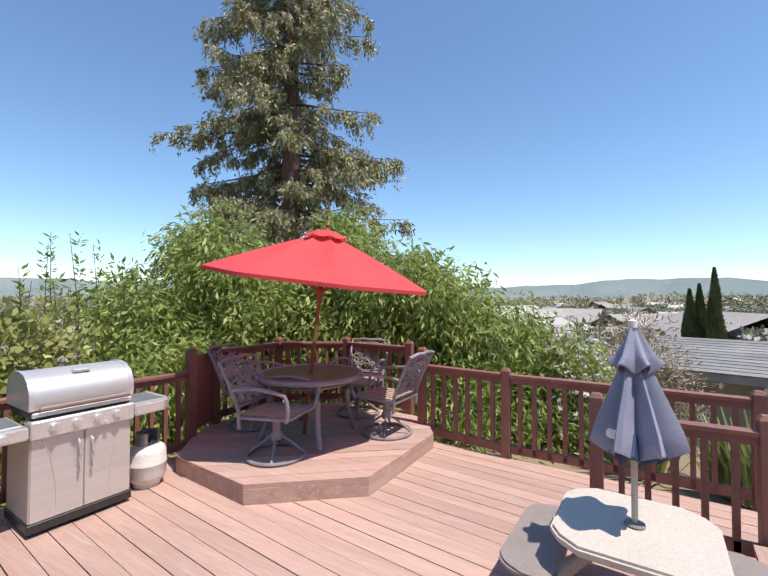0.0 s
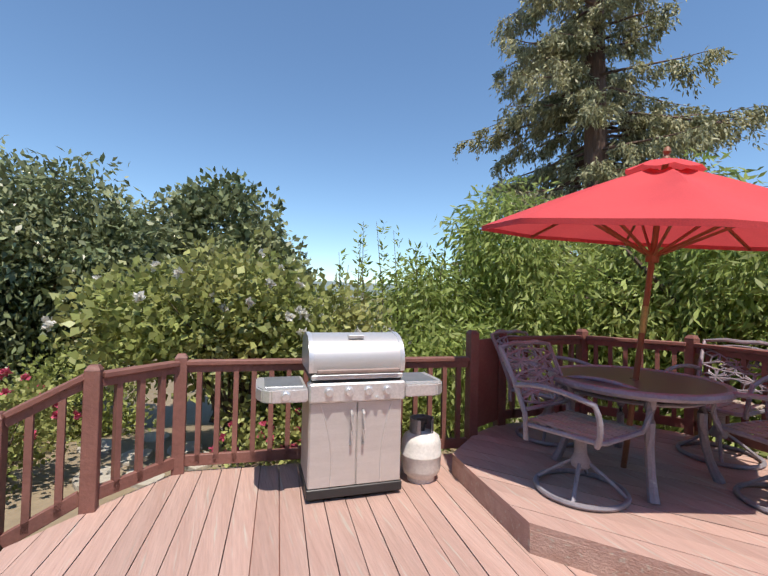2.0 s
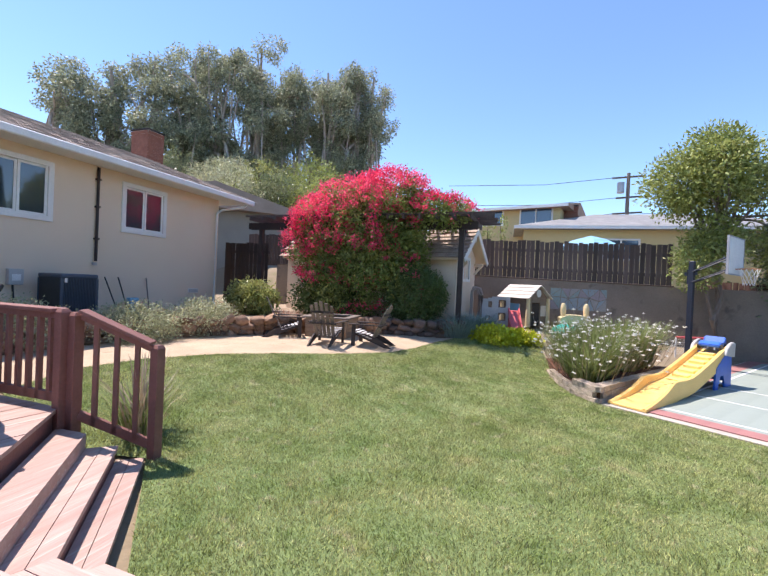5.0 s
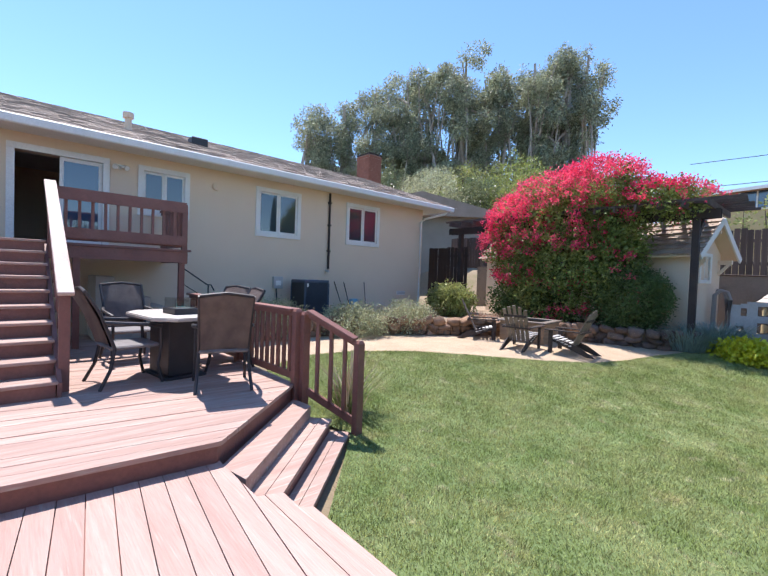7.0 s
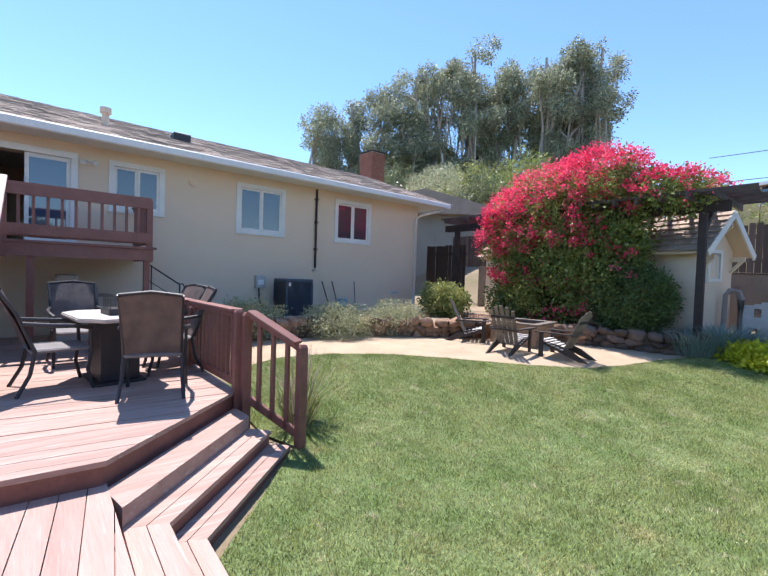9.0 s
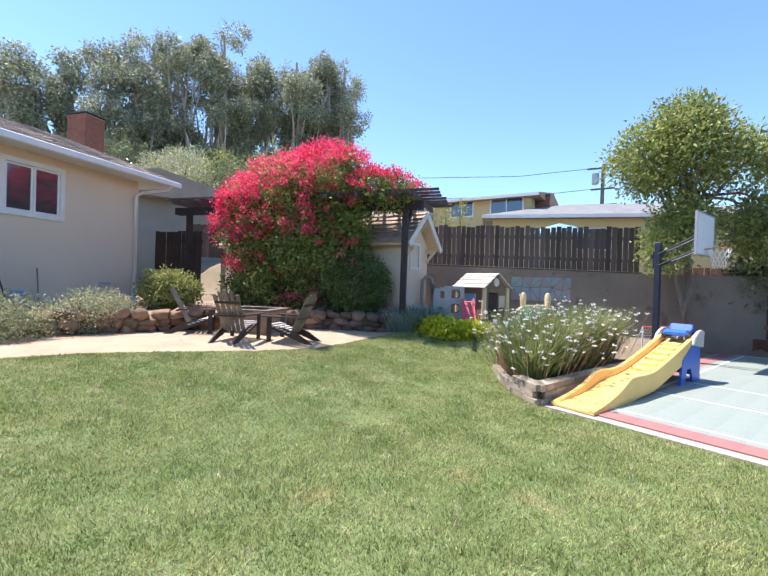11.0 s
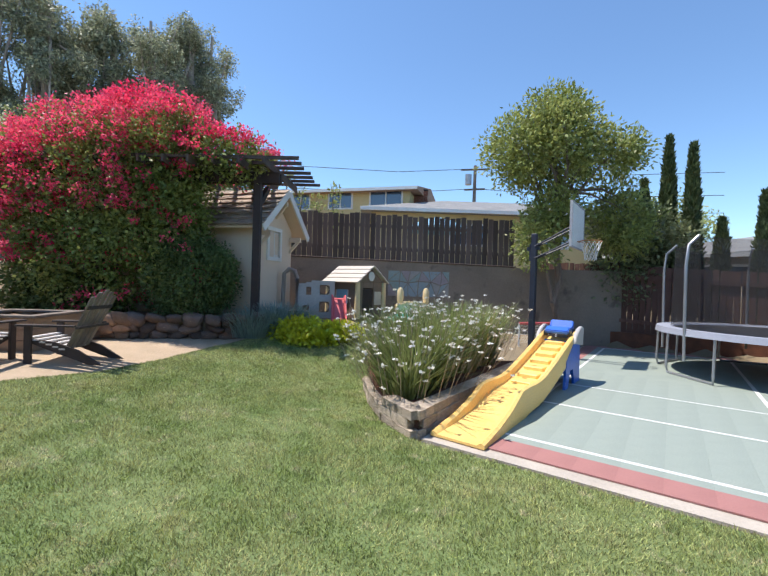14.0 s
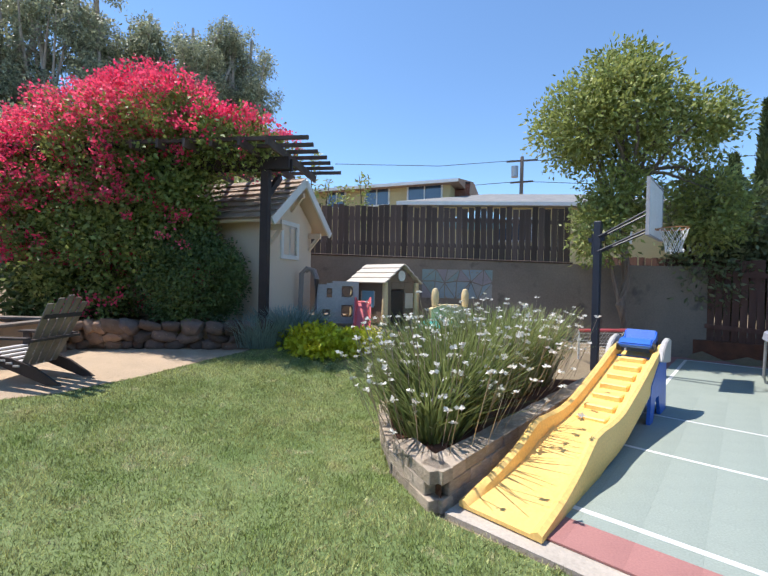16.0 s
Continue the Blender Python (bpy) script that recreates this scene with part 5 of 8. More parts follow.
for x, y, z, rx, ry, rz, k in [(-0.1, 0.1, 2.62, 1.66, 1.0, 1.45, 640), (-1.2, 0.15, 3.18, 1.3, 0.9, 1.08, 420), (1.02, 0.1, 2.4, 1.0, 0.85, 1.2, 380), (-0.4, 0.4, 1.4, 1.8, 0.75, 1.0, 150), (-2.5, 0.1, 3.15, 1.05, 0.8, 0.42, 150)]:
    k *= 2
    d = unit(rng.normal(size=(k, 3)))
    c0 = np.array((x, y, z)) + d * np.array((rx, ry, rz))
    lump = np.array([noise.noise(Vector(p) * 1.9) for p in c0])
    keep = rng.uniform(size=k) < np.clip(0.1 + 0.78 * (d[:, 2] * 0.8 + 0.5 * d[:, 0] + 0.3) * (c0[:, 2] > 1.9) + 0.8 * lump, 0.03, 1)
    d = d[keep]
    c = np.array((x, y, z)) + d * np.array((rx, ry, rz)) * rng.uniform(0.95, 1.13, (len(d), 1))
    m = 22
    P = np.repeat(c, m, 0) + rng.normal(size=(len(c) * m, 3)) * 0.06
    W = np.repeat(d, m, 0) * 0.6 + rng.normal(size=P.shape) * 0.7
    V.append(leaves(rng, P, W, 0.048, 0.042))
o = new("blossom", raw("blossom", np.concatenate(V), 4, L_pink))
o.parent = bt
tagged(o, "magenta bougainvillea bracts")
tree("clipped_shrub", "rounded dense dark green shrub against the shed", (0.2, -10.35, 0.55), 0.7, 0.05, [(0, 0, 0.9, 0.82, 0.62, 0.78, 420)], L_box, 0.05, 0.03, 94, per=46, cr=0.17, shell=0.7, category="shrub")
tree("clipped_shrub", "dark leafy shrub in shade under the bougainvillea", (2.9, -10.6, 0.5), 0.7, 0.05, [(0, 0, 0.6, 1.2, 0.6, 0.7, 200)], L_box, 0.09, 0.045, 96, per=40, cr=0.22, shell=0.5, category="shrub")
tree("leafy_shrub", "rounded light green leafy shrub on the terrace", (4.3, -8.9, 0.6), 0.5, 0.04, [(0, 0, 0.55, 0.62, 0.6, 0.5, 150)], L_rose, 0.08, 0.045, 98, per=40, cr=0.2, shell=0.5, category="shrub")


def strap_clump(name, label, at, n, h, spread, rad, lm, seed, category="plant", width=0.016, parent=None):
    """Arching strap leaves from a base."""
    t = thing(name, label, category, at)
    rng2 = np.random.default_rng(seed)
    a = rng2.uniform(0, 2 * math.pi, n)
    rr = np.sqrt(rng2.uniform(0, 1, n))
    b = np.stack([rr * rad[0] * np.cos(a), rr * rad[1] * np.sin(a), np.zeros(n)], -1)
    out = np.stack([np.cos(a), np.sin(a), np.zeros(n)], -1) * (0.25 + rr[:, None]) + rng2.normal(size=(n, 3)) * 0.35
    out[:, 2] = 0
    H = h * rng2.uniform(0.55, 1.1, (n, 1))
    side = unit(np.cross(out, np.array((0, 0, 1.0)))) * width
    p0, p1 = b, b + out * spread * 0.35 + np.array((0, 0, 1.0)) * H * 0.6
    p2 = b + out * spread + np.array((0, 0, 1.0)) * H
    v = np.stack([p0 - side, p0 + side, p1 + side, p1 - side, p1 - side, p1 + side, p2 + side * 0.2, p2 - side * 0.2], 1).reshape(-1, 3)
    o2 = new("leafage", raw("leafage", v, 4, lm))
    o2.parent = t
    return t, p2


# fortnight lilies in the planter
pts_l = []
for i, (u, v, n, rx, ry, h) in enumerate(((0.65, -1.25, 800, 0.4, 0.3, 0.76), (1.25, -1.5, 900, 0.5, 0.45, 0.9), (2.0, -1.45, 900, 0.5, 0.45, 0.97), (2.7, -1.4, 720, 0.45, 0.4, 0.97), (1.7, -2.0, 500, 0.5, 0.35, 0.85), (0.2, -1.05, 320, 0.26, 0.2, 0.6))):
    x, y = court_xy(u, v)
    lily, tips = strap_clump("fortnight_lily", "tall strap leaved clump with white flowers in the planter", (x, y, 0.17), n, h, 0.38, (rx, ry), L_strap, 100 + i, "flowering plant", 0.009)
    rng = np.random.default_rng(110 + i)
    k = int(n * 0.13)
    c = tips[rng.choice(len(tips), k, replace=False)] * np.array((1.05, 1.05, 1.0)) * np.stack([np.ones(k), np.ones(k), rng.uniform(0.6, 1.0, k)], -1) + np.array((0, 0, 0.1)) + rng.normal(size=(k, 3)) * np.array((0.11, 0.11, 0.1))
    m = 7
    P = np.repeat(c, m, 0)
    W = rng.normal(size=P.shape) * np.array((1, 1, 0.25)) + np.array((0, 0, 0.2))
    o = new("flower_spray", raw("flower_spray", leaves(rng, P, W, 0.038, 0.03), 4, L_white))
    o.parent = lily
    tagged(o, "small white open flowers", kind="stuff")
    side = np.array((0.003, 0.002, 0))
    b0 = c * np.array((0.75, 0.75, 0.2))
    st = np.stack([b0 - side, b0 + side, c + side, c - side], 1).reshape(-1, 3)
    o = new("stemwork", raw("stemwork", st, 4, L_dry))
    o.parent = lily

# plants along the court's far side and the lawn edge
for i, (x, y, n, h, rad, lm, nm, lb) in enumerate((
        (-11.0, -7.5, 900, 0.95, (0.8, 0.7), L_grey, "tall_grass", "tall grey green strappy clump beside the court"),
        (-10.7, -6.5, 700, 0.8, (0.6, 0.6), L_grey, "tall_grass", "grey green strappy clump beside the court"),
        (-6.7, -4.78, 260, 0.32, (0.32, 0.22), L_strap, "grass_clump", "low green grassy clump by the court corner"),
        (-7.1, -4.75, 420, 0.5, (0.45, 0.35), L_dry, "dry_perennial", "dry straw coloured perennial by the court"),
        (-1.3, -10.75, 900, 0.5, (0.5, 0.3), L_blue, "lavender", "grey blue spiky lavender under the pergola"),
        (-0.95, -10.3, 600, 0.5, (0.4, 0.25), L_blue, "lavender", "grey blue spiky lavender above the rocks"),
        (4.7, -8.1, 420, 0.45, (0.35, 0.35), L_rust, "bronze_grass", "reddish bronze grass clump on the terrace"),
        (3.6, -9.3, 420, 0.45, (0.35, 0.3), L_rust, "bronze_grass", "reddish bronze grass clump by the shed"),
        (0.95, -2.75, 130, 0.5, (0.16, 0.16), L_strap, "strap_plant", "green strap leaved plant with dry stems by the deck post"),
        (0.85, -2.68, 60, 0.8, (0.12, 0.12), L_dry, "dry_perennial", "dry straw coloured stems by the deck post"),
        (-0.2, 5.2, 160, 0.75, (0.3, 0.3), L_strap, "agave_clump", "broad spiky green clump below the railing"),
        (0.7, 5.0, 160, 0.75, (0.3, 0.3), L_strap, "agave_clump", "broad spiky green clump below the railing"))):
    strap_clump(nm, lb, (x, y, gz(x, y)), n, h, 0.3, rad, lm, 120 + i, "plant", 0.02 if nm == "agave_clump" else 0.007)

SHR = ((4.8, -3.7, 0.5, 0.6, 0.75, 0.4, 230, L_grey, 0.045, 0.022, "rosemary_bush", "mounded grey green shrub spilling over the rocks"),
       (4.35, -5.5, 0.36, 0.75, 0.85, 0.42, 300, L_grey, 0.045, 0.022, "rosemary_bush", "mounded grey green shrub spilling over the rocks"),
       (4.1, -6.9, 0.4, 0.7, 0.85, 0.45, 240, L_grey, 0.045, 0.022, "rosemary_bush", "mounded grey green shrub beside the gravel"),
       (-1.9, -10.4, 0.22, 0.6, 0.42, 0.28, 130, L_succ, 0.09, 0.06, "succulent_patch", "bright yellow green rosette succulents by the lawn"),
       (-2.5, -10.8, 0.2, 0.5, 0.4, 0.24, 90, L_succ, 0.09, 0.06, "succulent_patch", "bright yellow green rosette succulents by the lawn"),
       (-7.45, -3.85, -0.15, 0.6, 0.6, 0.7, 170, L_mid, 0.035, 0.02, "poppy_bush", "airy bush with orange flowers by the court"),
       (-6.62, -3.95, -0.12, 0.45, 0.35, 0.3, 120, L_succ2, 0.05, 0.03, "low_shrub", "low yellow green shrub at the lawn edge"),
       (-6.62, -3.25, -0.12, 0.4, 0.55, 0.24, 130, L_blue, 0.05, 0.02, "blue_groundcover", "blue grey groundcover along the lawn edge"),
       (-6.6, -2.0, -0.2, 0.4, 0.5, 0.35, 70, L_rose, 0.05, 0.03, "low_shrub", "low green shrub beside the path"),
       (-6.5, -2.62, -0.15, 0.28, 0.35, 0.25, 40, L_orange, 0.03, 0.02, "orange_flowers", "low patch of orange and yellow flowers"),
       (-7.7, -1.6, -0.5, 0.6, 0.8, 0.8, 120, L_mid, 0.07, 0.045, "leafy_shrub", "leafy green shrub under the loquat"),
       (-5.6, 1.7, -0.4, 0.5, 0.9, 0.8, 150, L_mid, 0.08, 0.045, "leafy_shrub", "green shrub behind the grill railing"),
       (-1.7, 5.7, -0.6, 0.6, 0.6, 1.0, 70, L_peach, 0.11, 0.03, "leafy_shrub", "green willowy shrub below the deck railing"),
       (-1.0, 6.1, -0.95, 0.75, 0.6, 1.3, 170, L_mid, 0.1, 0.03, "oleander", "white flowering oleander below the deck"),
       (-0.2, 8.0, -1.2, 1.0, 0.8, 1.7, 230, L_dry, 0.12, 0.015, "dry_shrub", "grey brown twiggy shrub on the slope"),
       (0.9, 12.0, -1.6, 2.2, 1.2, 1.4, 220, L_mid, 0.12, 0.06, "hedge", "green shrubs behind the grey shed"),
       (-13.5, -6.5, -0.7, 1.0, 1.0, 1.6, 140, L_rose, 0.1, 0.06, "leafy_shrub", "green shrub by the low fence"))
for i, (x, y, z, rx, ry, rz, k, lm, ll, lw, nm, lb) in enumerate(SHR):
    s = plant(nm, lb, (x, y, z))
    bm = limbs_bm(np.random.default_rng(200 + i), [Vector((0, 0, -0.3)), Vector((0, 0, 0)), Vector((0, 0, rz * 0.4)), Vector((0, 0, rz * 0.6))], [(0, 0, rz * 0.9, rx, ry, rz)], 0.03, 14)
    part("stemwork", bm, M_bark, s)
    lf = foliage("leafage", lm, s, 220 + i, [(0, 0, rz * 0.8, rx, ry, rz, k)], ll, lw, 44, 0.16 if rz < 0.6 else 0.26, 0.35)
    tagged(lf, kind="stuff")
    if nm == "oleander":
        blooms("blossom", s, L_white, 260, [(0, 0, rz * 0.8, rx, ry, rz)], 300, 0.05, 8, "white oleander blooms")
    if nm == "poppy_bush":
        blooms("blossom", s, L_orange, 261, [(0, 0, rz * 0.8, rx, ry, rz)], 150, 0.034, 8, "small orange flowers")

# far trees on the uphill side
EUC = [(29.5, -23.0, 13), (27.2, -25.0, 14), (25.0, -27.0, 15), (23.6, -28.6, 15.5), (22.5, -31, 16), (21.0, -30, 16.5), (20.2, -32.5, 15.5), (18.6, -33.5, 16.2), (17.6, -36.5, 15.5), (16.4, -34.6, 16.4), (15.2, -37, 16.8), (14.0, -36.5, 17), (12.9, -37.6, 17), (26.3, -29.5, 16), (31.5, -20.5, 12)]
for i, (x, y, h) in enumerate(EUC):
    h *= 1.1
    r3 = random.Random(300 + i)
    bl = []
    lean = r3.uniform(-0.08, 0.08)
    for k in range(24):
        f = r3.uniform(0.2, 1.0)
        rad = r3.uniform(0.55, 1.0) + 0.5 * f
        sp = 2.6 * (1.25 - f) ** 0.5
        bl.append((r3.uniform(-1, 1) * sp + lean * h * f, r3.uniform(-1, 1) * sp, h * f - rad, rad, rad, rad * r3.uniform(0.75, 1.1), 14))
    tree("eucalyptus", "tall grey green eucalyptus with pale trunk on the hill", (x, y, 4.5), h * 0.94, 0.3, bl, L_euc, 0.23, 0.1, 310 + i, per=56, cr=0.55, shell=0.45, bark=M_barke, droop=0.5, limbs=22)
for i, (x, y, z, h, r, lm) in enumerate(((13.5, -18.5, 3, 5.2, 2.0, L_grey), (15.5, -21, 3.2, 4.6, 1.8, L_mid), (9.0, -21.0, 3.0, 4.6, 2.2, L_mid), (7.0, -22.5, 3.0, 3.7, 1.7, L_rose), (11.3, -20.0, 3, 4.8, 1.5, L_dark), (14.5, -23.5, 4, 6.0, 2.4, L_rose), (18.0, -23.0, 4.2, 6.0, 2.4, L_grey), (11.8, -24.5, 4, 6.2, 2.3, L_mid), (21.5, -21.5, 4.2, 6.5, 2.6, L_dark), (8.2, -26.0, 4, 4.2, 1.9, L_grey), (-22.5, -9.5, -1.0, 3.6, 2.0, L_dark), (-15.5, -22.0, 0, 6.0, 2.0, L_mid))):
    tree("garden_tree", "leafy green tree beyond the garden fence", (x, y, z), h * 0.5, 0.15, [(0, 0, h * 0.65, r, r, h * 0.35, 140), (r * 0.5, r * 0.3, h * 0.5, r * 0.7, r * 0.7, h * 0.3, 70)], lm, 0.16, 0.07, 330 + i, per=36, cr=0.45, shell=0.4)
sap = plant("young_tree", "upright leafy saplings rising behind the fence", (0.2, -14.9, 2.0), "tree")
bm = BM()
SP, SW = [], []
rg = np.random.default_rng(350)
for i, (x, hgt) in enumerate(((-0.9, 2.2), (-0.5, 3.0), (-0.05, 3.1), (0.5, 2.6), (-1.4, 2.0), (-1.9, 2.3))):
    tube(bm, [(x, 0, -0.4), (x + 0.05, 0.1, hgt * 0.6), (x - 0.05 + 0.1 * (i % 3), 0.1, hgt)], [0.03, 0.02, 0.005], 5)
    m = 170
    h = rg.uniform(0.35, 1.0, m) * hgt
    SP.append(np.stack([x + rg.normal(size=m) * 0.09, rg.normal(size=m) * 0.09 + 0.05, h], -1))
    SW.append(np.stack([rg.normal(size=m), rg.normal(size=m), np.full(m, 0.5)], -1))
part("stemwork", bm, M_bark, sap)
o = new("leafage", raw("leafage", leaves(rg, np.concatenate(SP), np.concatenate(SW), 0.11, 0.05), 4, L_mid))
o.parent = sap

# lawn blades
rng = np.random.default_rng(400)
NB = 1150000
X = rng.uniform(-6.4, 3.2, NB)
Y = rng.uniform(-11.6, -1.0, NB)
keep = inside(X, Y, LAWN)
bare = (np.hypot((X + 5.0) / 0.22, (Y + 2.05) / 0.14) < 1) & (rng.uniform(size=NB) < 0.85)
keep &= ~bare
X, Y = X[keep], Y[keep]
Z = ground_z(X, Y)
n = len(X)
a = rng.uniform(0, 2 * math.pi, n)
tuft = np.sin(X * 9.1 + 2.3 * np.sin(Y * 6.3)) * np.sin(Y * 10.7 + 2.1 * np.sin(X * 5.2)) + 0.7 * np.sin(X * 3.3 + 1.9 * np.sin(Y * 2.7)) * np.sin(Y * 3.9 + X)
hgt = rng.uniform(0.015, 0.038, n) * (1.0 + 0.2 * tuft)
w = rng.uniform(0.002, 0.0042, n)
lean = rng.normal(size=(n, 2)) * 0.016 + 0.005 * np.stack([np.sin(X * 4.3 + 1.7 * np.sin(Y * 3.1)), np.cos(Y * 4.9 + 1.5 * np.sin(X * 3.7))], -1)
B = np.stack([X, Y, Z - 0.004], -1)
S = np.stack([np.cos(a) * w, np.sin(a) * w, np.zeros(n)], -1)
T = B + np.stack([lean[:, 0], lean[:, 1], hgt], -1)
blades = new("lawn_grass", raw("lawn_grass", np.stack([B - S, B + S, T], 1).reshape(-1, 3), 3, L_blade))
tagged(blades, "short mown green grass blades", "grass", kind="stuff")

# ---- deck furniture ----
def ring(bm, c, r, tr, n=28, sides=7):
    tube(bm, [(c[0] + r * math.cos(2 * math.pi * i / n), c[1] + r * math.sin(2 * math.pi * i / n), c[2]) for i in range(n)], tr, sides, closed=True)


def bez(p0, p1, p2, n=6):
    p0, p1, p2 = Vector(p0), Vector(p1), Vector(p2)
    return [(1 - t) ** 2 * p0 + 2 * t * (1 - t) * p1 + t * t * p2 for t in (i / n for i in range(n + 1))]


def patio_chair(at, rz):
    """Cast aluminium swivel rocker: ring base, strap seat, scroll back. Faces +x."""
    c = thing("patio_chair", "blue grey cast metal swivel chair with strap seat and scroll back", "chair", at, rz, group="chairs round the patio table")
    bm = BM()
    ring(bm, (0, 0, 0.02), 0.27, 0.017)
    part("base_ring", bm, M_alu, c)
    for k in range(4):
        a = k * math.pi / 2 + 0.4
        bm = BM()
        tube(bm, bez((0.27 * math.cos(a), 0.27 * math.sin(a), 0.02), (0.13 * math.cos(a), 0.13 * math.sin(a), 0.14), (0.03 * math.cos(a), 0.03 * math.sin(a), 0.2)), 0.013, 6)
        part("base_spoke", bm, M_alu, c)
    bm = BM()
    lathe(bm, [(0.0, 0.16), (0.055, 0.16), (0.06, 0.2), (0.04, 0.24), (0.04, 0.33), (0.09, 0.36), (0.0, 0.36)], 12)
    part("swivel_column", bm, M_alu, c, smooth=True)
    S = 0.42
    seat = BM()
    tube(seat, [(0.25, -0.24, S), (0.27, -0.2, S), (0.27, 0.2, S), (0.25, 0.24, S), (-0.24, 0.24, S - 0.02), (-0.24, -0.24, S - 0.02)], 0.016, 7, closed=True)
    fr = part("seat_frame", seat, M_alu, c)
    for k in range(6):
        bm = BM()
        x = -0.2 + k * 0.085
        beam(bm, (x, -0.235, S + 0.008), (x, 0.235, S + 0.008), 0.05, 0.006)
        part("seat_strap", bm, M_web, c, "tan woven seat strap")
        bm = BM()
        y = -0.2 + k * 0.08
        beam(bm, (-0.235, y, S + 0.013), (0.26, y, S + 0.013), 0.048, 0.006)
        part("seat_strap", bm, M_web, c)
    # back: leaning frame with scrollwork

    def B(u, w):
        return (-0.24 - 0.15 * w - 0.05 * w * w, u, S + 0.05 + 0.42 * w)
    bm = BM()
    tube(bm, [(-0.23, -0.25, S - 0.12), B(-0.25, 0.0), B(-0.26, 0.5), B(-0.27, 1.0), B(-0.12, 1.05), B(0.0, 1.03), B(0.12, 1.05), B(0.27, 1.0), B(0.26, 0.5), B(0.25, 0.0), (-0.23, 0.25, S - 0.12)], 0.018, 7)
    tube(bm, [B(-0.25, 0.06), B(0.25, 0.06)], 0.014, 6)
    part("back_frame", bm, M_alu, c)
    bm = BM()
    rr = random.Random(3)
    for cu, cw in ((-0.13, 0.3), (0.13, 0.3), (-0.13, 0.75), (0.13, 0.75), (0, 0.52)):
        for q in range(6):
            a = q * math.pi / 3
            pts = [B(cu + 0.0, cw), B(cu + 0.07 * math.cos(a + 0.4), cw + 0.13 * math.sin(a + 0.4)), B(cu + 0.12 * math.cos(a), cw + 0.22 * math.sin(a)), B(cu + 0.07 * math.cos(a - 0.4), cw + 0.13 * math.sin(a - 0.4)), B(cu, cw)]
            tube(bm, pts, 0.0085, 5)
    for w in (0.2, 0.52, 0.85):
        tube(bm, bez(B(-0.25, w), B(0, w + 0.2), B(0.25, w)), 0.009, 5)
        tube(bm, bez(B(-0.25, w), B(0, w - 0.2), B(0.25, w)), 0.009, 5)
    part("scroll_back", bm, M_alu, c)
    for s in (-1, 1):
        bm = BM()
        tube(bm, bez(B(0.26 * s, 0.42), (-0.05, 0.31 * s, S + 0.3), (0.26, 0.29 * s, S + 0.22), 6) + bez((0.26, 0.29 * s, S + 0.22), (0.31, 0.28 * s, S + 0.1), (0.25, 0.25 * s, S - 0.02), 5)[1:], 0.017, 7)
        part("arm", bm, M_alu, c)
    return c


chA = patio_chair((-3.24, 2.42, PZ), 12)
copy_thing(chA, pose(-2.66, 3.52, PZ, 0, 0, 178))
copy_thing(chA, pose(-3.35, 4.0, PZ, 0, 0, -80))
copy_thing(chA, pose(-4.15, 3.0, PZ, 0, 0, 15))

table = thing("patio_table", "round blue grey metal patio table with dark glass top", "table", (-3.37, 3.06, PZ))
table.matrix_basis = table.matrix_basis @ Matrix.Diagonal((1.05, 1.05, 0.93, 1))
bm = BM()
ring(bm, (0, 0, 0.7), 0.53, 0.03, 40, 8)
part("rim", bm, M_alu, table, smooth=True)
bm = BM()
lathe(bm, [(0.03, 0.705), (0.52, 0.705), (0.52, 0.717), (0.03, 0.717), (0.03, 0.705)], 40)
part("tabletop", bm, M_glasstop, table, "dark brown pebbled glass top")
for k in range(4):
    a = math.radians(-40 + 90 * k)
    bm = BM()
    tube(bm, bez((0.42 * math.cos(a), 0.42 * math.sin(a), 0.69), (0.36 * math.cos(a), 0.36 * math.sin(a), 0.3), (0.5 * math.cos(a), 0.5 * math.sin(a), 0.0), 8), [0.035, 0.033, 0.031, 0.029, 0.027, 0.026, 0.026, 0.03, 0.034], 8)
    part("leg", bm, M_alu, table, smooth=True)
bm = BM()
ring(bm, (0, 0, 0.62), 0.4, 0.016)
part("apron_ring", bm, M_alu, table)

umb = thing("patio_umbrella", "open red market umbrella on a wooden pole", "umbrella", (-3.34, 3.14, PZ))
umb.matrix_basis = pose(-3.43, 3.04, PZ, 0, 7.5, 3) @ Matrix.Diagonal((0.95, 0.95, 0.97, 1))
bm = BM()
tube(bm, [(0, 0, 0), (0, 0, 2.28)], 0.021, 12)
part("pole", bm, M_wood, umb, smooth=True)
bm = BM()
tube(bm, [(0, 0, 1.05), (0, 0, 1.25)], 0.024, 12)
part("pole_joint", bm, M_brass, umb, "brass pole joint")
bm = BM()
lathe(bm, [(0.0, 2.40), (0.018, 2.385), (0.028, 2.36), (0.015, 2.335), (0.03, 2.31), (0.0, 2.3)], 12)
part("finial", bm, M_wood, umb, smooth=True)
UR, UA = 1.27, 8
canopy = BM()


def ucan(r, a, off=0.0):
    sag = 0.05 * math.sin(math.pi * r) * abs(math.sin(UA / 2 * a)) ** 1.0
    scall = (1 - 0.076 * (abs(math.sin(UA / 2 * a)) ** 0.9))
    rr = UR * r * (1 if r < 0.01 else (1 - (1 - math.cos(math.pi / UA)) * abs(math.sin(UA / 2 * a))))
    return Vector((rr * math.cos(a), rr * math.sin(a), 2.27 - 0.50 * r ** 1.12 - sag + off))


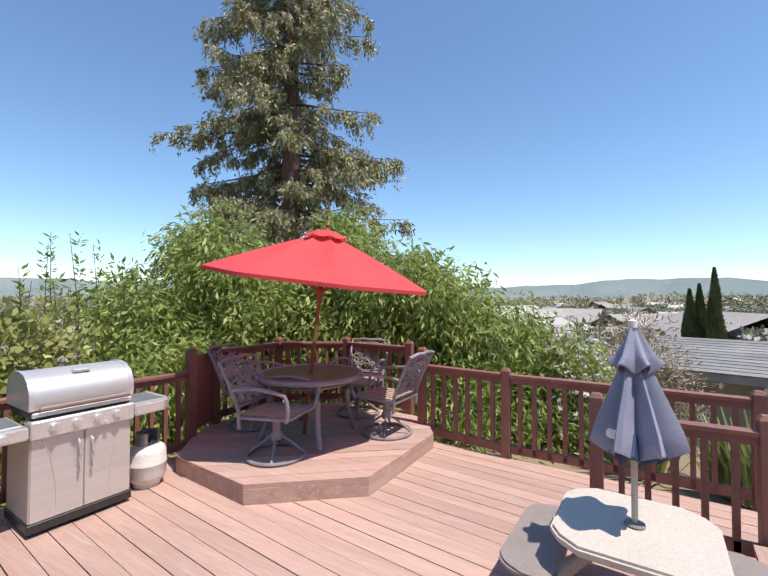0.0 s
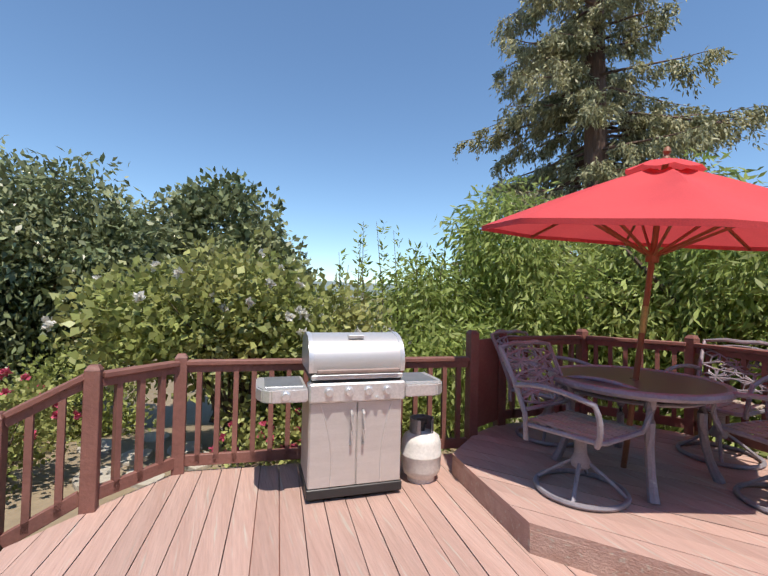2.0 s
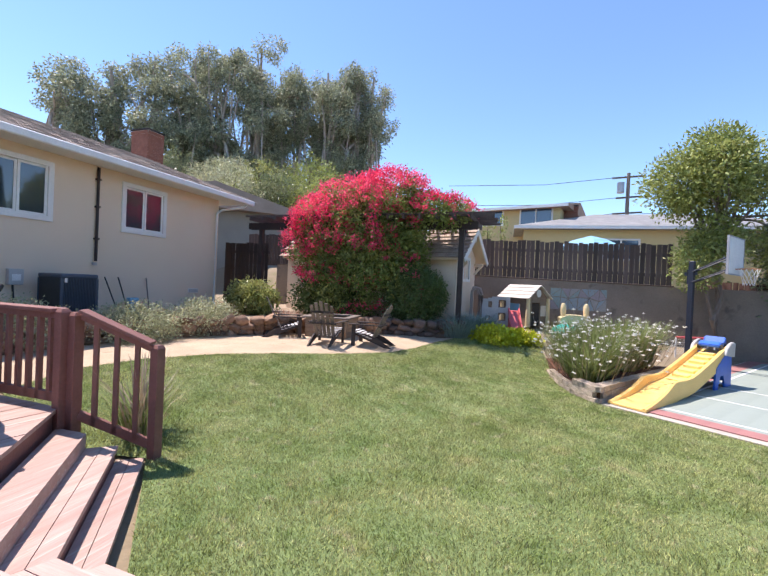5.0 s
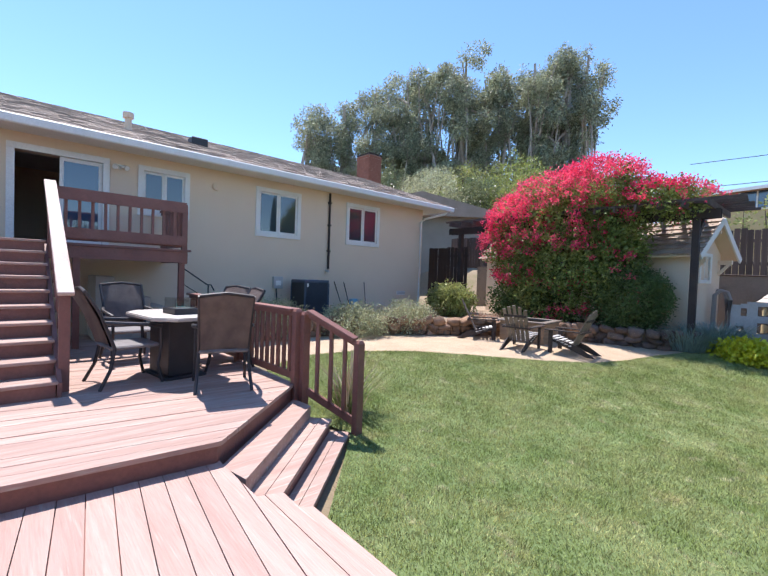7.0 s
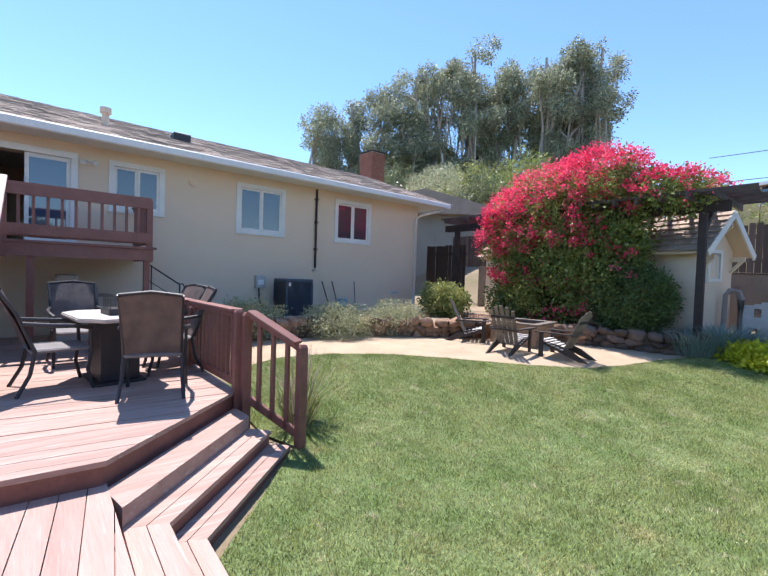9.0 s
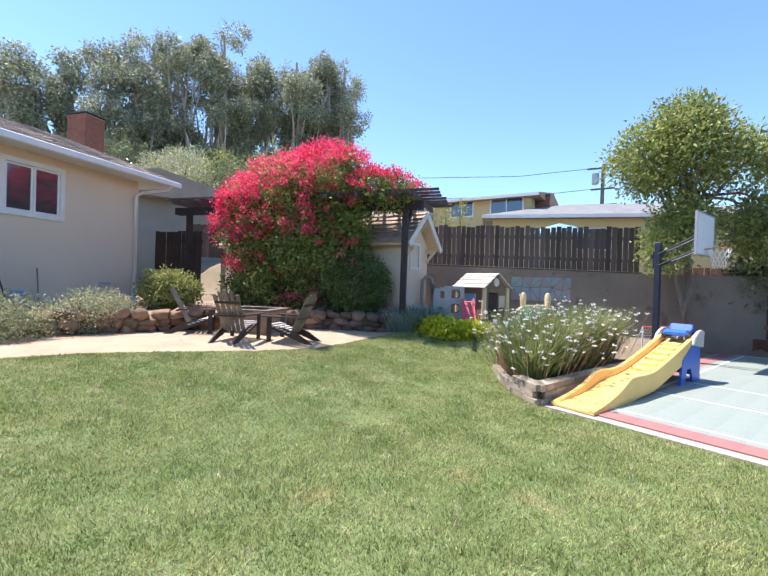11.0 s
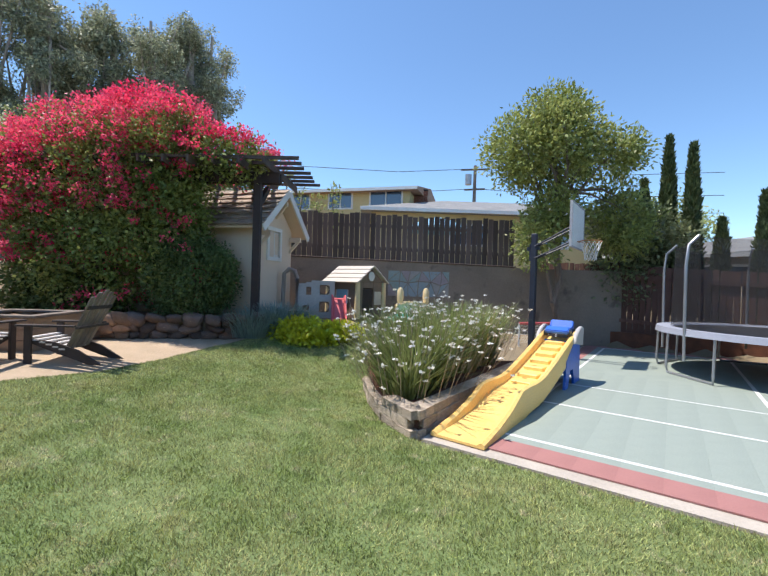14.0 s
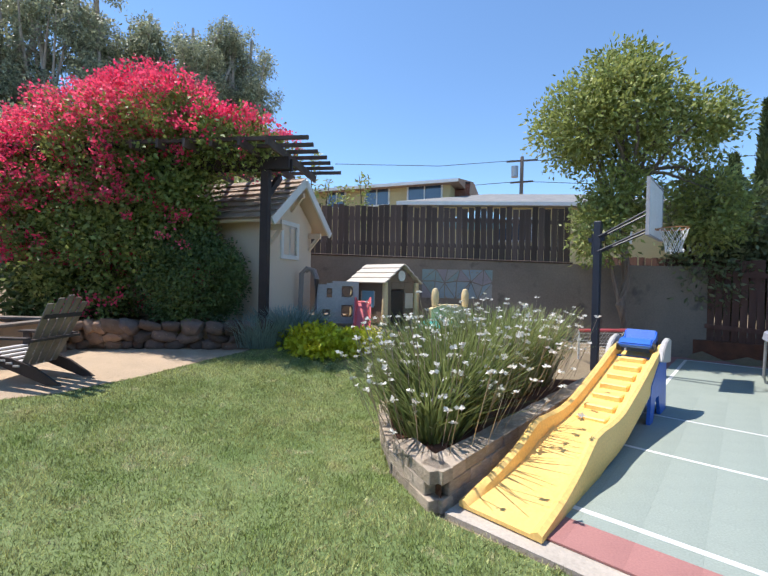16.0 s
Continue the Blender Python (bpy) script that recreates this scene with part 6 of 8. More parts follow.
nr, na = 8, 64
grid = [[canopy.verts.new(ucan(0.12 + 0.88 * i / nr, 2 * math.pi * j / na)) for j in range(na)] for i in range(nr + 1)]
low = [canopy.verts.new(ucan(1, 2 * math.pi * j / na) * 1.0 + Vector((0, 0, -0.035))) for j in range(na)]
for i in range(nr):
    for j in range(na):
        canopy.faces.new((grid[i][j], grid[i][(j + 1) % na], grid[i + 1][(j + 1) % na], grid[i + 1][j]))
for j in range(na):
    canopy.faces.new((grid[nr][j], grid[nr][(j + 1) % na], low[(j + 1) % na], low[j]))
cn = part("canopy", canopy, M_red, umb, "faded red canvas canopy", smooth=True)
capb = BM()
g2 = [[capb.verts.new(Vector((r * math.cos(2 * math.pi * j / 32), r * math.sin(2 * math.pi * j / 32), z - (0.02 * abs(math.sin(4 * 2 * math.pi * j / 32)) if i == 2 else 0)))) for j in range(32)] for i, (r, z) in enumerate(((0.02, 2.31), (0.13, 2.285), (0.25, 2.235)))]
for i in range(2):
    for j in range(32):
        capb.faces.new((g2[i][j], g2[i][(j + 1) % 32], g2[i + 1][(j + 1) % 32], g2[i + 1][j]))
part("vent", capb, M_red, cn, "red canvas vent cap")
for k in range(UA):
    a = 2 * math.pi * k / UA
    bm = BM()
    p0, p1 = ucan(0.06, a, -0.03), ucan(0.99, a, -0.025)
    beam(bm, p0, p1, 0.016, 0.022)
    beam(bm, ucan(0.55, a, -0.03), (0.03 * math.cos(a), 0.03 * math.sin(a), 1.62), 0.014, 0.02)
    part("rib", bm, M_wood, umb)
bm = BM()
lathe(bm, [(0.024, 1.57), (0.045, 1.57), (0.045, 1.65), (0.024, 1.65)], 12)
part("hub", bm, M_wood, umb)

# grill
grill = thing("gas_grill", "stainless steel gas grill with closed lid and side shelves", "grill", (-3.905, 1.11, DZ), 86)
grill.matrix_basis = grill.matrix_basis @ Matrix.Scale(0.93, 4)


def gbox(name, mt, *a, bev=0.006, label="", par=None, smooth=False):
    bm = BM()
    box(bm, *a, bev)
    return part(name, bm, mt, par or grill, label, smooth)


# local: x along the width (to the grill's right when facing it = +x), front face looks along -y
gbox("base_plinth", M_black, -0.36, -0.005, 0.03, 0.36, 0.5, 0.1, label="dark grey plinth")
gbox("cabinet_body", M_steel, -0.35, 0.012, 0.1, 0.35, 0.49, 0.72)
for s in (-1, 1):
    d = gbox("cabinet_door", M_steel, -0.345 if s < 0 else 0.003, -0.004, 0.105, -0.003 if s < 0 else 0.345, 0.012, 0.715)
    bm = BM()
    tube(bm, [(0.045 * s, -0.004, 0.40), (0.045 * s, -0.04, 0.42), (0.045 * s, -0.045, 0.52), (0.045 * s, -0.04, 0.63), (0.045 * s, -0.004, 0.65)], 0.011, 8)
    part("handle", bm, M_steelb, d, "bright steel bar handle", smooth=True)
    bm = BM()
    tube(bm, bez((0.27 * s, -0.006, 0.70), (0.16 * s, -0.007, 0.4), (0.19 * s, -0.006, 0.11), 10), 0.004, 5)
    part("door_crease", bm, M_steelb, d)
gbox("control_panel", M_steelb, -0.36, -0.045, 0.722, 0.36, 0.1, 0.86, bev=0.012)
for i in range(4):
    x = -0.22 + i * 0.145
    bm = BM()
    lathe(bm, [(0.0, 0.0), (0.036, 0.0), (0.036, 0.006), (0.026, 0.01), (0.024, 0.034), (0.0, 0.036)], 16)
    box(bm, -0.006, -0.025, 0.03, 0.006, 0.025, 0.042)
    for v in bm.verts:
        v.co = Matrix.Rotation(radians(90), 3, "X") @ v.co + Vector((x, -0.045, 0.80))
    part("knob", bm, M_steelb, grill, smooth=True)
bm = BM()
lathe(bm, [(0.0, 0.0), (0.014, 0.0), (0.014, 0.02), (0.0, 0.022)], 10)
for v in bm.verts:
    v.co = Matrix.Rotation(radians(90), 3, "X") @ v.co + Vector((0.14, -0.045, 0.745))
part("igniter_button", bm, M_steelb, grill)
gbox("firebox", M_black, -0.34, 0.0, 0.862, 0.34, 0.47, 0.925)
gbox("firebox_trim", M_steelb, -0.345, -0.02, 0.88, 0.345, 0.0, 0.915)
bm = BM()
lp = [(0.0, 0.93), (-0.012, 0.99), (0.0, 1.06), (0.04, 1.13), (0.12, 1.18), (0.23, 1.2), (0.36, 1.19), (0.46, 1.13), (0.49, 1.03), (0.49, 0.93)]
extrude_profile(bm, lp, "x", -0.33, 0.33)
lid = part("lid", bm, M_steel, grill, "brushed steel lid", smooth=True)
for s in (-1, 1):
    bm = BM()
    extrude_profile(bm, [(y * 1.02 - 0.005, z if z < 0.94 else z * 1.006) for y, z in lp], "x", 0.33 * s, 0.362 * s)
    part("lid_end_cap", bm, M_steelb, lid, "polished end cap", smooth=True)
bm = BM()
beam(bm, (-0.31, -0.045, 0.945), (0.31, -0.045, 0.945), 0.022, 0.03, 0.008)
part("lid_handle", bm, M_wood2, lid)
bm = BM()
box(bm, -0.06, 0.075, 1.168, 0.06, 0.13, 1.192, 0.004)
part("badge", bm, M_steelb, lid, "small raised metal badge")
for s in (-1, 1):
    bm = BM()
    prism(bm, [(0.365 * s, -0.04), (0.62 * s, -0.04), (0.68 * s, 0.0), (0.72 * s, 0.1), (0.72 * s, 0.44), (0.365 * s, 0.44)][::s], 0.735, 0.83)
    bmesh.ops.bevel(bm, geom=bm.edges[:], offset=0.01, segments=2, affect="EDGES")
    sh = part("side_shelf", bm, M_steelb, grill, "stainless steel side shelf")
    bm = BM()
    box(bm, 0.39 * s, 0.03, 0.828, 0.66 * s, 0.41, 0.836, 0.003)
    part("shelf_top", bm, M_galv, sh)
bm = BM()
lathe(bm, [(0.0, 0.0), (0.036, 0.0), (0.036, 0.006), (0.026, 0.01), (0.024, 0.034), (0.0, 0.036)], 16)
for v in bm.verts:
    v.co = Matrix.Rotation(radians(90), 3, "X") @ v.co + Vector((-0.52, -0.04, 0.785))
part("side_burner_knob", bm, M_steelb, grill, smooth=True)

tank = thing("propane_tank", "white propane tank with steel collar", "gas tank", (-4.06, 1.68, DZ))
bm = BM()
lathe(bm, [(0.0, 0.03), (0.1, 0.03), (0.135, 0.06), (0.15, 0.1), (0.153, 0.19), (0.156, 0.195), (0.156, 0.205), (0.153, 0.21), (0.15, 0.29), (0.135, 0.33), (0.09, 0.36), (0.0, 0.37)], 28)
part("body", bm, M_tank, tank, smooth=True)
bm = BM()
lathe(bm, [(0.1, 0.0), (0.104, 0.0), (0.104, 0.05), (0.1, 0.05), (0.1, 0.0)], 24)
part("foot_ring", bm, M_tank, tank)
bm = BM()
k = 20
for i in range(k):
    a0, a1 = math.radians(30 + 300 * i / k), math.radians(30 + 300 * (i + 1) / k)
    beam(bm, (0.09 * math.cos(a0), 0.09 * math.sin(a0), 0.41), (0.09 * math.cos(a1), 0.09 * math.sin(a1), 0.41), 0.005, 0.11)
part("collar", bm, M_galv, tank, "galvanised collar")
bm = BM()
lathe(bm, [(0.025, 0.36), (0.025, 0.42), (0.04, 0.42), (0.04, 0.45), (0, 0.455)], 12)
part("valve", bm, M_black, tank)

# child's picnic table with closed umbrella
kt = thing("kids_picnic_table", "cream plastic child's picnic table with taupe benches", "table", (-0.36, 2.02, DZ), 86)


def rrect(w, d, r, n=5):
    pts = []
    for cx, cy, a in ((w - r, d - r, 0), (-w + r, d - r, 90), (-w + r, -d + r, 180), (w - r, -d + r, 270)):
        for i in range(n + 1):
            t = math.radians(a + 90 * i / n)
            pts.append((cx + r * math.cos(t), cy + r * math.sin(t)))
    return pts


bm = BM()
prism(bm, [(0.37, -0.22), (0.37, 0.22), (0.3, 0.32), (0.22, 0.37), (-0.22, 0.37), (-0.3, 0.32), (-0.37, 0.22), (-0.37, -0.22), (-0.3, -0.32), (-0.22, -0.37), (0.22, -0.37), (0.3, -0.32)], 0.43, 0.48)
bmesh.ops.bevel(bm, geom=[e for e in bm.edges if abs(e.verts[0].co.z - e.verts[1].co.z) < 0.001], offset=0.014, segments=2, affect="EDGES")
part("tabletop", bm, M_cream, kt, smooth=True)
for s in (-1, 1):
    bm = BM()
    prism(bm, [(x, s * (y + 0.5 - 0.35 * x * x)) for x, y in rrect(0.4, 0.15, 0.12)][::s], 0.25, 0.29)
    bmesh.ops.bevel(bm, geom=[e for e in bm.edges if abs(e.verts[0].co.z - e.verts[1].co.z) < 0.001], offset=0.012, segments=2, affect="EDGES")
    part("bench", bm, M_taupe, kt, "taupe plastic bench", smooth=True)
    for e in (-1, 1):
        bm = BM()
        beam(bm, (e * 0.24, s * 0.15, 0.44), (e * 0.28, s * 0.56, 0.0), 0.07, 0.06, 0.01)
        beam(bm, (e * 0.26, s * 0.3, 0.24), (e * 0.26, s * 0.6, 0.24), 0.07, 0.05, 0.01)
        part("leg", bm, M_taupe, kt, smooth=True)
bm = BM()
lathe(bm, [(0.018, 0.487), (0.05, 0.487), (0.045, 0.497), (0.018, 0.5)], 16)
part("umbrella_socket", bm, M_taupe, kt)
ku = thing("kids_umbrella", "closed faded blue child's umbrella with cream pole", "umbrella", (-0.36, 2.02, DZ))
bm = BM()
tube(bm, [(0, 0, 0.3), (0, 0, 1.5)], 0.016, 10)
part("pole", bm, M_cream, ku, smooth=True)


def folded(bm, levels, folds, seed, n=48):
    rr = random.Random(seed)
    ph = rr.uniform(0, 6)
    rows = []
    for r, z, amp in levels:
        rows.append([bm.verts.new(((r * (1 + amp * math.cos(folds * a + ph)) + 0.012 * math.cos(3 * a)) * math.cos(a), (r * (1 + amp * math.cos(folds * a + ph)) + 0.012 * math.sin(2 * a)) * math.sin(a), z + (0.03 * math.cos(folds * a + ph) * amp * 3 if r > 0.09 else 0))) for a in (2 * math.pi * j / n for j in range(n))])
    for A, B in zip(rows, rows[1:]):
        for j in range(n):
            bm.faces.new((A[j], A[(j + 1) % n], B[(j + 1) % n], B[j]))


bm = BM()
folded(bm, [(0.03, 1.38, 0.1), (0.055, 1.3, 0.25), (0.085, 1.2, 0.3), (0.115, 1.08, 0.32), (0.15, 0.97, 0.33), (0.17, 0.885, 0.33), (0.165, 0.875, 0.33)], 7, 1)
kc = part("folded_canopy", bm, M_bluegrey, ku, "faded blue grey folded canopy", smooth=True)
bm = BM()
folded(bm, [(0.015, 1.5, 0.1), (0.04, 1.44, 0.15), (0.075, 1.36, 0.2), (0.1, 1.3, 0.28), (0.095, 1.29, 0.28)], 6, 2)
part("folded_vent", bm, M_bluegrey, kc, smooth=True)
bm = BM()
folded(bm, [(0.1, 0.96, 0.25), (0.13, 0.86, 0.3), (0.12, 0.84, 0.3)], 6, 5)
part("lining", bm, M_bluedark, kc, "navy canopy lining", smooth=True)
bm = BM()
lathe(bm, [(0.0, 1.545), (0.02, 1.535), (0.022, 1.5), (0.0, 1.495)], 12)
part("cap", bm, M_white, ku)
bm = BM()
prism(bm, rrect(0.035, 0.022, 0.018), -0.002, 0.002)
for v in bm.verts:
    v.co = Matrix.Rotation(radians(-35), 3, "Z") @ (Matrix.Rotation(radians(78), 3, "X") @ v.co) + Vector((-0.095, -0.165, 0.98))
part("fabric_tag", bm, M_white, ku, "white fabric tag with worn mark")

# ---- yard things ----
def rock(rng3, n=0):
    """A rounded field stone of about unit size."""
    bm = BM()
    bmesh.ops.create_icosphere(bm, subdivisions=2, radius=0.5)
    s = Vector((rng3.uniform(0, 50), rng3.uniform(0, 50), 0))
    for v in bm.verts:
        k = 1.08 + 0.5 * noise.noise(v.co * 1.7 + s) + 0.12 * noise.noise(v.co * 5 + s)
        v.co = Vector((max(-0.42, min(0.42, v.co.x * k)), max(-0.4, min(0.4, v.co.y * k)), max(-0.4, min(0.4, v.co.z * k))))
    return bm


r3 = random.Random(21)
rock_mesh = [done("stone", rock(r3), M_stone, smooth=True) for _ in range(5)]
rock_mesh_w = [done("stone", rock(r3), M_stonew, smooth=True) for _ in range(5)]
rw = tagged(new("rock_wall"), "low dry stacked wall of rounded field stones", "wall", kind="structure")
acc = 0
for (x0, y0), (x1, y1) in zip(ROCKS, ROCKS[1:]):
    L = math.hypot(x1 - x0, y1 - y0)
    ang = math.degrees(math.atan2(y1 - y0, x1 - x0))
    warm = x0 > 2.0
    for course in range(3):
        s = r3.uniform(0, 0.1)
        while s < L:
            w = r3.uniform(0.13, 0.36)
            t = min(1, (s + w / 2) / L)
            x, y = x0 + (x1 - x0) * t, y0 + (y1 - y0) * t
            h = r3.uniform(0.13, 0.24)
            nx, ny = -(y1 - y0) / L, (x1 - x0) / L
            o = -0.05 * course
            piece("stone", r3.choice(rock_mesh_w if warm else rock_mesh), rw, pose(x - nx * o * -1, y - ny * o * -1, gz(x, y) + 0.06 + course * 0.135, r3.uniform(-30, 30), r3.uniform(-28, 28), ang + r3.uniform(-25, 25)) @ Matrix.Diagonal((w * 1.22, 0.3, h * 1.2, 1)))
            s += w
terr = BM()
pl = [(-1.6, -10.75)] + [(x, y) for x, y in ROCKS[::-1]] + [(6.35, -3.2), (6.35, -13.6), (-1.6, -13.6)]
prism(terr, pl[::-1], 0.2, 0.74)
struct("terrace", terr, M_dirt, "raised planting bed of bare soil behind the rocks", "ground")

# flagstones on the dirt path by the deck steps
for i, (x, y, w, d, rz) in enumerate(((-5.75, -0.85, 0.5, 0.36, 12), (-6.2, -0.62, 0.42, 0.34, -20), (-5.6, -0.42, 0.46, 0.3, 40), (-6.7, -1.05, 0.5, 0.4, 5), (-6.35, -0.15, 0.4, 0.36, 60), (-5.85, 0.05, 0.42, 0.3, -10), (-7.1, -0.55, 0.45, 0.36, 25))):
    fs = thing("flagstone", "pale irregular flagstone set in dry soil", "paving stone", (x, y, gz(x, y) - 0.03), rz, group="flagstones on the path")
    rr = random.Random(700 + i)
    bm = BM()
    prism(bm, [(w / 2 * math.cos(a) * rr.uniform(0.85, 1.15), d / 2 * math.sin(a) * rr.uniform(0.85, 1.15)) for a in (2 * math.pi * k / 8 for k in range(8))], -0.02, 0.045)
    bmesh.ops.bevel(bm, geom=bm.edges[:], offset=0.008, segments=1, affect="EDGES")
    part("slab", bm, M_flag, fs)

# planter of split face blocks beside the court
plw = tagged(new("planter_wall"), "low planter wall of tan split face blocks", "wall", kind="structure")
bb = BM()
box(bb, -0.5, -0.5, 0, 0.5, 0.5, 1, 0.03)
bme = done("block", bb, M_block)
side1 = [court_xy(-0.43 + 0.3 * i, -0.61) for i in range(14)]
side2 = [(-3.82, -6.86), (-3.52, -7.35), (-3.36, -7.9), (-3.25, -8.5), (-3.18, -9.1), (-3.12, -9.8)]


def block_run(pts, courses, h=0.095, w=0.29, taper=False):
    for (x0, y0), (x1, y1) in zip(pts, pts[1:]):
        L = math.hypot(x1 - x0, y1 - y0)
        k = max(1, round(L / w))
        ang = math.degrees(math.atan2(y1 - y0, x1 - x0))
        for c in range(courses):
            for i in range(k):
                t = (i + 0.5 + (0.25 if c % 2 else 0)) / k
                t = min(t, 1)
                piece("block", bme, plw, pose(x0 + (x1 - x0) * t, y0 + (y1 - y0) * t, c * h - 0.02, 0, 0, ang + r3.uniform(-2, 2)) @ Matrix.Diagonal((L / k * 0.985, 0.19 + r3.uniform(-0.01, 0.01), h * 0.97, 1)))


block_run(side1, 3)
block_run(side2[:2], 3)
block_run(side2[1:4], 2)
block_run(side2[3:], 1)
bed = BM()
prism(bed, [p for p in side2] + [court_xy(3.6, -0.61)] + [court_xy(-0.34, -0.63)], -0.1, 0.19)
struct("planter_soil", bed, M_mulch, "dark soil filling the block planter", "soil")
far_wall = [court_xy(CL + BW + 0.34, -0.6 + 0.4 * i) for i in range(16)]
block_run(far_wall, 4, h=0.1, w=0.4)
bank = BM()
prism(bank, [court_xy(CL + BW + 0.2, -0.7), court_xy(CL + BW + 0.2, 6.0), court_xy(CL + 2.6, 6.0), court_xy(CL + 2.6, -0.7)], 0.0, 0.42)
struct("mulch_bank", bank, M_mulch, "reddish bark mulch bank beyond the court", "ground")


# child's rolling coaster slide
def court_thing(name, label, category, u, v, z=0.026, turn=0.0):
    x, y = court_xy(u, v)
    return thing(name, label, category, (x, y, z), cang + turn)


sl = court_thing("toy_slide", "yellow plastic toy coaster slide with blue base", "slide", -0.325, -0.18, turn=-2.2)
sl.matrix_basis = sl.matrix_basis @ Matrix.Diagonal((1.1, 0.86, 0.8, 1))
SLP = [(0, 0.02), (0.35, 0.045), (0.7, 0.12), (0.95, 0.22), (1.15, 0.265), (1.45, 0.28), (1.7, 0.32), (2.1, 0.45), (2.6, 0.63), (3.0, 0.78), (3.2, 0.84)]


def slz(x):
    return float(np.interp(x, [p[0] for p in SLP], [p[1] for p in SLP]))


xs = [3.2 * i / 40 for i in range(41)]
track = BM()
rows = []
for x in xs:
    z = slz(x)
    wd = 0.30 if x > 0.95 else 0.32 - 0.02 * ss(0, 0.95, x)
    rail = float(np.interp(x, (0, 0.25, 0.6, 0.95, 1.25, 1.6, 2.4, 3.2), (0.015, 0.05, 0.10, 0.17, 0.12, 0.10, 0.11, 0.13)))
    sec = [(-wd, -0.01), (-wd, z + rail), (-wd + 0.035, z + rail + 0.02), (-wd + 0.07, z + rail), (-wd + 0.085, z), (wd - 0.085, z), (wd - 0.07, z + rail), (wd - 0.035, z + rail + 0.02), (wd, z + rail), (wd, max(-0.01, z - 0.24) if x > 1.0 else -0.01)]
    sec[0] = (-wd, sec[-1][1])
    rows.append([track.verts.new((x, yy, zz)) for yy, zz in sec])
for A, B in zip(rows, rows[1:]):
    for j in range(len(A) - 1):
        track.faces.new((A[j], A[j + 1], B[j + 1], B[j]))
    track.faces.new((A[-1], A[0], B[0], B[-1]))
track.faces.new(rows[0])
track.faces.new(rows[-1])
part("track", track, M_yellow, sl, "glossy yellow plastic track", smooth=True)
for i in range(7):
    x0 = 1.55 + i * 0.22
    bm = BM()
    box(bm, x0, -0.15, slz(x0) - 0.02, x0 + 0.22, 0.15, slz(x0 + 0.22) - 0.01, 0.012)
    part("step", bm, M_yellow, sl)
bm = BM()
extrude_profile(bm, [(2.55, 0), (2.7, 0), (2.8, 0.3), (2.95, 0.3), (3.05, 0), (3.35, 0), (3.32, 0.86), (3.05, 0.84), (2.6, 0.5)], "y", -0.31, -0.27)
extrude_profile(bm, [(2.55, 0), (2.7, 0), (2.8, 0.3), (2.95, 0.3), (3.05, 0), (3.35, 0), (3.32, 0.86), (3.05, 0.84), (2.6, 0.5)], "y", 0.27, 0.31)
box(bm, 3.0, -0.27, 0.7, 3.34, 0.27, 0.8)
box(bm, 3.28, -0.27, 0.1, 3.33, 0.27, 0.7)
part("base", bm, M_blue, sl, "blue plastic support base")
for s in (-1, 1):
    bm = BM()
    extrude_profile(bm, [(2.92, 0.78), (3.38, 0.7), (3.4, 1.04), (3.3, 1.08), (3.15, 1.05), (3.0, 0.95)], "y", 0.285 * s, 0.35 * s)
    bmesh.ops.bevel(bm, geom=bm.edges[:], offset=0.012, segments=2, affect="EDGES")
    part("side_guard", bm, M_greyp2, sl, "grey plastic side guard")
car = court_thing("toy_car", "blue plastic ride-on car at the slide's top", "toy car", -0.3 + 3.4, -0.04, 0.026 + 0.7)
bm = BM()
extrude_profile(bm, [(-0.2, 0.05), (-0.22, 0.1), (-0.12, 0.16), (-0.02, 0.13), (0.1, 0.14), (0.16, 0.24), (0.22, 0.24), (0.24, 0.06)], "y", -0.17, 0.17)
bmesh.ops.bevel(bm, geom=bm.edges[:], offset=0.015, segments=2, affect="EDGES")
part("body", bm, M_blue, car, smooth=True)
for x, y in ((-0.13, -0.17), (-0.13, 0.17), (0.14, -0.17), (0.14, 0.17)):
    bm = BM()
    lathe(bm, [(0, -0.025), (0.055, -0.025), (0.06, 0), (0.055, 0.025), (0, 0.025)], 14)
    for v in bm.verts:
        v.co = Matrix.Rotation(radians(90), 3, "X") @ v.co + Vector((x, y, 0.058))
    part("wheel", bm, M_black, car, smooth=True)

# basketball hoop
hoop = thing("basketball_hoop", "dark pole basketball hoop with white backboard and net", "basketball hoop", (-6.42, -11.72, 0.0), 146)
hoop.matrix_basis = hoop.matrix_basis @ Matrix.Diagonal((0.87, 1, 1, 1))
bm = BM()
box(bm, -0.065, -0.065, -0.1, 0.065, 0.065, 2.62, 0.012)
part("pole", bm, M_navy, hoop)
for y in (-0.14, 0.14):
    for za, zb in ((2.35, 2.75), (2.1, 2.45)):
        bm = BM()
        tube(bm, [(0.03, y * 0.5, za), (0.93, y, zb)], 0.018, 6)
        part("arm", bm, M_navy, hoop)
bm = BM()
beam(bm, (-0.16, 0, 2.3), (0.12, 0, 2.32), 0.1, 0.08)
box(bm, -0.1, -0.05, 2.05, -0.03, 0.05, 2.4)
part("height_bracket", bm, M_navy, hoop)
bm = BM()
box(bm, 0.93, -0.56, 2.3, 0.965, 0.56, 3.13, 0.01)
bd = part("backboard", bm, M_white, hoop, "white backboard")
bm = BM()
